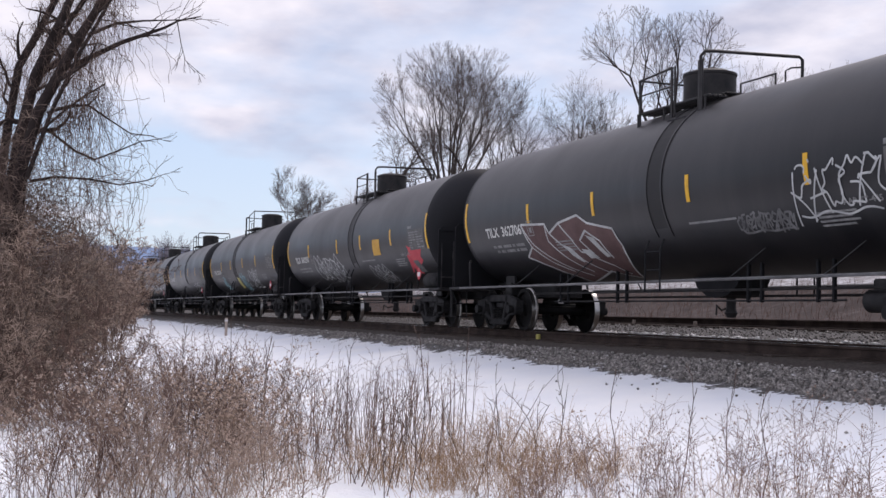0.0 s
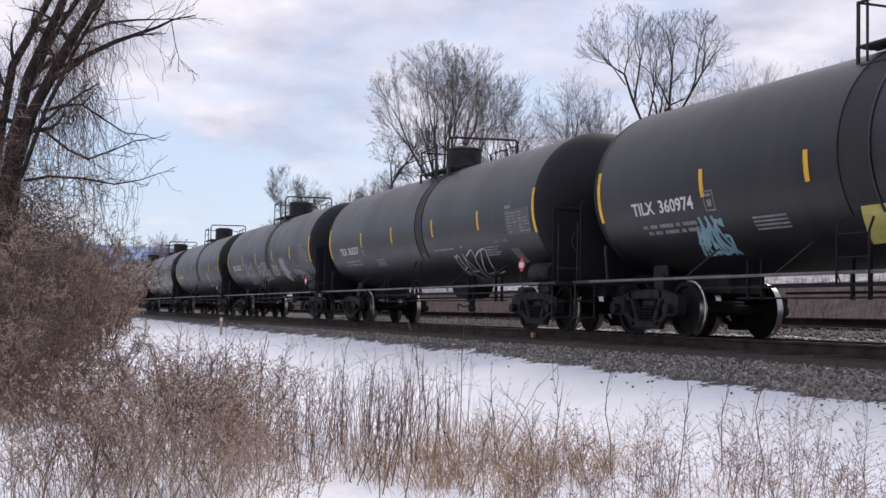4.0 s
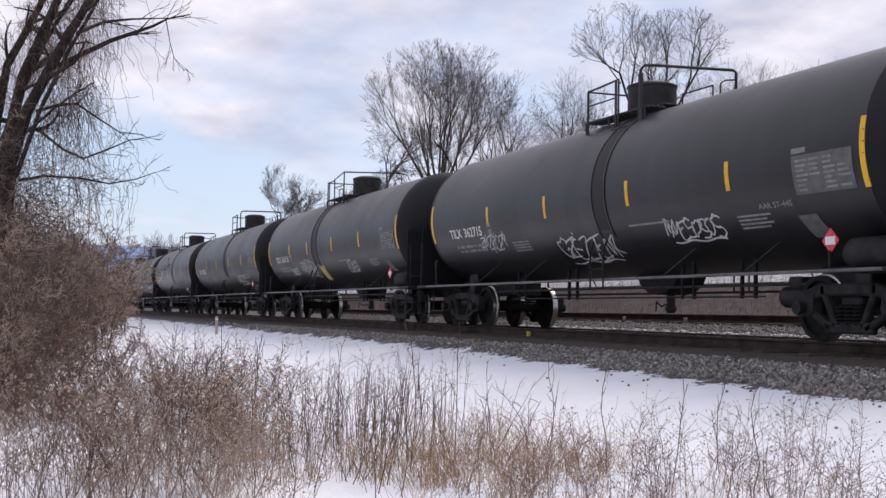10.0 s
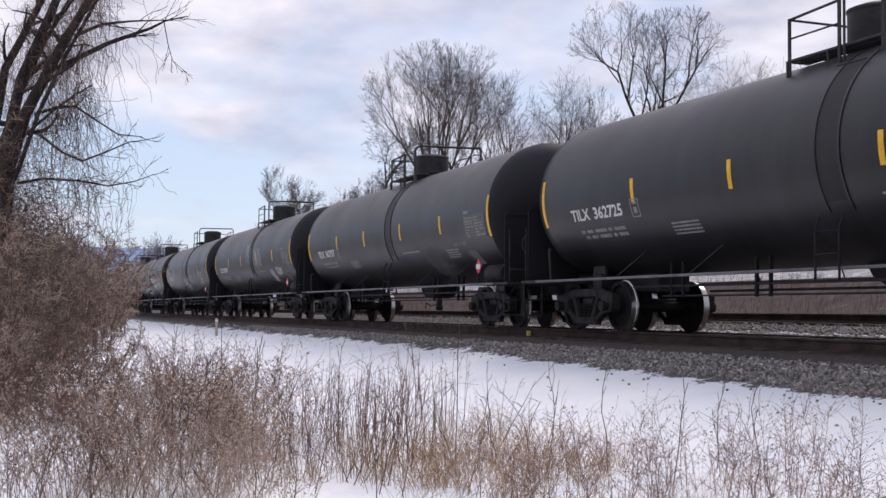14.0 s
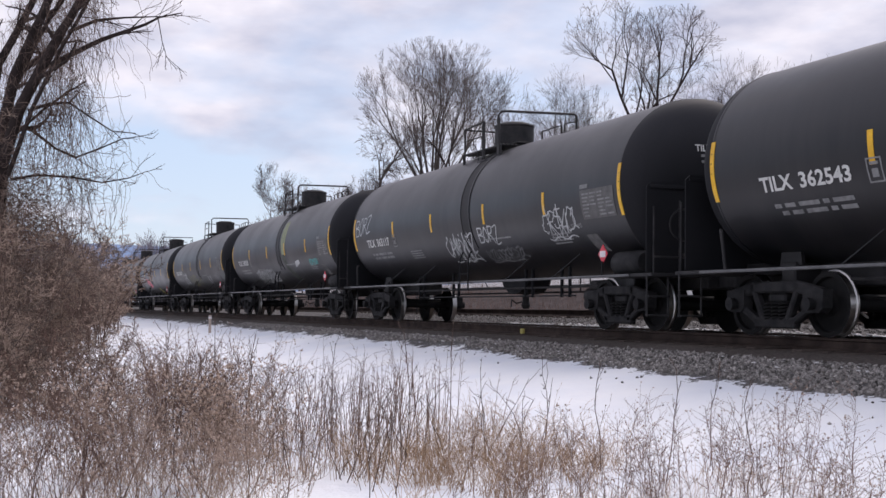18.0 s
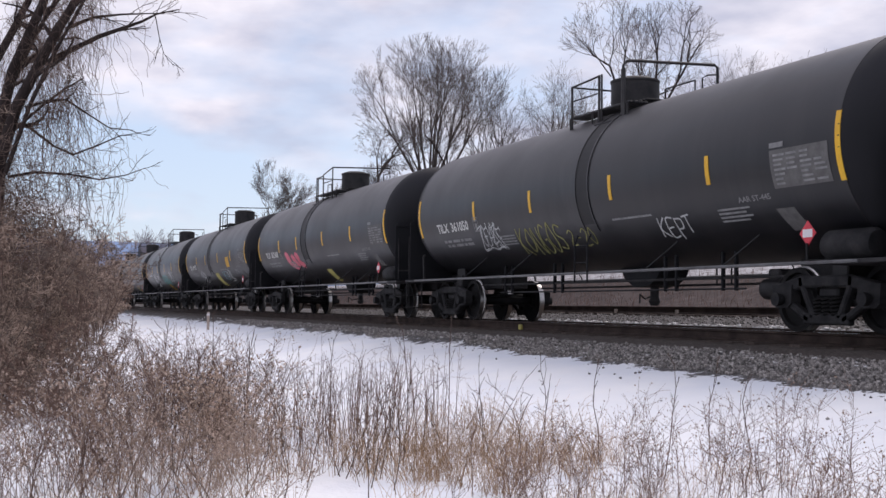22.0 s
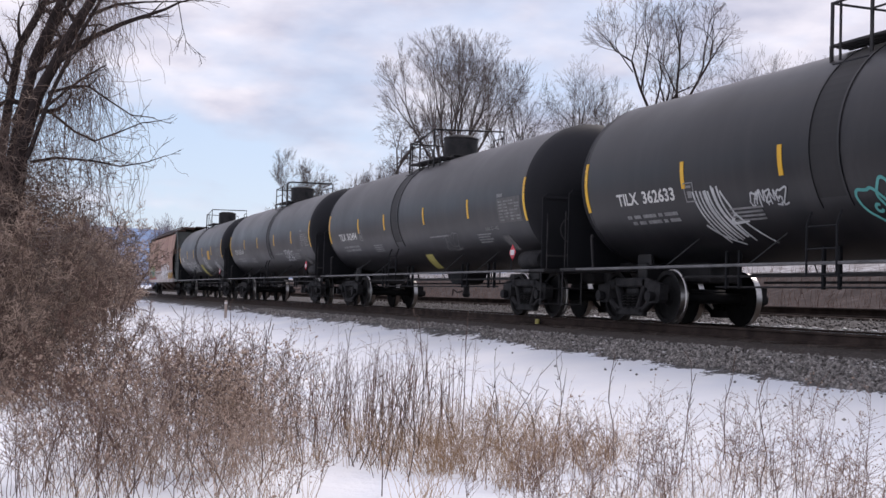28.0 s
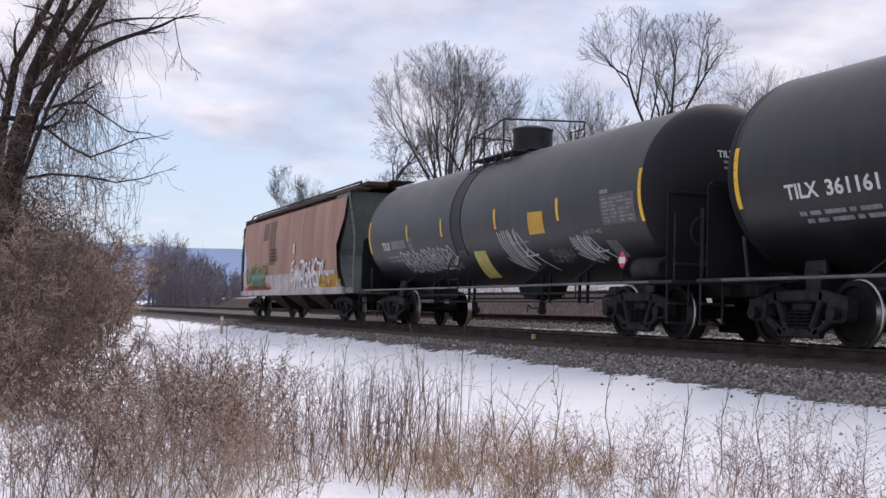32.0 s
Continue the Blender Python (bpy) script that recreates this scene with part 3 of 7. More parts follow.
def build_truck(parent, x):
    """A two-axle truck: two cast side frames, bolster, springs, two wheelsets."""
    tr = new("truck")
    tr.parent = parent
    tr.matrix_basis = pose(x, 0, 0)
    tagged(tr, "dusty cast steel two-axle truck")
    for side in (-1, 1):
        g = Geo()
        y0, y1 = sorted((side * 0.93, side * 1.06))
        bars(g, [((-0.98, 0.60), (-0.50, 0.70)), ((0.50, 0.70), (0.98, 0.60))], y0, y1, 0.17)
        bars(g, [((-0.52, 0.70), (0.52, 0.70))], y0, y1, 0.16)
        bars(g, [((-0.92, 0.48), (-0.36, 0.18)), ((0.92, 0.48), (0.36, 0.18)), ((-0.50, 0.66), (-0.27, 0.22)), ((0.50, 0.66), (0.27, 0.22))], y0, y1, 0.105)
        bars(g, [((-0.42, 0.19), (0.42, 0.19))], y0, y1, 0.16)
        for ax in (-0.89, 0.89):
            g.plate([(ax - 0.22, 0.66), (ax + 0.22, 0.66), (ax + 0.20, 0.40), (ax + 0.13, 0.34), (ax - 0.13, 0.34), (ax - 0.20, 0.40)], y0 - 0.02, y1 + 0.02)
        part("side_frame", g, M["truck"], tr)
        for ax in (-0.89, 0.89):
            c = Geo().lathe([(-0.03, 0.02), (-0.03, 0.07), (0.03, 0.09), (0.10, 0.095)], 14, pose(ax, side * 1.10, 0.457, 0, 0, 90 if side > 0 else -90))
            part("bearing_cap", c, M["truck"], tr, smooth=True)
        for sx in (-0.17, 0.0, 0.17):
            part("spring", spring_mesh, None, tr, at=pose(sx, side * 0.99, 0))
    b = Geo().box(-0.20, 0.20, -1.0, 1.0, 0.48, 0.62, 0.03)
    part("bolster", b, M["truck"], tr)
    for ax in (-0.36, 0.36):
        part("brake_beam", Geo().box(ax - 0.05, ax + 0.05, -0.85, 0.85, 0.36, 0.46, 0.01), M["steel"], tr)
    sets = []
    for ax in (-0.89, 0.89):
        ws = new("wheelset", wheel_mesh)
        ws.parent = tr
        ws.matrix_basis = pose(ax, 0, 0.457)
        sets.append(ws)
    return sets


def make_wheelset():
    """Two dished wheels with flanges on an axle, about the y axis."""
    g = Geo()
    turn = pose(0, 0, 0, 0, 0, 90)
    for side in (-1, 1):
        m = turn if side > 0 else turn @ Matrix.Rotation(math.pi, 4, "Z")
        g.lathe([(0.66, 0.09), (0.66, 0.12), (0.73, 0.15), (0.70, 0.30), (0.682, 0.39), (0.682, 0.482), (0.712, 0.482), (0.725, 0.459), (0.815, 0.455), (0.815, 0.385), (0.765, 0.37), (0.775, 0.16), (0.83, 0.12), (0.83, 0.08)], 36, m)
        for k in range(3):
            a = radians(120 * k)
            g.lathe([(0.828, 0.012), (0.842, 0.012)], 6, m @ pose(0, 0.055 * math.sin(a), 0.055 * math.cos(a)))
    g.lathe([(-1.08, 0.075), (-0.84, 0.08), (-0.66, 0.095), (0.66, 0.095), (0.84, 0.08), (1.08, 0.075)], 12, turn)
    me = fix(g.mesh("wheelset", M["wheel"], True))
    me.set_sharp_from_angle(angle=radians(35))
    me.materials.append(M["tread"])
    for p in me.polygons:
        rs = [math.hypot(me.vertices[i].co.x, me.vertices[i].co.z) for i in p.vertices]
        if min(rs) > 0.45:
            p.material_index = 1
    return me


wheel_mesh = make_wheelset()
spring_mesh = fix(Geo().tube([(0.075 * math.cos(a), 0.075 * math.sin(a), 0.22 + 0.28 * a / 34.5) for a in [0.785 * k for k in range(45)]], 0.022, 4).mesh("spring", M["wheel"], True))
WHEELSETS = []


def build_tank_car(kind):
    """A black general-service tank car; kind 0: dome behind a guarded step; kind 1: walkway rail round the dome."""
    car = new("tank_car")
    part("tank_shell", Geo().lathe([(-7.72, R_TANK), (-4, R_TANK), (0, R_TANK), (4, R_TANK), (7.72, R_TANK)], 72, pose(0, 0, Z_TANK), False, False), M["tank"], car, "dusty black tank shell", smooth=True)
    for turn in (0, 180):
        part("tank_head", Geo().lathe(head_profile(), 72, pose(0, 0, Z_TANK, 0, 0, turn), True, False), M["head"], car, "clean black dished tank head", smooth=True)
    # seams where the heads are welded on, and shell rings
    for x in (-7.72, 7.72):
        part("weld_seam", Geo().lathe([(x - 0.03, R_TANK - 0.02), (x - 0.02, R_TANK + 0.006), (x + 0.02, R_TANK + 0.006), (x + 0.03, R_TANK - 0.02)], 64, pose(0, 0, Z_TANK), False, False), M["tank"], car, smooth=True)
    # ladders from the walkway over the shoulder and straight down to the side rail
    lad = (0.50, 0.98) if kind == 0 else (-1.24, -0.62)
    for side in (-1, 1):
        g = Geo()
        skin_patch(g, lad[0], lad[1], -1.80, 0.75, 0.001, 0.0, 0.002)
        if side > 0:
            g.v = [(x, -y, z) for x, y, z in g.v]
        part("tread_band", g, M["tread_band"], car, "dark worn tread band")
        for x in lad:
            g = Geo()
            skin_patch(g, x - 0.02, x + 0.02, -1.80, 0.9, 0.004, 0.0, 0.012)
            if side > 0:
                g.v = [(x, -y, z) for x, y, z in g.v]
            part("ladder_strap", g, M["tank"], car)
            part("ladder_post", Geo().tube([(x, side * 1.45, 1.62), (x, side * 1.52, 1.45), (x, side * 1.52, 0.76)], 0.018, 5), M["head"], car)
        p = skin_at(0, -1.22, 0.05)
        part("ladder_rung", Geo().tube([(lad[0] - 0.06, -side * p.y, p.z), (lad[1] + 0.04, -side * p.y, p.z)], 0.012, 5), M["head"], car)
        for z in (1.42, 1.12, 0.78):
            part("ladder_rung", Geo().tube([(lad[0], side * 1.52, z), (lad[1], side * 1.52, z)], 0.012, 5), M["head"], car)
    # yellow reflective strips along both sides
    inner = (-4.3, -1.46, 1.76, 4.74) if kind == 0 else (-4.42, -1.88, 1.44, 4.52)
    for x, u0, u1 in [(-7.70, down(2.86), down(1.97)), (7.70, down(2.86), down(1.97))] + [(x, down(2.60), down(2.17)) for x in inner]:
        g = Geo()
        skin_patch(g, x - 0.05, x + 0.05, u0, u1)
        part("reflective_strip", g, M["yellow"], car, "yellow reflective strip")
    # manway dome, its walkway and rails
    dome = part("manway_dome", Geo().lathe([(3.9, 0.46), (4.58, 0.46), (4.60, 0.475), (4.635, 0.475), (4.65, 0.44), (4.65, 0.02)], 28, pose(0.03, 0, 0, 0, -90, 0)), M["steel"], car, "black drum-shaped manway housing", smooth=True)
    part("dome_lid", Geo().lathe([(4.65, 0.38), (4.67, 0.38), (4.70, 0.30), (4.70, 0.02)], 24, pose(0.03, 0, 0, 0, -90, 0)), M["steel"], dome, smooth=True)
    xa, xb = (-0.95, 1.35) if kind == 0 else (-1.65, 0.95)
    for side in (-1, 1):
        for k in range(4):
            y = side * (0.54 + 0.10 * k)
            part("walkway_slat", Geo().box(xa, xb, y - 0.035, y + 0.035, 3.98, 4.02, 0.006), M["steel"], car)
        for x in (xa + 0.05, 0.0, xb - 0.05):
            part("walkway_bracket", Geo().tube([(x, side * 0.55, 3.90), (x, side * 0.90, 3.74), (x, side * 0.90, 3.99)], 0.022, 5), M["steel"], car)
    for x in (xa, xb):
        for k in range(3):
            q = x + (0.08 + 0.11 * k) * (1 if x < 0 else -1)
            part("walkway_slat", Geo().box(q - 0.035, q + 0.035, -0.5, 0.5, 4.06, 4.09, 0.006), M["steel"], car)
    n, f = -0.88, 0.90

    def rail(*pts, r=0.02):
        part("hand_rail", Geo().tube(pts, r, 6), M["steel"], car)

    def post(x, y, top, w=0.03):
        part("rail_post", Geo().box(x - w, x + w, y - 0.015, y + 0.015, 3.72, top, 0.006), M["steel"], car)

    if kind == 0:
        post(-0.87, n, 4.62)
        post(0.22, n, 4.66)
        post(0.32, n, 4.66, 0.018)
        rail((-0.87, n, 4.60), (0.22, n, 4.64))
        rail((-0.87, n, 4.32), (0.22, n, 4.32), r=0.014)
        post(1.12, n, 4.62, 0.07)
        part("guard_hoop", Geo().tube([(1.12, n, 4.0), (1.12, n, 4.68), (1.15, n + 0.06, 4.76), (1.18, n + 0.2, 4.77), (1.42, f - 0.05, 4.77), (1.44, f, 4.72), (1.44, f, 3.8)], 0.028, 6), M["steel"], car)
        rail((1.25, f - 0.2, 3.95), (1.25, f - 0.2, 4.55), (1.3, f - 0.12, 4.6), (1.4, f, 4.6), r=0.016)
        rail((-0.35, f, 3.85), (-0.35, f, 4.62), (0.70, f, 4.62), (0.70, f, 3.85))
        rail((-0.87, n, 4.60), (-0.87, f, 4.60))
        rail((-0.87, f, 3.8), (-0.87, f, 4.60))
    else:
        post(-1.60, n, 4.62)
        post(-1.42, n, 4.58, 0.018)
        post(-0.78, n, 4.66)
        post(0.36, n, 4.80)
        rail((-1.60, n, 4.60), (-0.78, n, 4.60))
        rail((-0.78, n, 4.64), (0.36, n, 4.78))
        rail((-0.78, n, 4.36), (0.36, n, 4.36), r=0.015)
        rail((0.36, n, 4.78), (0.88, f, 4.78), (0.88, f, 3.8), r=0.024)
        rail((0.20, f, 3.85), (0.20, f, 4.62), (0.88, f, 4.62))
        rail((-1.60, n, 4.60), (-1.60, f, 4.60), (-1.60, f, 3.8))
        rail((-0.2, n, 4.02), (-0.2, n, 4.25), (0.25, n, 4.25), (0.25, n, 4.02), r=0.014)
    for side in (-1, 1):
        # long pipe rail at the sill
        part("side_rail", Geo().tube([(-8.05, side * 1.5, 0.93), (8.05, side * 1.5, 0.93)], 0.024, 6), M["greyrail"], car, "worn grey pipe rail")
        for x in (-4.9, -2.6, 2.9, 5.1):
            part("rail_bracket", Geo().tube([(x, side * 1.5, 0.93), (x + 0.3, side * 1.05, 1.40)], 0.013, 5), M["tank"], car)
    for end in (-1, 1):
        # stub sill, head shield, platform, uprights and coupler
        x0, x1 = sorted((end * 5.4, end * 8.62))
        part("stub_sill", Geo().box(x0, x1, -0.33, 0.33, 0.72, 1.10, 0.02), M["steel"], car)
        g = Geo()
        outline = [(-1.46, 0.98), (1.46, 0.98), (1.46, 2.38), (1.38, 2.46), (-1.38, 2.46), (-1.46, 2.38)]
        g.plate(outline, -0.012, 0.012, m=pose(end * 8.52, 0, 0, 0, 0, 90))
        part("head_shield", g, M["head"], car, "flat black half-height head shield")
        part("shield_rib", Geo().box(end * 8.53 - 0.03, end * 8.53 + 0.03, -1.4, 1.4, 2.36, 2.42, 0.01), M["head"], car)
        px0, px1 = sorted((end * 7.25, end * 8.75))
        for side in (-1, 1):
            y0, y1 = sorted((side * 0.36, side * 1.5))
            part("end_platform", Geo().box(px0, px1, y0, y1, 0.90, 0.96, 0.01), M["steel"], car)
            part("body_bolster", Geo().box(end * 6.85 - 0.16, end * 6.85 + 0.16, *sorted((side * 0.34, side * 0.80)), 0.76, 1.06, 0.02), M["tread_band"], car)
            saddle = Geo().plate([(-0.25, 0.0), (0.25, 0.0), (0.16, 0.62), (-0.16, 0.62)], -0.03, 0.03, m=pose(end * 6.85, side * 0.72, 1.02))
            part("tank_saddle", saddle, M["tread_band"], car)
            for px in (8.70,):
                part("end_upright", Geo().tube([(end * px, side * 1.42, 0.94), (end * px, side * 1.42, 2.05)], 0.018, 6), M["truck"], car)
            for py in (0.62, 0.95):
                part("end_upright", Geo().tube([(end * 8.72, side * py, 0.94), (end * 8.72, side * py, 2.16)], 0.018, 6), M["truck"], car)
            # corner steps below the platform
            for py in (1.1, 1.5):
                part("step_hanger", Geo().tube([(end * 8.62, side * py, 0.92), (end * 8.62, side * py, 0.25)], 0.016, 5), M["steel"], car)
            for z in (0.27, 0.58):
                part("step", Geo().box(end * 8.62 - 0.06, end * 8.62 + 0.06, *sorted((side * 1.1, side * 1.5)), z - 0.015, z + 0.015, 0.006), M["steel"], car)
        part("end_hand_rail", Geo().tube([(end * 8.72, -1.42, 1.22), (end * 8.72, 1.42, 1.22)], 0.018, 6), M["steel"], car)
        c = Geo().box(min(end * 8.6, end * 9.06), max(end * 8.6, end * 9.06), -0.12, 0.12, 0.72, 0.96, 0.03)
        c.box(min(end * 8.92, end * 9.1), max(end * 8.92, end * 9.1), -0.2, 0.17, 0.70, 0.99, 0.05)
        part("coupler", c, M["truck"], car)
        part("air_hose", Geo().tube([(end * 8.62, 0.42, 0.78), (end * 8.9, 0.42, 0.55), (end * 9.05, 0.30, 0.42)], 0.025, 6), M["steel"], car)
        WHEELSETS.extend(build_truck(car, end * 6.85))
    # leg from the head down to the platform, with a bracket
    for side in (-1, 1):
        part("end_leg", Geo().tube([(-7.68, side * 1.38, 1.55), (-7.55, side * 1.46, 1.5), (-7.40, side * 1.49, 0.94)], 0.028, 6), M["steel"], car)
    # brake gear and reservoir at the leading end
    part("air_reservoir", Geo().lathe([(-0.48, 0.02), (-0.47, 0.17), (-0.40, 0.21), (0.40, 0.21), (0.47, 0.17), (0.48, 0.02)], 20, pose(7.55, -1.15, 1.16)), M["truck"], car, "dark grey air reservoir cylinder", smooth=True)
    part("brake_cylinder", Geo().lathe([(-0.3, 0.02), (-0.29, 0.16), (0.18, 0.16), (0.3, 0.05), (0.6, 0.04)], 18, pose(5.2, -0.55, 0.62)), M["steel"], car, smooth=True)
    bw = Geo().tube([(8.78 + 0.02 * math.cos(a), -0.9 + 0.26 * math.cos(a), 1.75 + 0.26 * math.sin(a)) for a in [2 * math.pi * k / 16 for k in range(16)]], 0.018, 5, closed=True)
    part("brake_wheel", bw, M["tread_band"], car)
    for yb, zb, xa, xb in ((-0.72, 0.80, -5.6, 5.6), (0.5, 0.74, -5.0, 5.0)):
        part("brake_pipe", Geo().tube([(xa, yb, zb), (xb, yb, zb)], 0.022, 6), M["steel"], car)
    for x in (-4.3, -3.95, -1.9, -1.55, 2.3, 2.65, 4.0, 4.35):
        part("pipe_hanger", Geo().box(x - 0.025, x + 0.025, -0.75, -0.69, 0.60, 1.25, 0.008), M["head"], car)
    part("brake_pipe", Geo().tube([(-4.6, -0.72, 0.63), (4.6, -0.72, 0.63)], 0.016, 5), M["steel"], car)
    part("valve_box", Geo().box(5.0, 5.3, -0.62, -0.35, 0.60, 0.92, 0.03), M["steel"], car)
    # bottom outlet with its skid
    part("outlet_skid", Geo().plate([(-0.72, 1.06), (0.72, 1.06), (0.60, 0.88), (0.34, 0.74), (0.0, 0.69), (-0.30, 0.73), (-0.58, 0.87)], -0.30, 0.30, m=pose(0.75, 0, 0)), M["head"], car)
    part("outlet_valve", Geo().lathe([(0.36, 0.02), (0.36, 0.07), (0.44, 0.11), (0.52, 0.08), (0.70, 0.08)], 14, pose(0.75, 0, 0, 0, -90, 0)), M["steel"], car, smooth=True)
    part("valve_handle", Geo().tube([(0.75, -0.1, 0.52), (1.0, -0.35, 0.48), (1.08, -0.5, 0.56), (1.1, -0.52, 0.40)], 0.016, 5), M["steel"], car)
    # consolidated data panel and small notices near the leading end
    g = Geo(); skin_patch(g, 6.28, 7.50, down(2.50), down(1.98))
    pan = part("data_panel", g, M["table"], car, "grey panel of small unreadable lettering")
    rng = random.Random(8 + kind)
    for r in range(7):
        for c in range(4):
            if rng.random() < 0.82:
                g = Geo()
                x = 6.36 + c * 0.285
                u = down(2.44) + r * 0.066
                skin_patch(g, x, x + rng.uniform(0.14, 0.25), u, u + 0.03, 0.008)
                part("lettering_bar", g, M["dimstencil"], pan)
    g = Geo(); skin_patch(g, 6.28, 6.58, down(2.60), down(2.53))
    part("notice", g, M["dimstencil"], car)
    g = Geo(); skin_patch(g, 6.12, 6.52, down(1.72), down(1.42), 0.004, 0.10)
    part("notice", g, M["table"], car, "small grey notice with a pale rim")
    for i in range(4):
        g = Geo()
        skin_patch(g, 4.75, 5.55 - 0.12 * (i % 2), down(1.80) + i * 0.065, down(1.80) + i * 0.065 + 0.03)
        part("stencil_line", g, M["dimstencil"], car)
    for i in range(2):
        x = -6.42 + 0.1 * i
        for w in (0.14, 0.22, 0.42, 0.12, 0.40 - 0.1 * i):
            g = Geo()
            skin_patch(g, x, x + w, down(1.84) + i * 0.115, down(1.84) + i * 0.115 + 0.062)
            part("stencil_word", g, M["dimstencil"], car)
            x += w + 0.08
    for i in range(4):
        g = Geo()
        skin_patch(g, -3.35, -2.55, down(1.80) + i * 0.065, down(1.80) + i * 0.065 + 0.03)
        part("stencil_line", g, M["dimstencil"], car)
    g = Geo(); skin_patch(g, 1.6, 2.9, down(1.86), down(1.83))
    part("stencil_line", g, M["dimstencil"], car)
    # placards on both corners
    for x, y, z in ((6.95, -1.40, 1.33), (8.58, 0.95, 1.40), (-8.60, -1.15, 1.36)):
        d = Geo()
        turn = pose(x, y, z, 0, 0, 0) if abs(x) < 8 else pose(x, y, z, 0, 0, 90)
        d.plate([(0, -0.17), (0.17, 0), (0, 0.17), (-0.17, 0)], -0.006, 0.006, m=turn)
        pl = part("placard", d, M["placard"], car, "red diamond hazard placard")
        b = Geo().box(-0.10, 0.10, -0.012, 0.012, -0.055, 0.055, 0.003, turn)
        part("placard_label", b, M["white"], pl, "white label with an unreadable number")
    part("placard_post", Geo().tube([(6.95, -1.42, 0.93), (6.95, -1.42, 1.2)], 0.018, 5), M["steel"], car)
    return car


# ---- the train ----
CAR_LENGTH = 18.2


def car_s(n, t):
    """Where along the line the middle of car n stands at t seconds; the train slows a little."""
    o = (((-4.19353e-06 * t + 3.393944e-04) * t + 4.871e-05) * t - 0.2413049) * t + 2.465237
    return 24.3054 + n * CAR_LENGTH - 10.54898 * (t - 13.0) + o


def car_pose(s):
    a = CURVE * s
    return Matrix.Translation(on_track(s)) @ pose(0, 0, 0, 0, 0, -math.degrees(a))


def glyphs(text):
    """The flat outline of a text in the built-in font, one metre high capitals, from its left foot."""
    cu = bpy.data.curves.new("text", "FONT")
    cu.body, cu.size, cu.resolution_u, cu.offset = text, 1.0, 2, 0.026
    ob = bpy.data.objects.new("text", cu)
    scene.collection.objects.link(ob)
    dg = bpy.context.evaluated_depsgraph_get()
    me = ob.evaluated_get(dg).to_mesh()
    vs = np.array([v.co[:2] for v in me.vertices])
    fs = [tuple(p.vertices) for p in me.polygons]
    bpy.data.objects.remove(ob)
    bpy.data.curves.remove(cu)
    return vs, fs


def skin_text(name, text, x0, x1, z, h, mat, parent, label):
    """Lettering on the near side of the tank, its foot at height z."""
    vs, fs = glyphs(text)
    lo, hi = vs[:, 0].min(), vs[:, 0].max()
    g = Geo()
    g.v = [tuple(skin_at(x0 + (x - lo) / (hi - lo) * (x1 - x0), down(z) - y / 0.72 * h, 0.006)) for x, y in vs]
    g.f = fs
    me = g.mesh(name, mat)
    ob = new(name, me)
    ob.parent = parent
    return tagged(ob, label)


def end_text(text, y0, y1, z, h, parent):
    """Lettering on the leading head."""
    vs, fs = glyphs(text)
    lo, hi = vs[:, 0].min(), vs[:, 0].max()
    g = Geo()
    for x, y in vs:
        py, pz = y0 + (x - lo) / (hi - lo) * (y1 - y0), z + y / 0.72 * h
        g.v.append((head_x((py * py + (pz - Z_TANK) ** 2) / R_TANK ** 2) + 0.014, py, pz))
    g.f = fs
    ob = new("head_marking", g.mesh("head_marking", M["stencil"]))
    ob.parent = parent
    return tagged(ob, "white stencilled reporting mark")


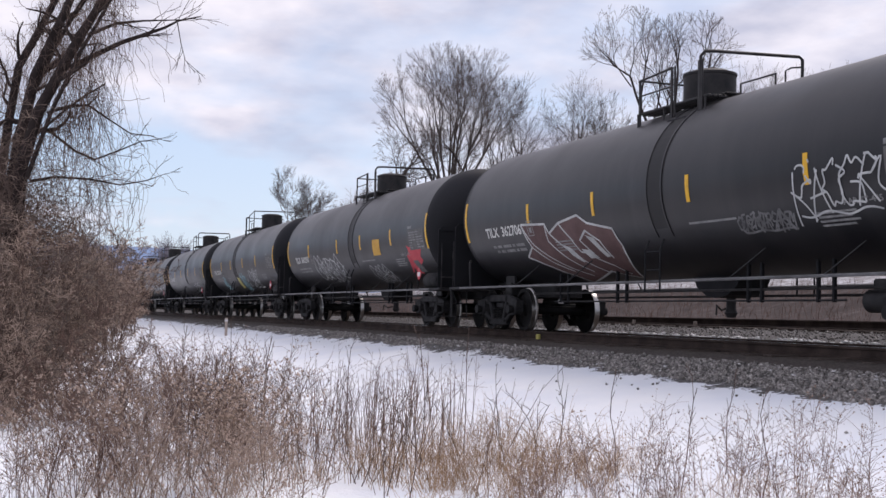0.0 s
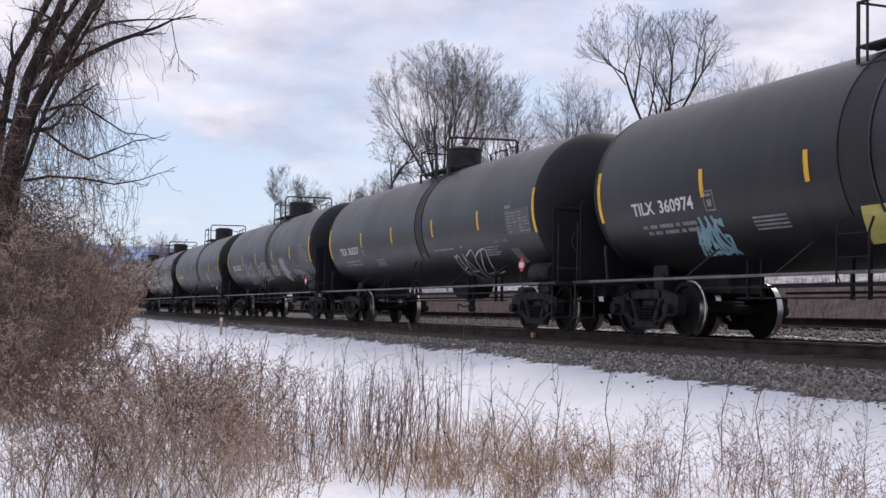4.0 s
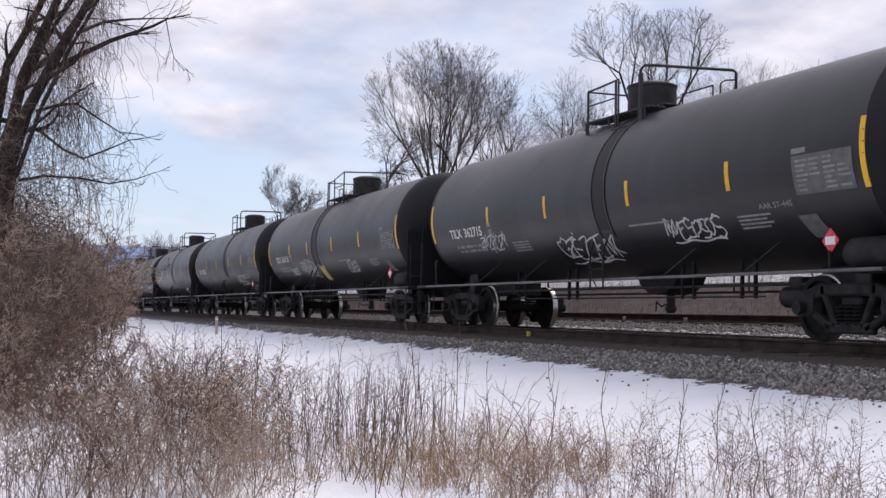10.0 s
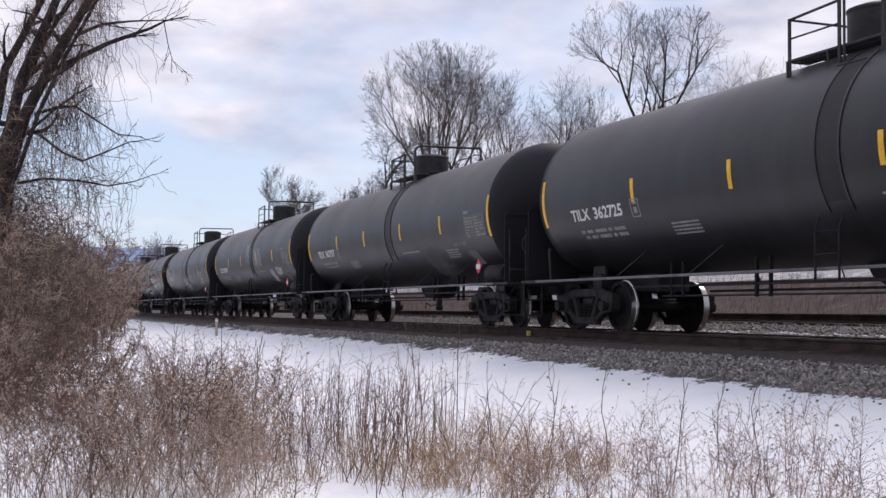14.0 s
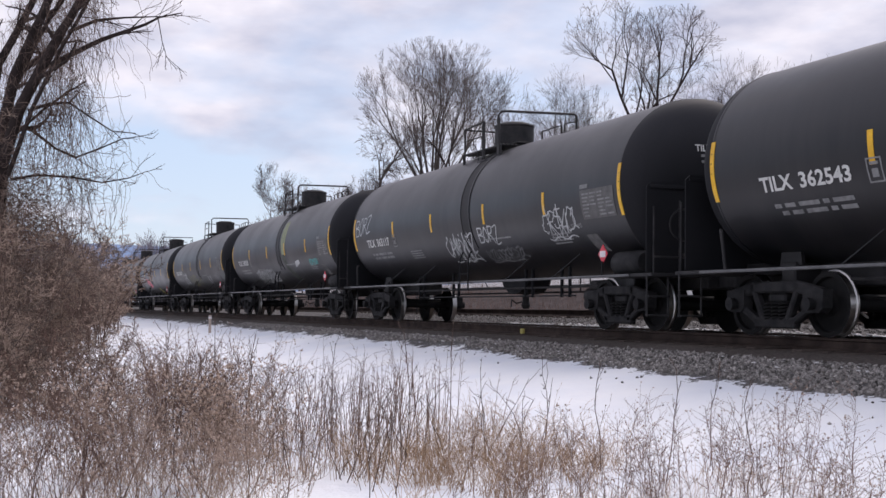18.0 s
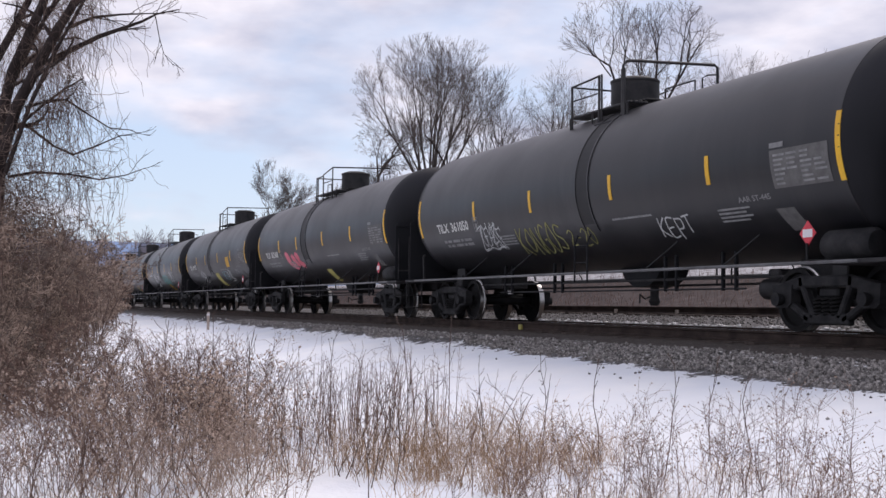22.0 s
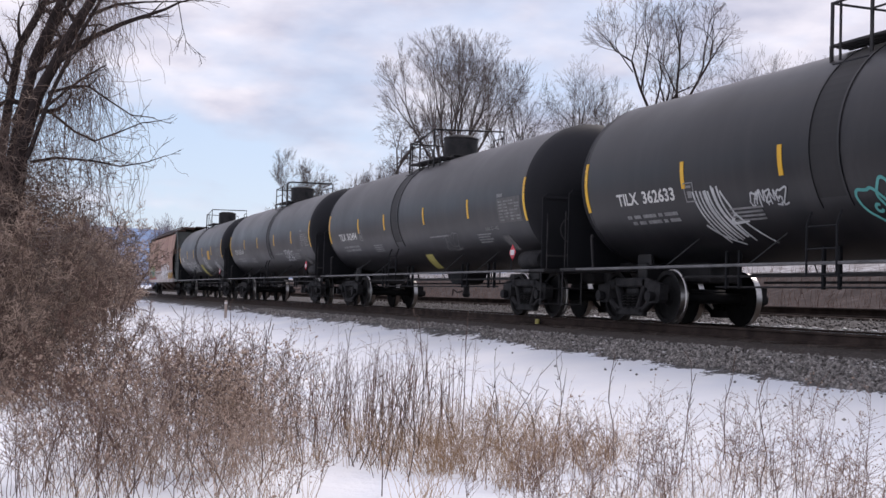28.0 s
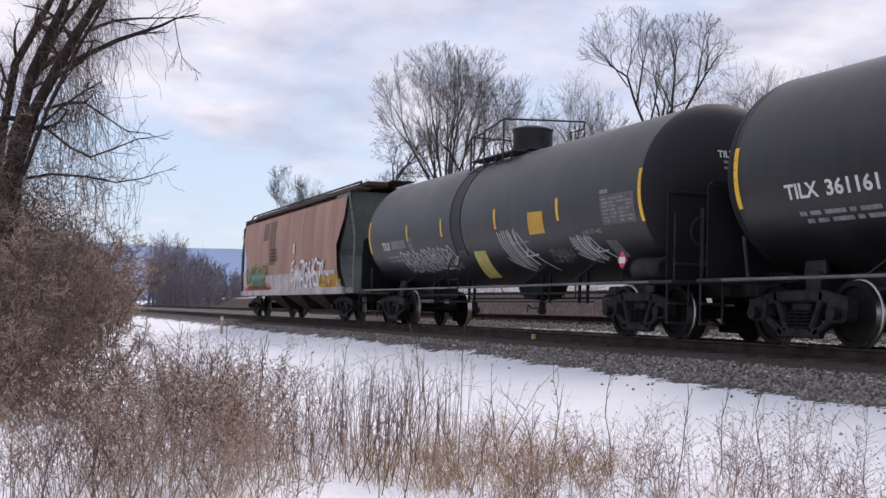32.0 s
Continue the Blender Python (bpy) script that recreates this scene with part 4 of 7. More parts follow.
def tag_strokes(seed, w, h, style):
    """Spray strokes of an unreadable tag in a box w by h: lists of (x, u) points."""
    rng = random.Random(seed)
    out = []
    wild = style == "claw"
    n = max(3, int(w / (h * (0.34 if wild else 0.42))))
    cw = w / n
    arc = lambda cx, cy, rx, ry, a0, a1, k=10: [(cx + rx * math.cos(radians(a0 + (a1 - a0) * i / k)), cy + ry * math.sin(radians(a0 + (a1 - a0) * i / k))) for i in range(k + 1)]
    slant = rng.uniform(0.5, 0.9) if wild else rng.uniform(0.05, 0.3)
    for k in range(n):
        x, kind = cw * k, rng.randrange(8)
        hh = h * rng.uniform(0.62, 0.95)
        o = h * rng.uniform(0.02, 0.16)
        strokes = []
        lean = rng.uniform(-0.3, 0.6)
        if kind == 0:
            strokes.append(arc(0.5, 0.5, 0.42, 0.48, -60, 290, 14))
        elif kind == 1:
            strokes.append([(0.0, 1.0), (0.22, 0.0), (0.42, 0.7), (0.7, 0.05), (0.85, 1.0)])
        elif kind == 2:
            strokes += [[(0.15, 0.0), (0.12, 1.15)], arc(0.18, 0.27, 0.6, 0.27, -95, 95), [(0.2, 0.5), (0.6, 0.75), (1.05, 1.1)]]
        elif kind == 3:
            strokes.append(arc(0.5, 0.25, 0.38, 0.25, -30, -250, 9) + arc(0.5, 0.75, 0.4, 0.25, -80, 150, 9))
        elif kind == 4:
            strokes += [[(0.5, 0.0), (0.05, 1.05)], [(0.5, 0.0), (0.95, 1.0)], [(0.15, 0.62), (0.9, 0.55)]]
        elif kind == 5:
            strokes += [[(0.1, 0.05), (0.05, 1.0), (0.85, 0.92)], [(0.1, 0.1), (0.8, 0.0)], [(0.08, 0.5), (0.6, 0.46)]]
        elif kind == 6:
            strokes.append([(0.05, 0.1), (0.9, 0.0), (0.15, 0.95), (1.0, 0.9)])
        else:
            strokes += [arc(0.55, 0.5, 0.5, 0.48, -40, -300, 12), [(0.6, 0.55), (0.95, 0.5), (0.9, 0.95)]]
        for s in strokes:
            out.append([(x + cw * (a * rng.uniform(0.85, 1.2) * 1.35 + rng.uniform(-0.12, 0.12) - (slant + lean) * (b - 0.5)), o + hh * (b + rng.uniform(-0.10, 0.10))) for a, b in s])
    if wild:
        for _ in range(3):
            q, e = rng.uniform(0.1, 0.9) * w, rng.uniform(-0.18, 0.25) * w
            out.append([(q, -0.08 * h), (q + e * 0.4, h * 0.5), (q + e, h * 1.1)])
    if rng.random() < 0.75:
        out.append([(w * (0.05 + 0.95 * i / 10), h * (1.0 + 0.05 * math.sin(i * 1.3))) for i in range(11)])
    if rng.random() < 0.6:
        out.append([(w * 0.98, h * 0.35), (w * 1.1, h * 0.1), (w * 1.04, h * 0.55), (w * 1.14, h * 0.75)])
    for _ in range(rng.randrange(4)):
        x, y = rng.uniform(0, w), rng.uniform(-0.12, 0.05) * h
        out.append([(x, y), (x + 0.03, y + 0.05)])
    return out


LETTERS = {
    "B": "0,0 .05,1|0,.05 .8,.1 .7,.42 .1,.5 .95,.62 .8,.95 .05,1",
    "E": ".9,.02 .1,.05 .05,.95 .9,.92|.08,.5 .7,.45",
    "G": ".9,.12 .4,.02 .05,.5 .4,1 .95,.85 .9,.5 .55,.52",
    "K": ".1,0 .05,1|.85,0 .12,.55 .95,1.05",
    "N": ".05,1 .1,0 .85,1 .9,0",
    "O": ".5,0 .05,.45 .4,1 .95,.6 .55,0 .3,.1",
    "P": ".1,0 .1,1.1|.1,.05 .85,.1 .75,.5 .1,.55",
    "R": ".1,0 .08,1|.1,.05 .85,.1 .7,.45 .1,.5 .6,.7 1.05,1.15",
    "S": ".9,.1 .3,.0 .15,.35 .8,.6 .7,.98 .05,.9",
    "T": "0,.08 .95,0|.5,.02 .45,1.05",
    "Z": ".05,.05 .9,0 .1,.95 1,.9",
    "2": ".1,.2 .5,0 .85,.3 .1,1 .95,.95",
    "0": ".5,0 .1,.5 .5,1 .9,.5 .5,0",
    "-": ".15,.5 .85,.48",
}


def smooth(pts, k=5):
    """A stroke rounded off through its points."""
    if len(pts) < 3:
        return pts
    q = [pts[0]] + list(pts) + [pts[-1]]
    out = []
    for a, b, c, d in zip(q, q[1:], q[2:], q[3:]):
        for i in range(k):
            t = i / k
            out.append(tuple(0.5 * (2 * b[n] + (c[n] - a[n]) * t + (2 * a[n] - 5 * b[n] + 4 * c[n] - d[n]) * t * t + (3 * b[n] - a[n] - 3 * c[n] + d[n]) * t ** 3) for n in (0, 1)))
    return out + [pts[-1]]


def word_strokes(text, w, h, rng):
    """Hand-sprayed capitals that lean and bounce a little."""
    out = []
    cw = w / len(text)
    for k, ch in enumerate(text):
        lift, tall, lean = rng.uniform(-0.06, 0.08) * h, h * rng.uniform(0.85, 1.1), rng.uniform(0.0, 0.25)
        for s in LETTERS[ch].split("|"):
            pts = [tuple(float(v) for v in p.split(",")) for p in s.split()]
            out.append([(cw * (k + x * 0.95 - lean * (y - 0.5)), lift + tall * y) for x, y in pts])
    return out


def bubble_strokes(w, h, rng):
    """Overlapping swollen outline letters."""
    out = []
    n = max(3, round(w / (h * 0.55)))
    cw = w / n
    for k in range(n):
        cx, cy, p, q = cw * (k + 0.5), h * rng.uniform(0.44, 0.54), rng.uniform(0, 6.3), rng.uniform(0, 6.3)
        ring = []
        for i in range(17):
            a = 2 * math.pi * i / 16 + p
            x = cw * 0.66 * math.cos(a) * (1 + 0.22 * math.sin(2 * a + q))
            y = h * 0.50 * math.sin(a) * (1 + 0.20 * math.sin(3 * a + p))
            ring.append((cx + x + 0.4 * y, cy + y))
        out.append(ring)
        for dy in ((-0.16, 0.18) if k % 2 else (0.02,)):
            a0 = rng.uniform(0, 3)
            out.append([(cx + 0.4 * dy * h + cw * 0.17 * math.cos(a0 + i), cy + dy * h + h * 0.09 * math.sin(a0 + i)) for i in range(6)])
    out.append([(w * (0.9 + 0.06 * i), h * (0.75 - 0.16 * i + 0.1 * (i % 2))) for i in range(4)])
    return out


def fan_strokes(w, h, rng):
    """Long raking strokes, close together, that sweep down and forward."""
    out = []
    for k in range(9):
        x = w * (0.02 + 0.055 * k) + rng.uniform(-0.02, 0.02) * w
        out.append([(x, h * rng.uniform(0.0, 0.1)), (x + 0.05 * w, h * 0.4), (x + 0.22 * w, h * rng.uniform(0.85, 1.0))])
    out += [[(0.02 * w, 0.62 * h), (0.2 * w, 0.85 * h), (0.45 * w, 1.05 * h)], [(0.5 * w, 0.1 * h), (0.62 * w, 0.45 * h), (0.5 * w, 0.62 * h), (0.8 * w, 0.6 * h)], [(0.62 * w, 0.45 * h), (0.8 * w, 0.75 * h), (0.98 * w, 1.05 * h)]]
    return out


def zig_strokes(w, h, rng):
    """Thin tall outlined letters with sharp tops and a rounded foot."""
    top = []
    n = 5
    for k in range(n):
        x = w * (0.06 + 0.19 * k)
        top += [(x, h * 0.55), (x + 0.06 * w, h * rng.uniform(0.0, 0.1)), (x + 0.10 * w, h * 0.45), (x + 0.15 * w, h * rng.uniform(0.62, 0.75))]
    foot = [(w * (1.0 - 0.1 * k), h * (0.72 + 0.2 * math.sin(math.pi * k / 10) + 0.05 * (k % 2))) for k in range(11)]
    return [top, foot, [(w * 0.3, h * 0.1), (w * 0.33, h * 0.6), (w * 0.36, h * 0.9)], [(w * 0.62, h * 0.25), (w * 0.6, h * 0.6), (w * 0.68, h * 0.5), (w * 0.62, h * 0.85)]]


def resample(pts, step=0.06):
    out = [pts[0]]
    for a, b in zip(pts, pts[1:]):
        k = max(1, int(math.hypot(b[0] - a[0], b[1] - a[1]) / step))
        out += [(a[0] + (b[0] - a[0]) * i / k, a[1] + (b[1] - a[1]) * i / k) for i in range(1, k + 1)]
    return out


def graffito(parent, seed, x, z, w, h, mat, label, style="tag", stroke=0.045):
    """A tag whose box begins at x, its top at height z, w wide and h down the skin."""
    rng = random.Random(seed)
    if style in ("tag", "claw"):
        strokes = tag_strokes(seed, w, h, style)
    elif style == "bubble":
        strokes = bubble_strokes(w, h, rng)
    elif style == "fan":
        strokes = fan_strokes(w, h, rng)
    elif style == "zig":
        strokes = zig_strokes(w, h, rng)
    else:
        strokes = word_strokes(style, w, h, rng)
    g = Geo()
    for n, s in enumerate(strokes):
        ribbon(g, resample([(x + a, down(z) + b) for a, b in smooth(s)]), stroke * 0.66, 0.006 + 0.0004 * (n % 8))
    ob = new("graffiti_tag", g.mesh("graffiti_tag", mat))
    ob.parent = parent
    tagged(ob, label)


def blob(parent, name, outline, mat, label, lift=0.005):
    """A filled painted shape from an outline in (x, u); cut into strips so that it bends with the skin."""
    b = bmesh.new()
    f = b.faces.new([b.verts.new((x, u, 0)) for x, u in outline])
    us = [p[1] for p in outline]
    k = int((max(us) - min(us)) / 0.15) + 1
    for i in range(1, k):
        geom = b.verts[:] + b.edges[:] + b.faces[:]
        bmesh.ops.bisect_plane(b, geom=geom, plane_co=(0, min(us) + (max(us) - min(us)) * i / k, 0), plane_no=(0, 1, 0))
    bmesh.ops.triangulate(b, faces=b.faces[:])
    for v in b.verts:
        v.co = skin_at(v.co.x, v.co.y, lift)
    me = bpy.data.meshes.new(name)
    b.to_mesh(me)
    b.free()
    me.materials.append(mat)
    ob = new(name, me)
    ob.parent = parent
    tagged(ob, label)


GRAFFITI = {}
GRAFFITI[-7] = [(31, -3.93, 2.08, 3.07, 0.87, M["spray"], "bubbly white spray tag", "bubble", 0.062),
        (32, 2.13, 1.65, 1.48, 0.63, M["spray"], "small white spray tag", "bubble", 0.042)]
GRAFFITI[-6] = [(33, 1.93, 2.03, 1.79, 0.90, M["spray"], "tall white spray tag", "claw", 0.06),
        (34, 0.95, 1.66, 0.46, 0.37, M["spray"], "small white spray tag", "tag", 0.042)]
GRAFFITI[-5] = [(35, 2.57, 1.82, 2.08, 0.97, M["spray"], "white spray tag", "tag", 0.055)]
GRAFFITI[-4] = [(36, -4.12, 2.16, 2.07, 0.98, M["spray"], "white spray tag with long drips", "bubble", 0.062),
        (37, -1.45, 2.13, 2.07, 0.70, M["spray"], "white spray tag", "bubble", 0.062),
        (38, 1.25, 2.07, 1.00, 0.45, M["spray"], "small white spray tag", "tag", 0.042),
        (39, 2.88, 2.28, 1.49, 0.99, M["spray"], "tall white spray tag", "fan", 0.06),
        (40, 5.19, 1.78, 0.93, 0.48, M["spray"], "white spray tag", "tag", 0.042)]
GRAFFITI[-3] = [(41, 3.27, 2.10, 0.94, 0.73, M["spray"], "white spray tag", "claw", 0.042),
        (42, -0.76, 1.93, 0.92, 0.49, M["greyspray"], "faded grey spray tag", "tag", 0.042),
        (43, -6.19, 1.92, 2.37, 0.67, M["greyspray"], "faded grey spray tag", "tag", 0.055)]
GRAFFITI[-2] = [(44, 2.68, 1.87, 1.54, 0.43, M["spray"], "tall white spray tag", "tag", 0.050),
        (45, -1.34, 1.79, 2.01, 0.64, M["spray"], "white spray tag", "tag", 0.055),
        (46, -4.97, 2.01, 1.34, 0.40, M["spray"], "small white spray tag", "tag", 0.042)]
GRAFFITI[-1] = [(47, -3.10, 1.96, 1.64, 0.63, M["spray"], "white spray tag", "bubble", 0.05),
        (48, 2.32, 1.82, 0.98, 0.39, M["spray"], "small white spray tag", "tag", 0.042),
        (49, -4.83, 1.78, 0.89, 0.26, M["spray"], "small white spray tag", "tag", 0.042)]
GRAFFITI[0] = [(50, 2.66, 1.79, 1.82, 0.52, M["spray"], "white spray tag with a long lead-in line", "tag", 0.055)]
GRAFFITI[1] = [(51, 3.03, 1.98, 2.01, 1.08, M["greyspray"], "faded white spray claw marks", "fan", 0.06)]
GRAFFITI[2] = [(52, -0.16, 2.96, 0.78, 0.66, M["spray"], "narrow white spray tag", "bubble", 0.04),
        (53, 1.23, 2.69, 1.36, 0.61, M["spray"], "white spray tag", "bubble", 0.042),
        (54, 3.78, 1.90, 1.00, 0.59, M["spray"], "slanting white spray tag", "fan", 0.05),
        (55, 4.84, 1.93, 0.83, 0.27, M["spray"], "white spray tag", "tag", 0.042)]
GRAFFITI[3] = [(56, -7.49, 2.86, 1.32, 0.47, M["spray"], "block of white spray letters", "BORZ", 0.05),
        (57, -0.81, 2.02, 1.65, 0.67, M["spray"], "white spray tag", "claw", 0.055),
        (58, 1.29, 2.13, 1.08, 0.39, M["spray"], "rounded white spray tag", "BORZ", 0.05),
        (59, 4.57, 2.29, 1.24, 0.62, M["spray"], "spiky white spray tag", "claw", 0.042),
        (60, 1.23, 1.65, 1.76, 0.36, M["greyspray"], "faded grey spray tag", "tag", 0.055)]
GRAFFITI[4] = [(61, -3.88, 1.72, 3.01, 0.56, M["spray"], "wide white spray tag", "bubble", 0.062),
        (62, -0.78, 1.59, 1.11, 0.27, M["greyspray"], "faded spray tag", "tag", 0.042),
        (63, 4.80, 1.94, 1.03, 0.20, M["teal"], "dull green spray tag", "tag", 0.042)]
GRAFFITI[5] = [(64, -2.46, 1.91, 2.00, 0.63, M["olive"], "olive and white spray tag", "KONGOS", 0.05),
        (65, -0.33, 1.76, 1.08, 0.37, M["olive"], "olive spray tag", "2-20", 0.04),
        (66, -4.39, 2.06, 1.15, 0.56, M["spray"], "white spray tag", "claw", 0.042),
        (67, 2.96, 1.77, 1.00, 0.35, M["spray"], "white spray tag", "KEPT", 0.045)]
GRAFFITI[7] = [(69, 1.58, 1.82, 0.93, 0.51, M["paleblue"], "pale blue spray tag", "tag", 0.042),
        (70, 2.48, 1.81, 0.99, 0.61, M["spray"], "white spray tag", "claw", 0.042),
        (71, -4.11, 1.86, 1.04, 0.65, M["spray"], "small white spray tag", "claw", 0.042)]
GRAFFITI[8] = [(72, -4.19, 2.17, 1.49, 1.04, M["spray"], "white spray claw marks", "fan", 0.07),
        (73, -2.76, 2.02, 0.87, 0.28, M["spray"], "white spray tag", "tag", 0.042),
        (74, -0.34, 1.93, 2.43, 0.63, M["teal"], "wide teal spray tag", "bubble", 0.07)]
GRAFFITI[8].append((174, 2.75, 2.16, 1.45, 0.62, M["spray"], "white looping spray signature", "tag", 0.042))
GRAFFITI[9] = [(75, 2.41, 1.90, 1.00, 0.46, M["greyspray"], "rubbed-out grey spray tag", "tag", 0.042)]
GRAFFITI[10] = [(76, 3.23, 1.99, 1.33, 0.46, M["spray"], "bold white spray tag", "tag", 0.042),
        (77, -3.40, 2.30, 2.35, 0.95, M["greyspray"], "wide faded spray tag", "zig", 0.034)]
GRAFFITI[10] += [(177, 0.75, 2.05, 1.0, 0.85, M["greyspray"], "faded oval spray scribble", "bubble", 0.05)]
GRAFFITI[11] = [(78, -5.21, 1.89, 3.75, 0.59, M["spray"], "wide white spray tag", "bubble", 0.05),
        (79, 1.45, 2.15, 2.03, 1.06, M["spray"], "tall white spray tag", "fan", 0.06),
        (80, 3.52, 1.66, 1.08, 0.37, M["greyspray"], "faded grey tag", "tag", 0.042),
        (81, 4.76, 1.88, 1.58, 0.64, M["spray"], "white spray tag", "fan", 0.05)]
PATCHES = {}
PATCHES[-7] = [("orange_panel", [(3.05, 0.13), (3.72, 0.14), (3.64, 0.59), (2.94, 0.59)], M["orange"], "orange-yellow painted square"),
        ("red_splash", [(6.41, 0.28), (6.53, 0.47), (7.13, 0.54), (6.84, 0.77), (6.92, 0.88), (6.34, 1.09), (6.26, 1.32), (5.86, 1.25), (5.88, 1.07), (5.49, 1.28), (5.77, 0.98), (5.84, 0.71), (6.08, 0.58), (5.99, 0.43), (6.25, 0.49)], M["red"], "red spray paint splash")]
PATCHES[-6] = [("yellow_band", [(-1.01, 0.79), (-0.44, 0.78), (-0.66, 1.37), (-1.25, 1.41)], M["paleyellow"], "faded yellow slanted band")]
PATCHES[-1] = [("yellow_band", [(-0.83, 0.82), (-0.33, 0.81), (-0.46, 1.40), (-0.99, 1.43)], M["paleyellow"], "faded yellow slanted band")]
PATCHES[4] = [("paint_spill", [(1.29, -0.87), (1.79, -0.89), (1.96, -0.41), (1.87, 0.04), (1.75, 0.33), (1.30, 0.33), (1.29, -0.09), (1.28, -0.56)], M["spill"], "pale dried spill down the side"),
        ("paint_spill", [(1.30, 0.33), (1.75, 0.33), (1.84, 0.75), (2.15, 1.18), (2.35, 1.45), (1.95, 1.42), (1.52, 0.98), (1.33, 0.62)], M["spilldim"], "thin green-grey run below the spill"),
        ("paint_patch", [(2.96, 0.63), (3.50, 0.58), (3.51, 0.71), (2.97, 0.83), (2.74, 0.84)], M["spray"], "white paint patch")]
PATCHES[6] = [("yellow_band", [(0.54, 1.19), (1.12, 1.19), (0.75, 1.82), (0.16, 1.94)], M["paleyellow"], "dirty yellow slanted band")]
PATCHES[6] += [("pink_letter", smooth(q + q[:1])[:-1], M["pink"], "fat pink spray-painted letter") for q in (
        [(-3.73, 0.44), (-3.5, 0.39), (-3.24, 0.47), (-3.12, 0.67), (-3.12, 0.79), (-2.86, 0.84), (-2.55, 1.01), (-2.63, 1.11), (-3.08, 1.05), (-3.43, 0.88), (-3.62, 0.7)],
        [(-2.97, 0.57), (-2.74, 0.5), (-2.51, 0.58), (-2.4, 0.74), (-2.21, 0.84), (-2.21, 0.97), (-2.47, 0.95), (-2.78, 0.81)],
        [(-2.44, 0.52), (-2.24, 0.44), (-1.98, 0.5), (-1.86, 0.65), (-1.9, 0.74), (-1.6, 0.85), (-1.54, 0.99), (-1.79, 1.06), (-2.09, 0.94), (-2.24, 0.75)])]
PATCHES[7] = [("yellow_band", [(-0.13, 0.86), (0.65, 0.85), (0.35, 1.70), (-0.48, 1.70)], M["paleyellow"], "bright yellow slanted band"),
        ("orange_panel", [(3.35, 0.19), (4.07, 0.17), (4.02, 0.62), (3.31, 0.64)], M["orange"], "orange-yellow painted square")]
PATCHES[8] = [("yellow_band", [(0.57, 1.19), (1.23, 1.16), (0.98, 1.82), (0.29, 1.86)], M["orange"], "dirty orange-yellow slanted band")]
PATCHES[9] = [("yellow_band", [(0.47, 1.21), (1.02, 1.20), (0.55, 1.82), (-0.06, 1.88)], M["paleyellow"], "dirty yellow slanted band")]
PATCHES[11] = [("yellow_band", [(-0.19, 0.81), (0.50, 0.82), (0.14, 1.66), (-0.65, 1.67)], M["paleyellow"], "bright yellow slanted band"),
        ("orange_panel", [(3.17, 0.12), (3.88, 0.14), (3.82, 0.58), (3.09, 0.58)], M["orange"], "orange-yellow painted square")]
PATCHES[-8] = [("maroon_piece", [(-4.69, 0.34), (-3.57, 0.39), (-3.46, 0.59), (-2.96, 0.41), (-2.12, 0.31), (-1.78, 0.48), (-0.91, 0.64), (-0.83, 0.99), (-0.95, 1.28), (-1.39, 1.96), (-2.08, 1.61), (-3.60, 2.09), (-3.71, 1.74), (-4.21, 1.40), (-4.68, 1.17), (-4.95, 1.07), (-4.49, 0.84)], M["brownspray"], "maroon graffiti piece with white outlines")]
GRAFFITI.setdefault(-8, []).append((650, 4.34, 2.47, 1.72, 0.73, M["spray"], "white spray tag with flourishes", "tag", 0.046))
GRAFFITI.setdefault(-8, []).append((500, 2.89, 1.89, 1.34, 0.30, M["greyspray"], "faded grey spray fan", "claw", 0.05))
GRAFFITI[-6] += [(91, -0.30, 1.90, 1.0, 0.85, M["paleblue"], "pale blue spray tag with drips", "claw", 0.10), (92, -5.1, 1.84, 0.9, 0.65, M["paleblue"], "pale blue spray tag with drips", "claw", 0.10)]
PIECE_LINES = [
    [(-4.69, 0.34), (-4.35, 0.80), (-3.95, 1.10), (-3.45, 1.45), (-3.0, 1.75)],
    [(-3.57, 0.39), (-3.62, 0.75), (-3.2, 1.20), (-2.75, 1.60)],
    [(-3.46, 0.59), (-3.0, 0.95), (-2.6, 1.30), (-2.2, 1.65)],
    [(-2.96, 0.41), (-2.62, 0.75), (-2.5, 1.05), (-2.05, 1.10), (-2.3, 0.80), (-1.95, 0.62), (-1.55, 0.85), (-1.45, 1.25)],
    [(-4.49, 0.84), (-4.0, 1.25), (-3.5, 1.55)],
    [(-2.12, 1.20), (-1.7, 1.45), (-1.5, 1.75)],
]
PIECE_LIGHTS = [
    [(-3.05, 0.85), (-2.80, 0.95), (-2.62, 1.25), (-2.70, 1.32), (-2.95, 1.10)],
    [(-2.42, 0.98), (-2.12, 1.02), (-1.95, 1.22), (-2.30, 1.22)],
    [(-2.02, 0.70), (-1.72, 0.78), (-1.50, 1.20), (-1.66, 1.22), (-1.82, 0.92)],
]
CAR_LABELS = {
    -8: "black tank car with a maroon graffiti piece and yellow strips",
    -7: "black tank car with a red paint splash and orange panel",
    -6: "black tank car with pale blue graffiti and faded yellow band",
    -4: "black tank car covered in white spray tags along its side",
    3: "black tank car with several rounded and spiky white tags",
    4: "black tank car with a pale dried spill below its dome",
    6: "black tank car with fat pink graffiti letters",
    7: "black tank car with bright yellow band and orange panel",
    8: "black tank car with wide teal and white graffiti",
    10: "clean black tank car with one bold white tag",
    11: "last black tank car, bright yellow band and orange panel",
}


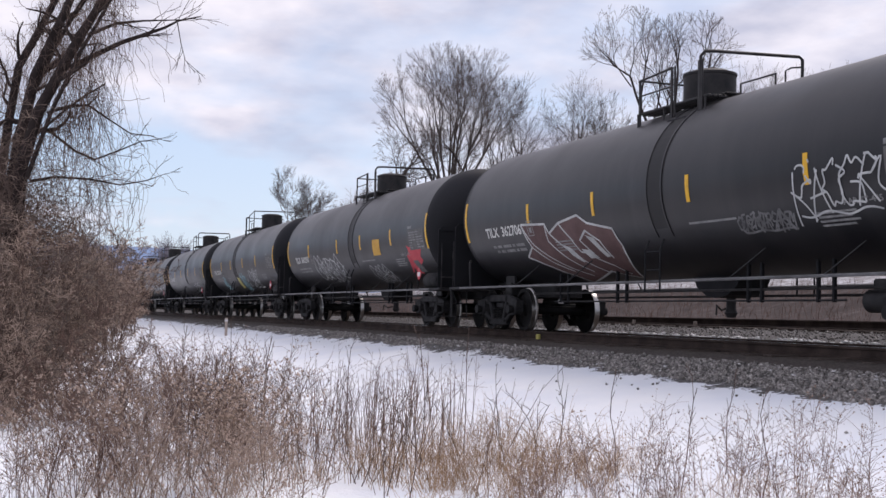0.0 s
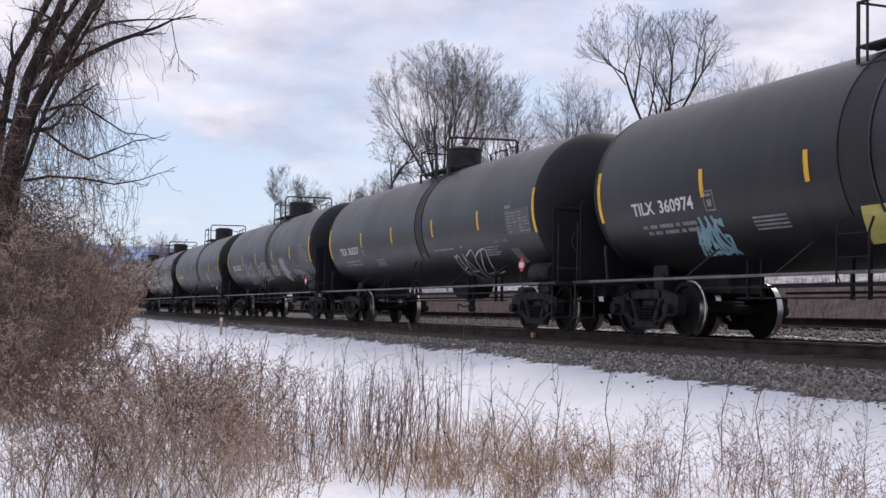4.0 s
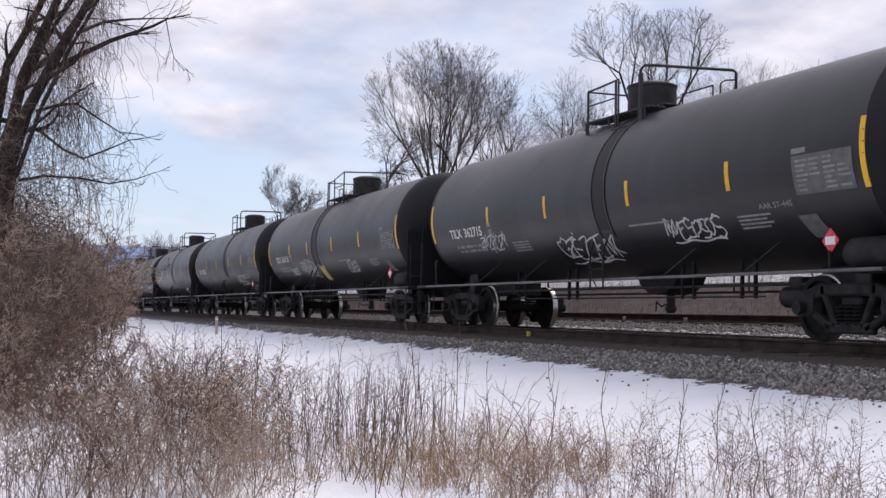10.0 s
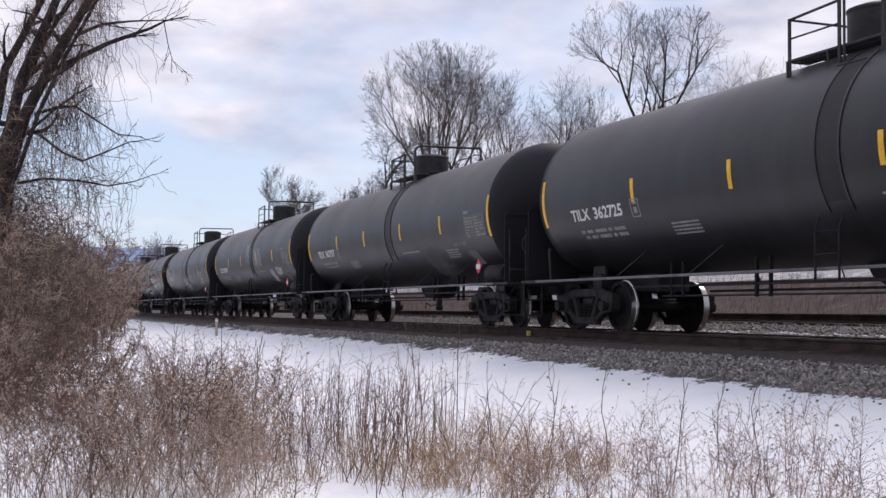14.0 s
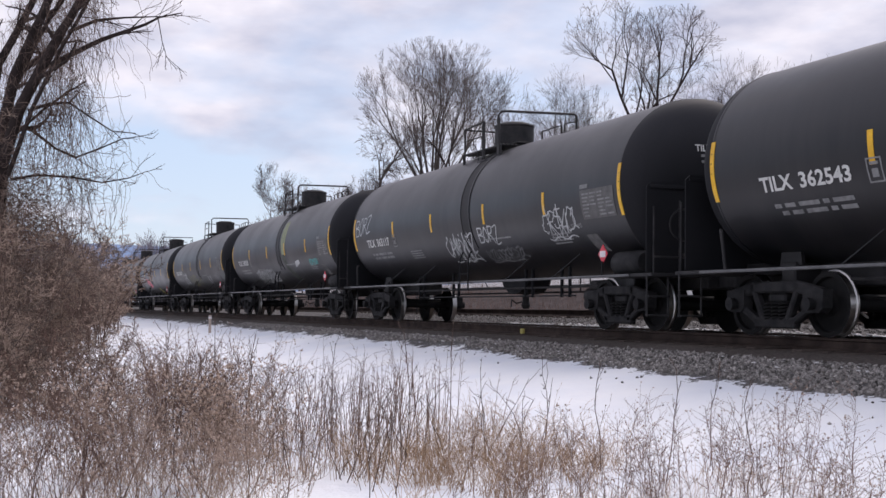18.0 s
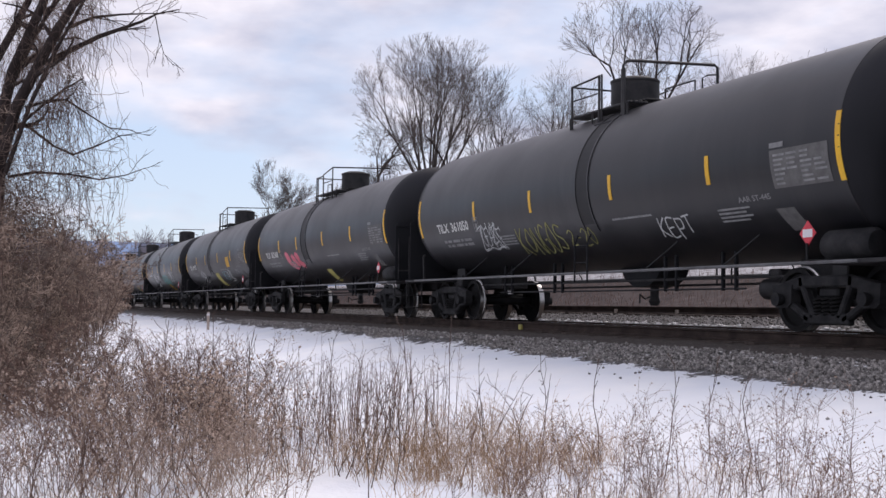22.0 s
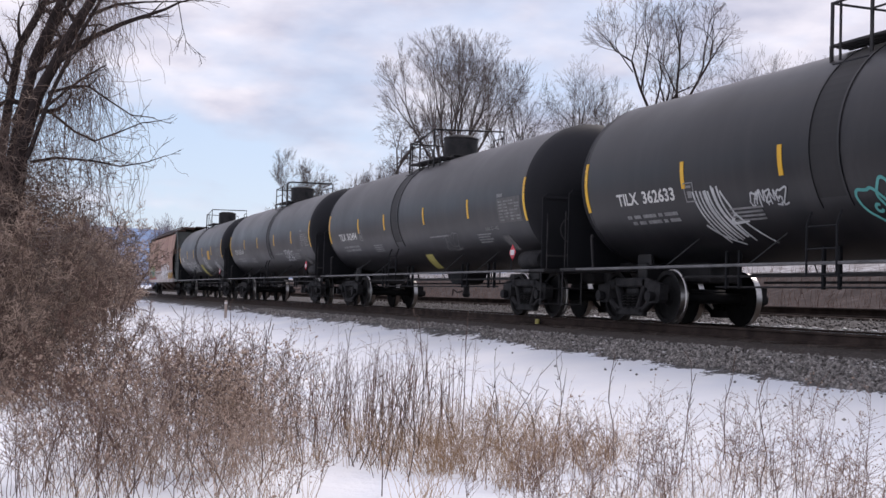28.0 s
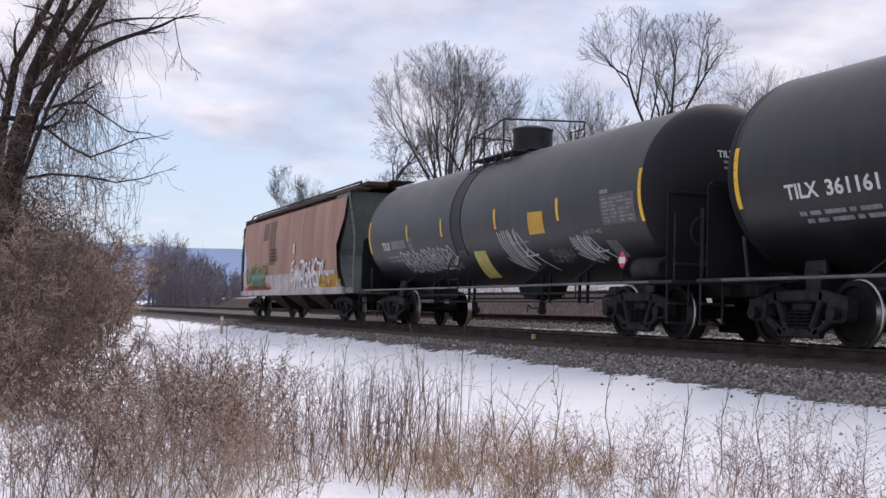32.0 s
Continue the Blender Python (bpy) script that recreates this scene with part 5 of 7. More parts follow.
NUMBERS = {-8: "362706", -7: "360290", -6: "360974", -5: "362537", -4: "362525", -3: "362636", -2: "362715", -1: "361015", 0: "362725", 1: "362757", 2: "362543", 3: "363117", 4: "360983", 5: "361050", 6: "362668", 7: "360325", 8: "362633", 9: "362494", 10: "361161"}
KINDS = {-8: 0, -7: 0, -6: 1, -5: 0, -4: 0, -3: 0, -2: 0, -1: 1, 0: 0, 1: 0, 2: 0, 3: 0, 4: 0, 5: 0, 6: 1, 7: 1, 8: 1, 9: 1, 10: 0, 11: 1}
STRIP_MOVES = {4: [(-1.46, 0.33)], -7: [(-4.3, -0.30), (-1.46, 0.58)], -6: [(1.44, -0.30), (4.52, -0.42)], -1: [(1.44, -0.20), (4.52, -0.30)], 10: [(1.76, 0.08), (4.74, 0.12)]}
TRAIN = {}


def build_train():
    protos = [build_tank_car(0), build_tank_car(1)]
    used = set()
    for n in range(-8, 12):
        k = KINDS[n]
        if k in used:
            car = copy_thing(protos[k], car_pose(car_s(n, 0)))
        else:
            car = protos[k]
            used.add(k)
    cars = [o for o in scene.objects if o.parent is None and o.name.split(".")[0] == "tank_car"]
    by_kind = {0: [protos[0]], 1: [protos[1]]}
    for o in cars:
        if o not in protos:
            by_kind[0 if any(c.name.startswith("guard_hoop") for c in o.children) else 1].append(o)
    for n in range(-8, 12):
        car = by_kind[KINDS[n]].pop(0)
        TRAIN[n] = car
        car.matrix_basis = car_pose(car_s(n, 0))
        if n in NUMBERS:
            skin_text("reporting_mark", "TILX", -6.60, -5.90, 2.02, 0.21, M["stencil"], car, "white stencilled reporting mark")
            skin_text("car_number", NUMBERS[n], -5.74, -4.72, 2.02, 0.21, M["stencil"], car, "white stencilled car number")
        else:
            skin_text("reporting_mark", "TILX", -6.60, -5.95, 2.02, 0.21, M["stencil"], car, "white stencilled mark")
            for i in range(6):
                g = Geo()
                skin_patch(g, -5.80 + 0.19 * i, -5.66 + 0.19 * i, down(2.23), down(2.02))
                part("stencil_bar", g, M["dimstencil"], car)
        g = Geo()
        for x0, x1, u0, u1 in ((-4.42, -4.15, 0, 0.02), (-4.42, -4.15, 0.30, 0.32), (-4.42, -4.40, 0, 0.32), (-4.17, -4.15, 0, 0.32), (-4.36, -4.21, 0.05, 0.09), (-4.34, -4.23, 0.14, 0.25)):
            skin_patch(g, x0, x1, down(2.26) + u0, down(2.26) + u1)
        part("stencil_box", g, M["dimstencil"], car)
        if n not in (-6, -1):
            skin_text("stencil_code", "AAR ST-445", 5.35, 6.12, 1.86, 0.085, M["dimstencil"], car, "small stencilled standard code")
        end_text("TILX", -0.46, -0.14, 3.04, 0.115, car)
        for i in range(2):
            g = Geo()
            q = lambda py, pz: (head_x((py * py + (pz - Z_TANK) ** 2) / R_TANK ** 2) + 0.014, py, pz)
            z = 2.94 - 0.10 * i
            g.v = [q(-0.36, z), q(-0.16, z), q(-0.16, z + 0.045), q(-0.36, z + 0.045)]
            g.f = [(0, 1, 2, 3)]
            me = g.mesh("head_stencil_line", M["dimstencil"])
            new("head_stencil_line", me).parent = car
        for at, move in STRIP_MOVES.get(n, ()):
            for c in car.children:
                if c.name.startswith("reflective_strip") and abs(c.data.vertices[0].co.x + 0.05 - at) < 0.08:
                    c.location.x += move
        for name, outline, mat, label in PATCHES.get(n, ()):
            blob(car, name, outline, mat, label)
            if name == "maroon_piece":
                for stroke in [outline + outline[:1]] + PIECE_LINES:
                    g = Geo()
                    ribbon(g, resample(stroke), 0.045, 0.010)
                    tagged(new("white_outline", g.mesh("white_outline", M["spray"])), "white outline of a painted letter").parent = car
                for shape in PIECE_LIGHTS:
                    blob(car, "pale_highlight", shape, M["spray"], "pale painted highlight", 0.012)
        for row in GRAFFITI.get(n, ()):
            graffito(car, *row)
        tagged(car, CAR_LABELS.get(n, "black tank car with yellow reflective strips and white stencilling"), "tank car", "tank cars of the train")


def build_hopper():
    """A faded red-brown covered hopper, the last car."""
    car = tagged(new("covered_hopper"), "faded red-brown covered hopper car with graffiti along its foot", "hopper car")
    # body shell: bulged sides from sill to eaves
    prof = [(-1.48, 0.90), (-1.53, 1.6), (-1.55, 2.4), (-1.53, 3.2), (-1.45, 3.84), (-1.05, 4.10), (0, 4.20)]
    prof = prof + [(-y, z) for y, z in reversed(prof[:-1])]
    g = Geo()
    X0, X1 = -8.3, 7.8
    xs = [X0, X0 + 0.05, -5, -2.5, 0, 2.5, 5.5, X1 - 0.05, X1]
    n = len(prof)
    for i, x in enumerate(xs):
        for y, z in prof:
            # the side sheets are cut back in a curve at both ends
            cut = 0.9 * max(0.0, 1 - ((z - 2.05) / 0.95) ** 2)
            g.v.append((x + (cut if i < 2 else -cut if i > len(xs) - 3 else 0), y, z))
        if i:
            for j in range(n - 1):
                g.f.append(((i - 1) * n + j, (i - 1) * n + j + 1, i * n + j + 1, i * n + j))
    part("body", g, M["hopper"], car, smooth=True)
    # sloping end sheets with their posts
    for end, xe, mat in ((1, 7.8, M["hopgrey"]), (-1, -8.3, M["hopdark"])):
        s = Geo()
        d = end * 1.5
        s.plate([(end * -1.6, 4.02), (end * -0.04, 4.02), (end * -0.42, 2.9), (end * -1.05, 2.1), (end * -0.75, 1.5), (end * -0.06, 1.0), (end * -1.6, 1.0)], -1.36, 1.36, m=pose(xe, 0, 0))
        part("end_sheet", s, mat, car, "grey-green sloping end sheet")
        x0, x1 = sorted((xe, xe + end * 0.95))
        part("end_sill", Geo().box(x0, x1, -1.45, 1.45, 0.86, 1.04, 0.02), M["hopgrey"], car)
        for y in (-1.42, -0.5, 0.5, 1.42):
            part("end_post", Geo().tube([(xe + end * 0.85, y, 1.0), (xe + end * 0.85, y, 2.6), (xe + end * 0.1, y, 4.0)], 0.04, 6), M["hopgrey"], car)
        for z in (1.4, 1.8, 2.2, 2.6, 3.0, 3.4):
            part("rung", Geo().tube([(xe + end * 0.4, -1.46, z), (xe + end * 0.85, -1.46, z)], 0.014, 5), M["steel"], car)
        part("coupler", Geo().box(*sorted((xe + end * 0.9, xe + end * 1.4)), -0.14, 0.14, 0.70, 0.98, 0.04), M["truck"], car)
    part("roof_walk", Geo().box(-8.7, 8.9, -0.35, 0.35, 4.28, 4.32, 0.01), M["hopdark"], car)
    for side in (-1, 1):
        part("roof_rail", Geo().tube([(-8.6, side * 1.2, 4.1), (-8.5, side * 1.1, 4.3), (8.1, side * 1.1, 4.3), (8.2, side * 1.2, 4.1)], 0.035, 6), M["hopdark"], car)
        part("eave_board", Geo().box(-8.5, 8.75, *sorted((side * 0.98, side * 1.44)), 4.00, 4.07, 0.015), M["hopdark"], car)
        part("roof_panel", Geo().box(-8.1, 8.7, *sorted((side * 0.42, side * 1.08)), 4.12, 4.27, 0.03), M["hopdark"], car)
        part("side_sill", Geo().box(-8.3, 7.8, *sorted((side * 1.44, side * 1.56)), 0.84, 1.06, 0.02), M["palefoot"], car)
        part("corner_ladder", Geo().tube([(-8.55, side * 1.48, 0.95), (-8.55, side * 1.48, 3.7), (-8.2, side * 1.3, 4.1)], 0.04, 6), M["hopdark"], car)
    for x in (-5.2, -1.9, 1.4):
        h = Geo()
        h.add([(x, -1.2, 0.92), (x + 2.6, -1.2, 0.92), (x + 2.6, 1.2, 0.92), (x, 1.2, 0.92), (x + 0.8, -0.5, 0.35), (x + 1.8, -0.5, 0.35), (x + 1.8, 0.5, 0.35), (x + 0.8, 0.5, 0.35)],
              [(0, 1, 2, 3), (4, 5, 6, 7), (0, 1, 5, 4), (1, 2, 6, 5), (2, 3, 7, 6), (3, 0, 4, 7)])
        part("discharge_chute", h, M["hopdark"], car)
    for x in (-7.6, 6.3):
        WHEELSETS.extend(build_truck(car, x))
    # painted over along the foot
    layer = iter(range(60))
    side_y = lambda z: -float(np.interp(z, [0.9, 1.6, 2.4, 3.2, 3.84], [1.48, 1.53, 1.55, 1.53, 1.45])) - 0.006
    def flat(name, x0, x1, z0, z1, mat, label=""):
        p = Geo()
        k = 4
        for i in range(k + 1):
            z = z0 + (z1 - z0) * i / k
            p.v += [(x0, side_y(z), z), (x1, side_y(z), z)]
        for i in range(k):
            p.f.append((2 * i, 2 * i + 1, 2 * i + 3, 2 * i + 2))
        lifted = part(name, p, mat, car, label)
        lifted.location.y = -0.004 * next(layer)
    def scrawl(x, z, w, h, mat, seed, label):
        p = Geo()
        for s in tag_strokes(seed, w, h, "tag"):
            pts = resample(s, 0.1)
            for a, b in zip(pts, pts[1:]):
                dx, dz = b[0] - a[0], -(b[1] - a[1])
                l = math.hypot(dx, dz) or 1
                nx, nz = -dz / l * 0.055, dx / l * 0.055
                o = len(p.v)
                for q, sg in ((a, 1), (a, -1), (b, -1), (b, 1)):
                    X, Z = x + q[0] + nx * sg, z - q[1] + nz * sg
                    p.v.append((X, side_y(Z) - 0.045, Z))
                p.f.append((o, o + 1, o + 2, o + 3))
        part("graffiti_tag", p, mat, car, label)
    flat("soot_streak", -3.0, -1.9, 2.0, 3.70, M["hopsoot"], "sooty streak running down from the roof")
    flat("soot_streak", -4.2, -3.2, 3.0, 3.70, M["hopsoot"])
    flat("paint_band", -8.1, -3.4, 1.30, 1.86, M["palefoot"], "chalky over-painted band")
    flat("paint_band", -8.1, 7.5, 0.92, 1.30, M["palefoot"], "pale over-painted band")
    flat("paint_band", -3.4, 6.9, 1.30, 1.62, M["palefoot"], "pale over-painted band")
    flat("paint_patch", -7.4, -4.2, 1.30, 1.95, M["greyspray"], "worn grey-green spray field")
    scrawl(-6.8, 2.05, 3.4, 0.85, M["olive"], 5, "green and yellow spray tag")
    scrawl(-6.2, 1.75, 2.4, 0.55, M["teal"], 6, "teal spray tag")
    scrawl(-6.9, 1.32, 3.6, 0.4, M["orange"], 9, "orange spray tag")
    scrawl(1.0, 2.05, 4.2, 1.05, M["white"], 12, "large white spray tag")
    scrawl(-7.6, 1.2, 5.0, 0.25, M["pink"], 14, "pink spray tag")
    scrawl(4.9, 1.45, 2.2, 0.4, M["orange"], 15, "orange spray tag")
    for i in range(4):
        flat("stencil_line", -2.6, -1.6, 2.55 - 0.13 * i, 2.61 - 0.13 * i, M["hopdark"])
    flat("stencil_line", 1.3, 1.5, 2.3, 2.65, M["white"])
    for x in (6.0,):
        flat("stencil_line", x, x + 0.25, 1.2, 1.5, M["white"])
    car.matrix_basis = car_pose(car_s(12, 0))
    TRAIN[12] = car


def motions():
    """The whole train rolls through; its wheels turn with the way it goes."""
    times = [0.5 * i for i in range(65)]
    for n, car in TRAIN.items():
        walk(car, [(t, car_pose(car_s(n, t))) for t in times])
    step = 1.0 / FPS
    first = {}
    for ws in [o for o in scene.objects if o.name.split(".")[0] == "wheelset"]:
        x = round(ws.location.x, 2)
        if x not in first:
            rows = []
            for k in range(int(32.0 / (2 * step)) + 1):
                t = k * 2 * step
                rows.append((t, pose(x, 0, 0.457) @ Matrix.Rotation((car_s(0, 0) - car_s(0, t)) / 0.457, 4, "Y")))
            walk(ws, rows)
            first[x] = ws
        else:
            src = first[x]
            ws.rotation_mode = "QUATERNION"
            ad = ws.animation_data_create()
            ad.action = src.animation_data.action
            ad.action_slot = src.animation_data.action_slot


build_train()
build_hopper()


# ---- vegetation ----
def grow(rng, base, height, levels, spread, trunk_r, up=0.35, wander=0.12, taper=0.55, start=None, lines=None):
    """Skeleton of a bare tree: segments p0, p1, r0, r1, and the level of each. lines: ready-made limbs instead of one trunk."""
    P0, P1, R0, R1, LV = [], [], [], [], []

    def keep(pts, rr, lv):
        for i in range(len(pts) - 1):
            P0.append(pts[i]); P1.append(pts[i + 1]); R0.append(rr[i]); R1.append(rr[i + 1]); LV.append(np.full(len(pts[i]), lv))

    def children(stack, rstack, length, kids, lo, frac):
        n, segs = stack.shape[0], stack.shape[1] - 1
        k = n * kids
        own = np.repeat(np.arange(n), kids)
        at = lo + (1 - lo) * ((np.tile(np.arange(kids), n) + rng.uniform(0.1, 0.9, k)) / kids)
        at = np.clip(at, 0, 0.999) * segs
        i0 = at.astype(int)
        w = (at - i0)[:, None]
        pos = stack[own, i0] * (1 - w) + stack[own, i0 + 1] * w
        rpar = rstack[own, i0] * (1 - w[:, 0]) + rstack[own, i0 + 1] * w[:, 0]
        par = stack[own, i0 + 1] - stack[own, i0]
        par /= np.linalg.norm(par, axis=1)[:, None] + 1e-9
        side = rng.normal(0, 1, (k, 3))
        side -= par * (side * par).sum(1)[:, None]
        side /= np.linalg.norm(side, axis=1)[:, None]
        ang = rng.uniform(0.55, 1.15, k)[:, None] * spread
        dirs = par * np.cos(ang) + side * np.sin(ang)
        ln = length[own] * frac * rng.uniform(0.65, 1.15, k) * (1.15 - 0.55 * (at / segs))
        rad = np.maximum(rpar * taper * rng.uniform(0.75, 1.0, k), 0.003)
        return pos, dirs, ln, rad

    todo = list(levels)
    if lines is not None:
        pos = dirs = length = rad = None
        kids, lo, frac = todo.pop(0)
        for pts, ra, rb, reach in lines:
            st = np.array(pts, float)[None]
            rs = np.linspace(ra, rb, len(pts))[None]
            keep([st[:, i] for i in range(len(pts))], [rs[:, i] for i in range(len(pts))], 0)
            a = children(st, rs, np.array([reach]), kids, lo, frac)
            pos, dirs, length, rad = a if pos is None else [np.concatenate(q) for q in zip((pos, dirs, length, rad), a)]
        lv0 = 1
    else:
        pos = np.array([base], float)
        dirs = np.array([start if start is not None else (0.02, 0.02, 1.0)], float)
        dirs /= np.linalg.norm(dirs, axis=1)[:, None]
        length, rad = np.array([height], float), np.array([trunk_r], float)
        lv0 = 0
    for lv, (kids, lo, frac) in enumerate(todo + [(0, 0, 0)], lv0):
        segs = 7 if lv == 0 else (6 if lv < 3 else 4)
        pts, rr = [pos], [rad]
        d = dirs.copy()
        for i in range(segs):
            d = d + rng.normal(0, wander * (1 if lv else 0.45), d.shape) + np.array([0, 0, up * 0.22]) * (1 if lv else 0)
            d /= np.linalg.norm(d, axis=1)[:, None]
            pts.append(pts[-1] + d * (length / segs)[:, None])
            rr.append(rad * (1 - 0.72 * (i + 1) / segs))
        keep(pts, rr, lv)
        if not kids:
            break
        pos, dirs, length, rad = children(np.stack(pts, 1), np.stack(rr, 1), length, kids, lo, frac)
    return np.concatenate(P0), np.concatenate(P1), np.concatenate(R0), np.concatenate(R1), np.concatenate(LV)


def ray_place(yaw, dist):
    """A spot so many metres from the viewpoint in a direction turned left from straight across the line."""
    a = radians(yaw)
    return EYE.x - math.sin(a) * dist, EYE.y + math.cos(a) * dist


def stand(yaw, dist):
    x, y = ray_place(yaw, dist)
    return (x, y, ground_z(x, y) - 0.1)


def fork_tree(name, label, base, seed, stems, size, crown, angle, wander, up, levels, bark, twig, min_r, trunk_r, twigs=2, shrink=0.78):
    """A bare tree that forks again and again inside a rounded crown (centre height, half width, half height). stems: (foot, direction, length) of each."""
    rng = np.random.default_rng(seed)
    zc, rw, rh = crown
    P0, P1, R0, R1, LV = [], [], [], [], []
    pos = np.array([s[0] for s in stems], float)
    d = np.array([s[1] for s in stems], float)
    d /= np.linalg.norm(d, axis=1)[:, None]
    ln = np.array([s[2] for s in stems], float)
    rad = np.array([s[3] if len(s) > 3 else trunk_r for s in stems], float)
    for lv in range(levels):
        segs = 6 if lv == 0 else 4
        pts, rr = [pos], [rad]
        g = d.copy()
        for i in range(segs):
            g = g + rng.normal(0, wander * (0.4 if lv == 0 else 1), g.shape) + np.array([0, 0, up])
            g /= np.linalg.norm(g, axis=1)[:, None]
            pts.append(pts[-1] + g * (ln / segs)[:, None])
            rr.append(rad * (1 - (0.30 if lv < levels - 1 else 0.6) * (i + 1) / segs))
        for i in range(segs):
            P0.append(pts[i]); P1.append(pts[i + 1]); R0.append(rr[i]); R1.append(rr[i + 1]); LV.append(np.full(len(ln), lv))
        if lv == levels - 1:
            break
        st, rs = np.stack(pts, 1), np.stack(rr, 1)
        n = len(ln)
        kp, kd, kl, kr = [], [], [], []
        side0 = rng.normal(0, 1, (n, 3))
        forks = 3 if lv == 0 else 2
        for k in range(forks + (twigs if lv else 1)):
            if k < forks:
                at = np.full(n, segs)
                an = np.abs(rng.normal(angle, angle * 0.3, n))
                sd = side0 * (1 if k == 0 else -1) + rng.normal(0, 0.6, (n, 3))
                fr, rf = rng.uniform(0.85, 1.1, n) * shrink, rng.uniform(0.62, 0.85, n)
            else:
                at = rng.integers(1, segs, n)
                an = np.abs(rng.normal(angle * 1.7, angle * 0.35, n))
                sd = rng.normal(0, 1, (n, 3))
                fr, rf = rng.uniform(0.4, 0.9, n) * shrink, rng.uniform(0.35, 0.55, n)
            i = np.arange(n)
            par = st[i, at] - st[i, np.maximum(at - 1, 0)]
            par /= np.linalg.norm(par, axis=1)[:, None]
            sd = sd - par * (sd * par).sum(1)[:, None]
            sd /= np.linalg.norm(sd, axis=1)[:, None]
            kp.append(st[i, at]); kd.append(par * np.cos(an)[:, None] + sd * np.sin(an)[:, None])
            kl.append((size if lv == 0 else ln) * fr); kr.append(rs[i, at] * rf)
        pos, d, ln, rad = np.concatenate(kp), np.concatenate(kd), np.concatenate(kl), np.concatenate(kr)
        # keep inside the crown
        q = pos + d * ln[:, None]
        out = np.sqrt((q[:, 0] / rw) ** 2 + (q[:, 1] / rw) ** 2 + ((q[:, 2] - zc) / rh) ** 2)
        ln = np.where(out > 1, ln * np.clip(1 - (out - 1) * 2.2, 0.12, 1), ln)
        ok = ln > size * 0.03
        pos, d, ln, rad = pos[ok], d[ok], ln[ok], rad[ok]
    p0, p1, r0, r1, lv = [np.concatenate(a) for a in (P0, P1, R0, R1, LV)]
    ob = tagged(new(name), label, "tree")
    ob.location = base
    r0, r1 = np.maximum(r0, min_r), np.maximum(r1, min_r)
    low = lv <= 2
    v, f = sticks(p0[low], p1[low], r0[low], r1[low], 6)
    part("trunk", fast_mesh("trunk", v, f, bark, True), bark, ob)
    v, f = sticks(p0[~low], p1[~low], r0[~low], r1[~low], 3)
    tagged(part("crown", fast_mesh("crown", v, f, twig), twig, ob), kind="stuff")


def one(h, lean=(0.02, 0.02)):
    return [((0, 0, -0.1), (lean[0], lean[1], 1), h)]


def several(rng, n, h, spread):
    return [((rng.uniform(-0.6, 0.6), rng.uniform(-0.6, 0.6), -0.1), (rng.normal(0, spread), rng.normal(0, spread), 1), h * rng.uniform(0.7, 1.15)) for _ in range(n)]


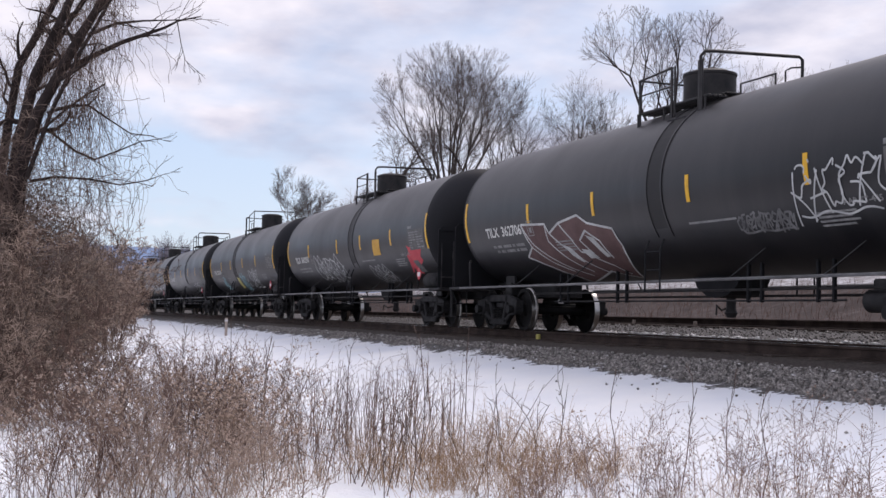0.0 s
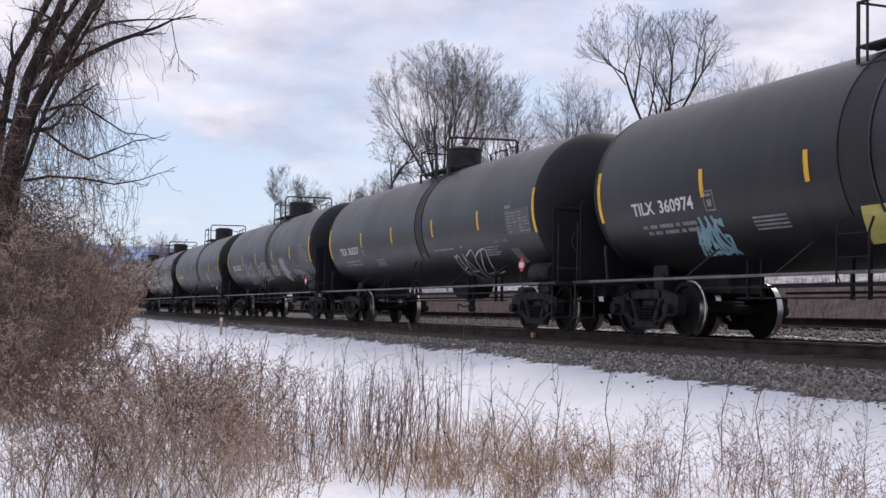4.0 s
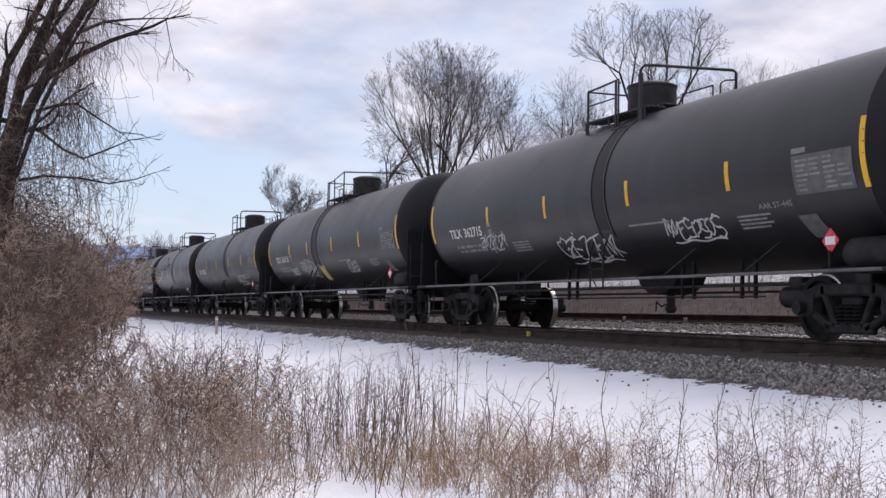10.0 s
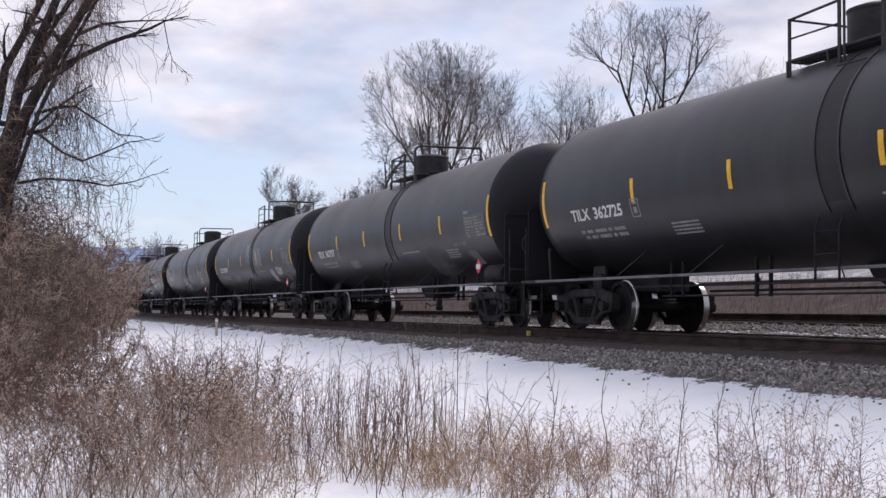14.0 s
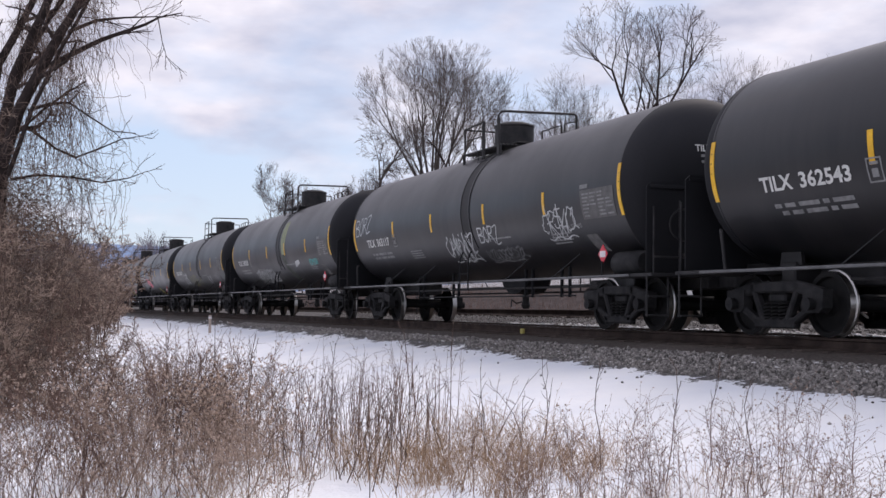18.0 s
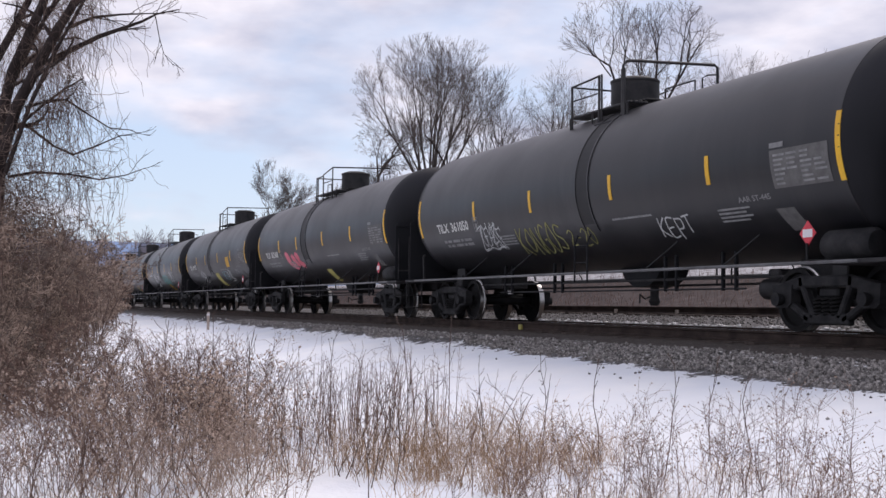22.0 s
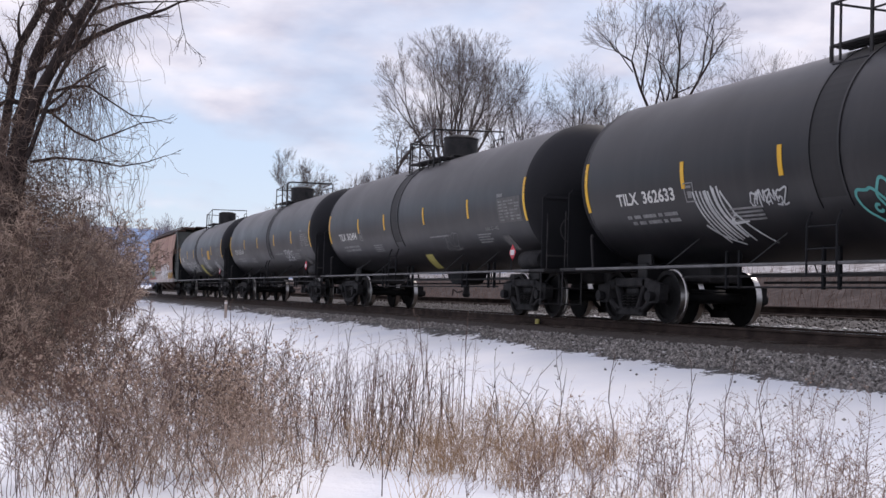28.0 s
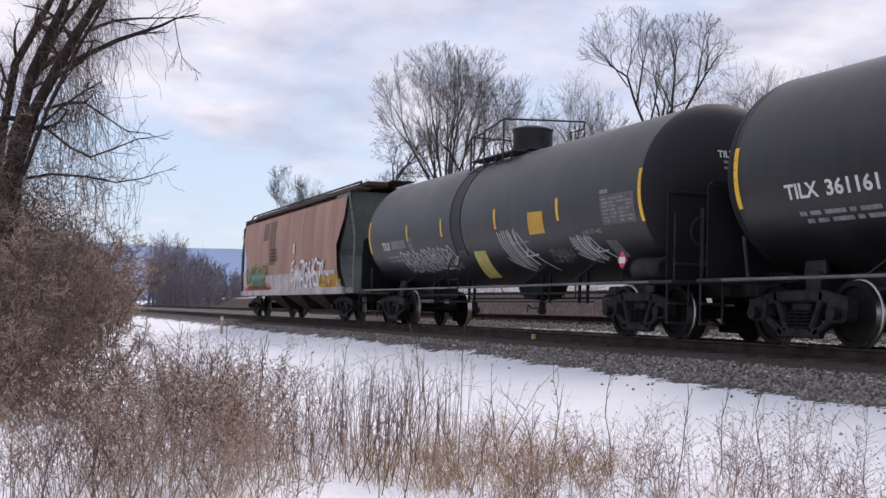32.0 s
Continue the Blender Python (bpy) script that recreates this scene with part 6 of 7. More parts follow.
def build_trees():
    rng = random.Random(6)
    rng.normal = rng.gauss
    limbs = one(7.6)
    for k in range(9):
        a, tilt = k * 2.4 + 0.4, 0.64 * math.sqrt((k + 0.4) / 9)
        limbs.append(((0, 0, 7.5 - 0.08 * k), (math.cos(a) * math.sin(tilt), math.sin(a) * math.sin(tilt), math.cos(tilt)), rng.uniform(5.0, 6.2), 0.13))
    fork_tree("tall_bare_tree", "tall bare tree with a broad rounded crown", stand(68.85, 105), 3, limbs, 3.5, (15.2, 6.4, 6.1), 0.29, 0.05, 0.03, 8, M["bark"], M["twig"], 0.0070, 0.28, 1, 0.74)
    fork_tree("slender_bare_tree", "slender bare tree with spreading side limbs", stand(71.0, 100), 8, one(9.0), 2.6, (12.6, 4.0, 3.2), 0.5, 0.10, 0.0, 7, M["bark"], M["twig"], 0.010, 0.18, 2)
    fork_tree("bushy_bare_tree", "bare many-stemmed tree with fine twigs", stand(71.6, 100), 9, several(rng, 4, 5.0, 0.10), 2.4, (7.6, 2.2, 3.2), 0.42, 0.10, 0.04, 7, M["bark"], M["twig"], 0.010, 0.10, 2)
    for yaw, d, h, half, s in ((76.0, 170, 18.4, 5.0, 5), (73.9, 175, 15.5, 4.0, 6), (75.0, 185, 14.0, 4.0, 7), (72.6, 150, 13.0, 3.6, 10)):
        fork_tree("small_bare_tree", "small bare tree standing far off", stand(yaw, d), s, one(h * 0.42), h * 0.21, (h * 0.66, half, h * 0.34), 0.36, 0.08, 0.03, 8, M["bark"], M["twig"], 0.011, 0.20, 2)
    for yaw, d, h, s in ((67.0, 98, 16.8, 11), (65.7, 92, 16.6, 12), (64.4, 96, 16.0, 13), (63.1, 92, 16.2, 14), (61.8, 96, 15.4, 17), (60.4, 98, 15.0, 20), (57.0, 84, 15.0, 15), (55.4, 80, 14.6, 16), (53.8, 84, 14.6, 18), (51.5, 80, 13.6, 19)):
        fork_tree("bushy_bare_tree", "bare many-stemmed tree with fine twigs", stand(yaw, d), s, several(rng, 3, h * 0.48, 0.14), h * 0.19, (h * 0.64, h * 0.25, h * 0.36), 0.36, 0.09, 0.03, 7, M["darkbark"], M["bark"], 0.0065, 0.12, 1)
    # two dark crooked trees standing together
    e = Vector((0.53, 0.848, 0.0))
    up = Vector((0, 0, 1))

    def limb(off, z, lean, length, r):
        return (tuple(e * off + up * z), tuple(e * lean + up), length, r * 0.7)

    fork_tree("crooked_bare_tree", "dark crooked bare tree leaning to a small crown", stand(60.5, 66), 27, [limb(1.5, -0.1, -0.04, 8.7, 0.19), limb(1.18, 8.3, -0.42, 3.3, 0.13), limb(0.55, 9.8, 0.10, 2.3, 0.09), limb(1.18, 8.3, 0.22, 2.4, 0.09), limb(0.1, 10.8, -0.7, 1.6, 0.06)], 1.35, (12.4, 2.5, 2.6), 0.40, 0.11, 0.04, 6, M["darkbark"], M["twig"], 0.0070, 0.17, 1, 0.82)
    fork_tree("crooked_bare_tree", "dark crooked bare tree with wide limbs", stand(57.8, 66), 31, [limb(-0.6, -0.1, -0.01, 9.0, 0.19), limb(-0.68, 8.7, 0.02, 2.8, 0.12), limb(-0.66, 8.2, 0.62, 3.4, 0.11), limb(0.5, 10.2, 0.25, 2.2, 0.07), limb(-0.66, 9.4, -0.55, 1.7, 0.07)], 1.4, (11.5, 2.8, 2.7), 0.42, 0.11, 0.04, 6, M["darkbark"], M["twig"], 0.0070, 0.16, 1, 0.82)


def build_leaning_tree():
    """The leaning tree over the brush, draped in dead vines."""
    rng = np.random.default_rng(41)
    x0 = -24.0
    P = lambda pts, d=0.0, k=0.0: [(x0 + d + k * i, y, z) for i, (y, z) in enumerate(pts)]
    lines = [
        (P([(-11.30, -1.4), (-11.30, 0.9), (-11.37, 2.4), (-11.17, 3.7), (-11.0, 4.6), (-10.75, 5.25), (-10.5, 5.9), (-10.2, 6.8), (-9.8, 7.8)]), 0.17, 0.085, 4.0),
        (P([(-11.25, -1.4), (-11.23, 1.7), (-11.18, 2.9), (-10.92, 3.9), (-10.55, 4.7), (-10.27, 5.3), (-10.05, 5.7), (-9.7, 6.4), (-9.2, 7.4)], 0.3, 0.05), 0.17, 0.08, 4.0),
        (P([(-11.6, -1.4), (-11.52, 2.8), (-11.42, 3.8), (-11.27, 4.9), (-10.9, 5.7), (-10.6, 6.4), (-10.4, 7.2)], -0.5, -0.06), 0.13, 0.07, 3.5),
        (P([(-10.43, 4.75), (-9.95, 5.04), (-9.49, 5.3), (-9.12, 5.45), (-8.75, 5.6), (-8.5, 5.74), (-8.1, 5.84)], 0.3, 0.12), 0.075, 0.014, 1.3),
        (P([(-10.07, 5.46), (-9.56, 5.76), (-9.03, 5.9), (-8.22, 6.04)], 0.2, -0.15), 0.05, 0.012, 1.3),
    ]
    lines += [
        (P([(-10.77, 3.88), (-10.37, 4.03), (-10.06, 4.05), (-9.69, 3.8), (-9.3, 3.55), (-8.88, 3.52)], 0.4, 0.1), 0.04, 0.008, 0.9),
        (P([(-10.66, 3.52), (-10.24, 3.23), (-9.87, 3.1), (-9.41, 3.32), (-8.99, 3.54), (-8.62, 3.62)], 0.3, -0.1), 0.035, 0.008, 0.9),
        (P([(-11.02, 2.6), (-10.57, 2.7), (-9.95, 2.68), (-9.43, 2.6), (-8.96, 2.7), (-8.63, 2.84)], 0.3, 0.1), 0.035, 0.008, 0.9),
        (P([(-10.27, 5.33), (-9.98, 5.9), (-9.58, 6.3), (-8.95, 6.6)], 0.3, 0.2), 0.06, 0.02, 1.6),
        (P([(-8.52, 5.70), (-8.44, 5.3), (-8.35, 5.0), (-8.02, 4.73)], 0.9, 0.0), 0.012, 0.005, 0.5),
        (P([(-11.3, 3.4), (-11.0, 4.4), (-10.6, 5.4), (-10.0, 6.6)], -0.4, -0.1), 0.09, 0.04, 2.5),
    ]
    lines += [
        (P([(-11.1, 2.6), (-10.7, 3.9), (-10.25, 5.0), (-9.85, 5.8), (-9.4, 6.9)], 0.7, 0.0), 0.055, 0.035, 2.4),
        (P([(-10.9, 3.5), (-10.45, 3.95), (-10.1, 4.25), (-9.75, 4.5)], 0.5, 0.0), 0.035, 0.018, 0.8),
    ]
    lines = [(pts, ra * 0.80, rb * 0.75, reach) for pts, ra, rb, reach in lines]
    stout = [q for q in lines if q[3] > 2]
    slim = [q for q in lines if q[3] <= 2]
    big = grow(rng, None, 0, [(8, 0.3, 0.34), (6, 0.15, 0.55), (4, 0.15, 0.55)], 0.8, 0, up=0.0, wander=0.22, lines=stout)
    fine = grow(rng, None, 0, [(6, 0.3, 0.75), (3, 0.3, 0.6)], 0.55, 0, up=0.1, wander=0.10, lines=slim)
    p0, p1, r0, r1, lv = [np.concatenate(q) for q in zip(big, fine)]
    ob = tagged(new("leaning_tree"), "dark leaning bare tree hung with dead vines", "tree")
    low = lv == 0
    v, f = sticks(p0[low], p1[low], r0[low], r1[low], 9)
    part("trunk", fast_mesh("trunk", v, f, M["darkbark"], True), M["darkbark"], ob, "dark leaning limbs")
    mid = lv > 0
    arm = lv == 1
    v, f = sticks(p0[arm], p1[arm], np.maximum(r0[arm], 0.006), np.maximum(r1[arm], 0.004), 4)
    tagged(part("branch_set", fast_mesh("branch_set", v, f, M["darkbark"]), M["darkbark"], ob, "dark side branches"), kind="stuff")
    mid = lv > 1
    v, f = sticks(p0[mid], p1[mid], np.maximum(r0[mid], 0.004), np.maximum(r1[mid], 0.003), 3)
    tagged(part("crown", fast_mesh("crown", v, f, M["vine"]), M["vine"], ob, "bare twigs"), kind="stuff")
    # vines hanging from the limbs
    A, B, RA = [], [], []
    base = np.concatenate([p0[low], p0[lv == 1][::3]])
    base = base[base[:, 2] > 2.2]
    for k in range(1700):
        q = base[rng.integers(len(base))].copy()
        q += rng.normal(0, 0.12, 3)
        if q[1] > -9.85 + 1.0 * rng.uniform() ** 2:
            continue
        ln = rng.uniform(0.5, 1.3) if k % 3 else rng.uniform(1.0, 2.2)
        d = np.array([rng.normal(0, 0.5), rng.normal(0.25, 0.5), -0.25])
        n = 14
        r = rng.uniform(0.002, 0.0055)
        sag = 0.24 if k % 3 else 0.55
        for i in range(n):
            d = d * 0.74 + rng.normal(0, 0.36 if k % 3 else 0.27, 3) + np.array([0, 0.02, -sag])
            d /= np.linalg.norm(d)
            e = q + d * ln / n
            A.append(q); B.append(e); RA.append(r)
            q = e
    # the thicket that climbs round the trunks
    for k in range(3400):
        w, h = rng.beta(1.0, 1.9), rng.beta(1.05, 2.0)
        q = np.array([x0 + rng.normal(0, 0.9), -11.8 + 2.9 * w * (1 - 0.45 * h), -0.9 + 5.0 * h])
        d = rng.normal(0, 1, 3)
        ln, r = rng.uniform(0.5, 1.6), rng.uniform(0.0025, 0.006)
        for i in range(9):
            d = d * 0.75 + rng.normal(0, 0.4, 3) + np.array([0, 0, -0.05])
            d /= np.linalg.norm(d)
            e = q + d * ln / 9
            A.append(q); B.append(e); RA.append(r)
            q = e
    v, f = sticks(np.array(A), np.array(B), np.array(RA), np.array(RA) * 0.9, 3)
    tagged(part("vine_tangle", fast_mesh("vine_tangle", v, f, M["vine"]), M["vine"], ob, "tangle of dead hanging vines"), kind="stuff")


def build_brush():
    """Shrubs and vines along the verge."""
    rng = np.random.default_rng(77)
    spots = [(91.2, 19, 3.2), (89.4, 20, 3.4), (90.6, 20, 3.9), (88.5, 21, 3.9), (87.5, 23, 3.4), (89.2, 26, 4.2), (87.4, 28, 4.0), (87.0, 30, 3.6), (87.8, 33, 4.6), (86.2, 36, 4.3), (85.9, 38, 3.8), (86.4, 42, 5.0), (84.9, 46, 4.8), (84.9, 50, 4.2), (84.6, 55, 5.8), (84.3, 60, 5.0), (83.9, 72, 5.0), (84.0, 78, 6.6), (87.4, 19, 1.7), (87.3, 23, 1.8), (89.2, 17.5, 1.6), (83.8, 64, 4.6), (87.2, 17.8, 1.5), (85.4, 19.0, 1.5)]
    mats = (M["brush"], M["brush"], M["weed"], M["greybrush"], M["brush"])
    for k, (yaw, d, h) in enumerate(spots):
        bx, by, bz = stand(yaw, d)
        tall = k % 3 == 1
        n = 9 if tall else 15
        lines = []
        for a in rng.uniform(0, 2 * np.pi, n):
            px, py = rng.normal(0, 0.5, 2)
            lean = rng.uniform(0.05, 0.3) if tall else rng.uniform(0.2, 0.95)
            hh = h * (rng.uniform(0.6, 1.3) if tall else rng.uniform(0.3, 1.05))
            pts = []
            for i in range(7):
                w = i / 6
                pts.append((px + math.cos(a) * lean * hh * 0.6 * w ** 1.6 + rng.normal(0, 0.06), py + math.sin(a) * lean * hh * 0.6 * w ** 1.6 + rng.normal(0, 0.06), hh * (w - 0.3 * lean * w * w)))
            lines.append((pts, rng.uniform(0.010, 0.022) * h / 3, 0.004, hh * rng.uniform(0.3, 0.55)))
        p0, p1, r0, r1, lv = grow(rng, None, 0, [(9, 0.12, 0.6), (6, 0.12, 0.5), (3, 0.2, 0.6)], 0.95, 0, up=0.12 if tall else 0.02, wander=0.3, lines=lines)
        m = 0.0014 + d * 0.00015
        label = "tall thin leafless sapling stems above the brush" if tall else "dense brown leafless shrub tangled with vines"
        ob = tagged(new("sapling_clump" if tall else "shrub"), label, "shrub", "shrubs along the verge")
        ob.location = (bx, by, bz)
        low = lv <= 1
        v, f = sticks(p0[low], p1[low], np.maximum(r0[low], m * 1.1), np.maximum(r1[low], m), 3)
        tagged(part("stem_tangle", fast_mesh("stem_tangle", v, f, M["vine"]), M["vine"], ob), kind="stuff")
        mat = mats[k % 5]
        v, f = sticks(p0[~low], p1[~low], np.maximum(r0[~low], m), np.maximum(r1[~low], m * 0.8), 3)
        tagged(part("twig_tangle", fast_mesh("twig_tangle", v, f, mat), mat, ob), kind="stuff")


def octas(c, r, rng):
    """Small rough eight-sided grains."""
    n = len(c)
    base = np.array([(1, 0, 0), (-1, 0, 0), (0, 1, 0), (0, -1, 0), (0, 0, 1), (0, 0, -1)], float)
    v = base[None] * rng.uniform(0.55, 1.25, (n, 6, 1)) * np.asarray(r)[:, None, None]
    q = rng.normal(0, 1, (n, 4)); q /= np.linalg.norm(q, axis=1)[:, None]
    w, x, y, z = q.T
    R = np.stack([np.stack([1 - 2 * (y * y + z * z), 2 * (x * y - z * w), 2 * (x * z + y * w)], 1), np.stack([2 * (x * y + z * w), 1 - 2 * (x * x + z * z), 2 * (y * z - x * w)], 1), np.stack([2 * (x * z - y * w), 2 * (y * z + x * w), 1 - 2 * (x * x + y * y)], 1)], 1)
    v = np.einsum("nij,nkj->nki", R, v) + c[:, None]
    f = np.array([(0, 2, 4), (2, 1, 4), (1, 3, 4), (3, 0, 4), (2, 0, 5), (1, 2, 5), (3, 1, 5), (0, 3, 5)])
    f = (f[None] + (np.arange(n) * 6)[:, None, None]).reshape(-1, 3)
    return v.reshape(-1, 3), f


BARE = [(88.6, 14.6, 1.7, 0.12), (86.0, 13.4, 0.9, 0.2), (89.5, 11.9, 0.9, 0.2), (84.6, 16.0, 0.9, 0.2), (75.4, 10.9, 0.55, 0.08), (76.6, 11.4, 0.35, 0.25)]


def scatter(rng, n, yaw, dist, clump=0.0, centres=0):
    """Spots in a fan seen from the viewpoint, evenly over the ground, gathered in clumps where asked."""
    if centres:
        cx = np.array([ray_place(rng.uniform(*yaw), math.sqrt(rng.uniform(dist[0] ** 2, dist[1] ** 2))) for _ in range(centres)])
        xy = cx[rng.integers(centres, size=n)] + rng.normal(0, clump, (n, 2))
    else:
        xy = np.array([ray_place(rng.uniform(*yaw), math.sqrt(rng.uniform(dist[0] ** 2, dist[1] ** 2))) for _ in range(n)])
    z = np.array([ground_z(x, y) for x, y in xy])
    lat = np.array([lateral(x, y) for x, y in xy])
    ok = lat < np.interp(xy[:, 0], [-22, -12, -7], [-6.6, -6.2, -5.7])
    for yaw_c, d_c, rad, chance in BARE:
        cx, cy = ray_place(yaw_c, d_c)
        ok &= (np.hypot(xy[:, 0] - cx, xy[:, 1] - cy) > rad) | (rng.uniform(0, 1, len(xy)) < chance)
    return np.column_stack([xy, z])[ok]


def stalks(rng, roots, h, lean, segs=3, r=0.003, droop=0.0):
    n = len(roots)
    hh = h[0] + (h[1] - h[0]) * rng.beta(2, 2, n)
    d = np.column_stack([rng.normal(0, lean, (n, 2)), np.ones(n)])
    pts = [roots]
    for i in range(segs):
        d = d + np.column_stack([rng.normal(0, lean * 0.5, (n, 2)), -np.full(n, droop * (i + 1) / segs)])
        d /= np.linalg.norm(d, axis=1)[:, None]
        pts.append(pts[-1] + d * (hh / segs)[:, None])
    return np.stack(pts, 1), hh


def field(name, label, rng, roots, h, lean, mat, r=0.003, segs=3, droop=0.0, twigs=0, twig_len=0.12, head=0, head_r=0.01, head_mat=None, top=0.5):
    """A stand of dead stems, with side twigs and seed heads where asked: one object of stuff."""
    pts, hh = stalks(rng, roots, h, lean, segs, r, droop)
    n = len(roots)
    a, b, ra, rb = [], [], [], []
    for i in range(segs):
        a.append(pts[:, i]); b.append(pts[:, i + 1])
        ra.append(np.full(n, r * (1 - 0.6 * i / segs))); rb.append(np.full(n, r * (1 - 0.6 * (i + 1) / segs)))
    tips = pts[:, -1]
    if twigs:
        own = np.repeat(np.arange(n), twigs)
        at = (top + (1 - top) * rng.uniform(0, 1, n * twigs)) * segs * 0.999
        i0 = at.astype(int); w = (at - i0)[:, None]
        q = pts[own, i0] * (1 - w) + pts[own, i0 + 1] * w
        d = np.column_stack([rng.normal(0, 1, (n * twigs, 2)), rng.uniform(0.5, 1.6, n * twigs)])
        d /= np.linalg.norm(d, axis=1)[:, None]
        ln = twig_len * rng.uniform(0.4, 1.2, n * twigs) * (hh[own] / h[1])
        e = q + d * ln[:, None] * 0.6
        d2 = d + rng.normal(0, 0.3, d.shape); d2 /= np.linalg.norm(d2, axis=1)[:, None]
        e2 = e + d2 * ln[:, None] * 0.5
        a += [q, e]; b += [e, e2]
        ra += [np.full(len(q), r * 0.5), np.full(len(q), r * 0.42)]; rb += [np.full(len(q), r * 0.42), np.full(len(q), r * 0.3)]
        tips = np.concatenate([tips, e2])
    v, f = sticks(np.concatenate(a), np.concatenate(b), np.concatenate(ra), np.concatenate(rb), 3)
    ob = tagged(new(name, fast_mesh(name, v, f, mat)), label, "dry weeds", kind="stuff")
    if head:
        own = rng.integers(len(tips), size=int(len(tips) * head))
        c = tips[own] + rng.normal(0, head_r * 1.6, (len(own), 3))
        v, f = octas(c, head_r * rng.uniform(0.5, 1.2, len(own)), rng)
        tagged(new(name + "_seed_heads", fast_mesh(name + "_seed_heads", v, f, head_mat)), "pale dry seed heads on the weeds", "seed heads", kind="stuff")
    return ob


def build_weeds():
    rng = np.random.default_rng(5)
    # tall brown weeds with fluffy heads
    field("brown_weeds", "tall dead brown weeds with fluffy seed heads", rng, scatter(rng, 210, (77.0, 88.0), (9.6, 17), 0.28, 46), (0.5, 1.3), 0.26, M["weed"], 0.0040, segs=5, twigs=16, twig_len=0.34, head=1.0, head_r=0.013, head_mat=M["fluff"], top=0.35)
    field("brown_weeds", "dead brown weeds in the snow before the brush", rng, scatter(rng, 120, (76.0, 87.0), (8.6, 12), 0.22, 30), (0.35, 1.3), 0.3, M["brush"], 0.003, segs=5, droop=0.15, twigs=16, twig_len=0.30, head=0.9, head_r=0.012, head_mat=M["fluff"], top=0.3)
    field("brown_weeds", "dead brown weeds in the snow before the brush", rng, scatter(rng, 60, (84.0, 90.0), (9.2, 11.5), 0.4, 20), (0.4, 1.1), 0.26, M["weed"], 0.0032, segs=5, twigs=16, twig_len=0.30, head=0.6, head_r=0.009, head_mat=M["fluff"], top=0.3)
    field("weed_thicket", "thicket of thin dead weed stems", rng, scatter(rng, 150, (77.5, 88.5), (9.6, 20), 0.35, 36), (0.35, 1.1), 0.3, M["brush"], 0.0028, segs=5, droop=0.15, twigs=9, twig_len=0.24, top=0.25)
    field("brown_weeds", "dense stand of tall dark dead weeds below the brush", rng, scatter(rng, 105, (79.6, 85.5), (13.0, 18.0), 0.3, 26), (0.8, 1.5), 0.2, M["weed"], 0.0048, segs=5, twigs=16, twig_len=0.30, head=0.5, head_r=0.010, head_mat=M["fluff"], top=0.4)
    field("dark_stems", "dark stiff dead stems in the weeds", rng, scatter(rng, 110, (74.0, 90.0), (9.8, 15.0), 0.6, 50), (0.6, 1.35), 0.26, M["vine"], 0.0055, segs=6, twigs=6, twig_len=0.22, top=0.35)
    field("fluffy_weeds", "bushy tan weeds with soft fluffy seed heads", rng, scatter(rng, 30, (77.2, 79.2), (11.2, 12.4), 0.2, 5), (0.7, 1.15), 0.24, M["weed"], 0.0036, segs=5, twigs=26, twig_len=0.30, head=2.6, head_r=0.012, head_mat=M["tanfluff"], top=0.35)
    field("fluffy_weeds", "bushy tan weeds with soft fluffy seed heads", rng, scatter(rng, 30, (80.0, 88.5), (11.5, 14.5), 0.16, 7), (0.7, 1.2), 0.24, M["weed"], 0.0036, segs=5, twigs=22, twig_len=0.28, head=2.2, head_r=0.011, head_mat=M["tanfluff"], top=0.4)
    field("dry_grass", "dense tan dry grass standing in the snow", rng, scatter(rng, 420, (63.0, 72.6), (10.5, 12.8), 0.18, 34), (0.25, 0.78), 0.30, M["straw"], 0.0026, segs=5, droop=0.3)
    field("dark_stems", "dark leaning dead stems among the dry grass", rng, scatter(rng, 34, (60.0, 74.0), (10.2, 13.0), 0.25, 12), (0.6, 1.05), 0.24, M["vine"], 0.0058, segs=6, twigs=4, twig_len=0.2, top=0.5)
    field("arching_canes", "thin arching dead canes", rng, scatter(rng, 260, (74.0, 90.5), (9.8, 17), 0.5, 40), (0.7, 1.6), 0.3, M["vine"], 0.0030, segs=7, droop=0.35, twigs=5, twig_len=0.2, top=0.2)
    # upright thin stems in the middle ground
    field("thin_stems", "stand of thin upright dead stems", rng, scatter(rng, 300, (66.0, 78.5), (11.6, 16.0), 0.40, 26), (0.35, 1.1), 0.10, M["weed"], 0.0040, segs=4, twigs=3, twig_len=0.16, top=0.5)
    field("dry_grass", "tan dry grass standing in the snow", rng, scatter(rng, 650, (64.0, 78.0), (10.2, 14.0), 0.13, 30), (0.15, 0.75), 0.3, M["straw"], 0.0022, segs=5, droop=0.35)
    field("dry_grass", "tan dry grass tussocks standing in the snow", rng, scatter(rng, 640, (60.5, 70.0), (9.4, 11.6), 0.11, 16), (0.2, 0.66), 0.32, M["straw"], 0.0022, segs=5, droop=0.35)
    field("dry_grass", "tan dry grass among the weeds", rng, scatter(rng, 700, (73, 88), (8.6, 14), 0.2, 26), (0.15, 0.55), 0.25, M["straw"], 0.0022, segs=4, droop=0.3)
    # pale reddish forbs
    field("reddish_forbs", "sparse reddish-brown forbs with small seed heads", rng, scatter(rng, 150, (47.5, 66.0), (6.8, 10.4), 0.3, 36), (0.3, 0.85), 0.14, M["weed"], 0.0028, segs=4, twigs=16, twig_len=0.26, head=1.2, head_r=0.007, head_mat=M["fluff"], top=0.3)
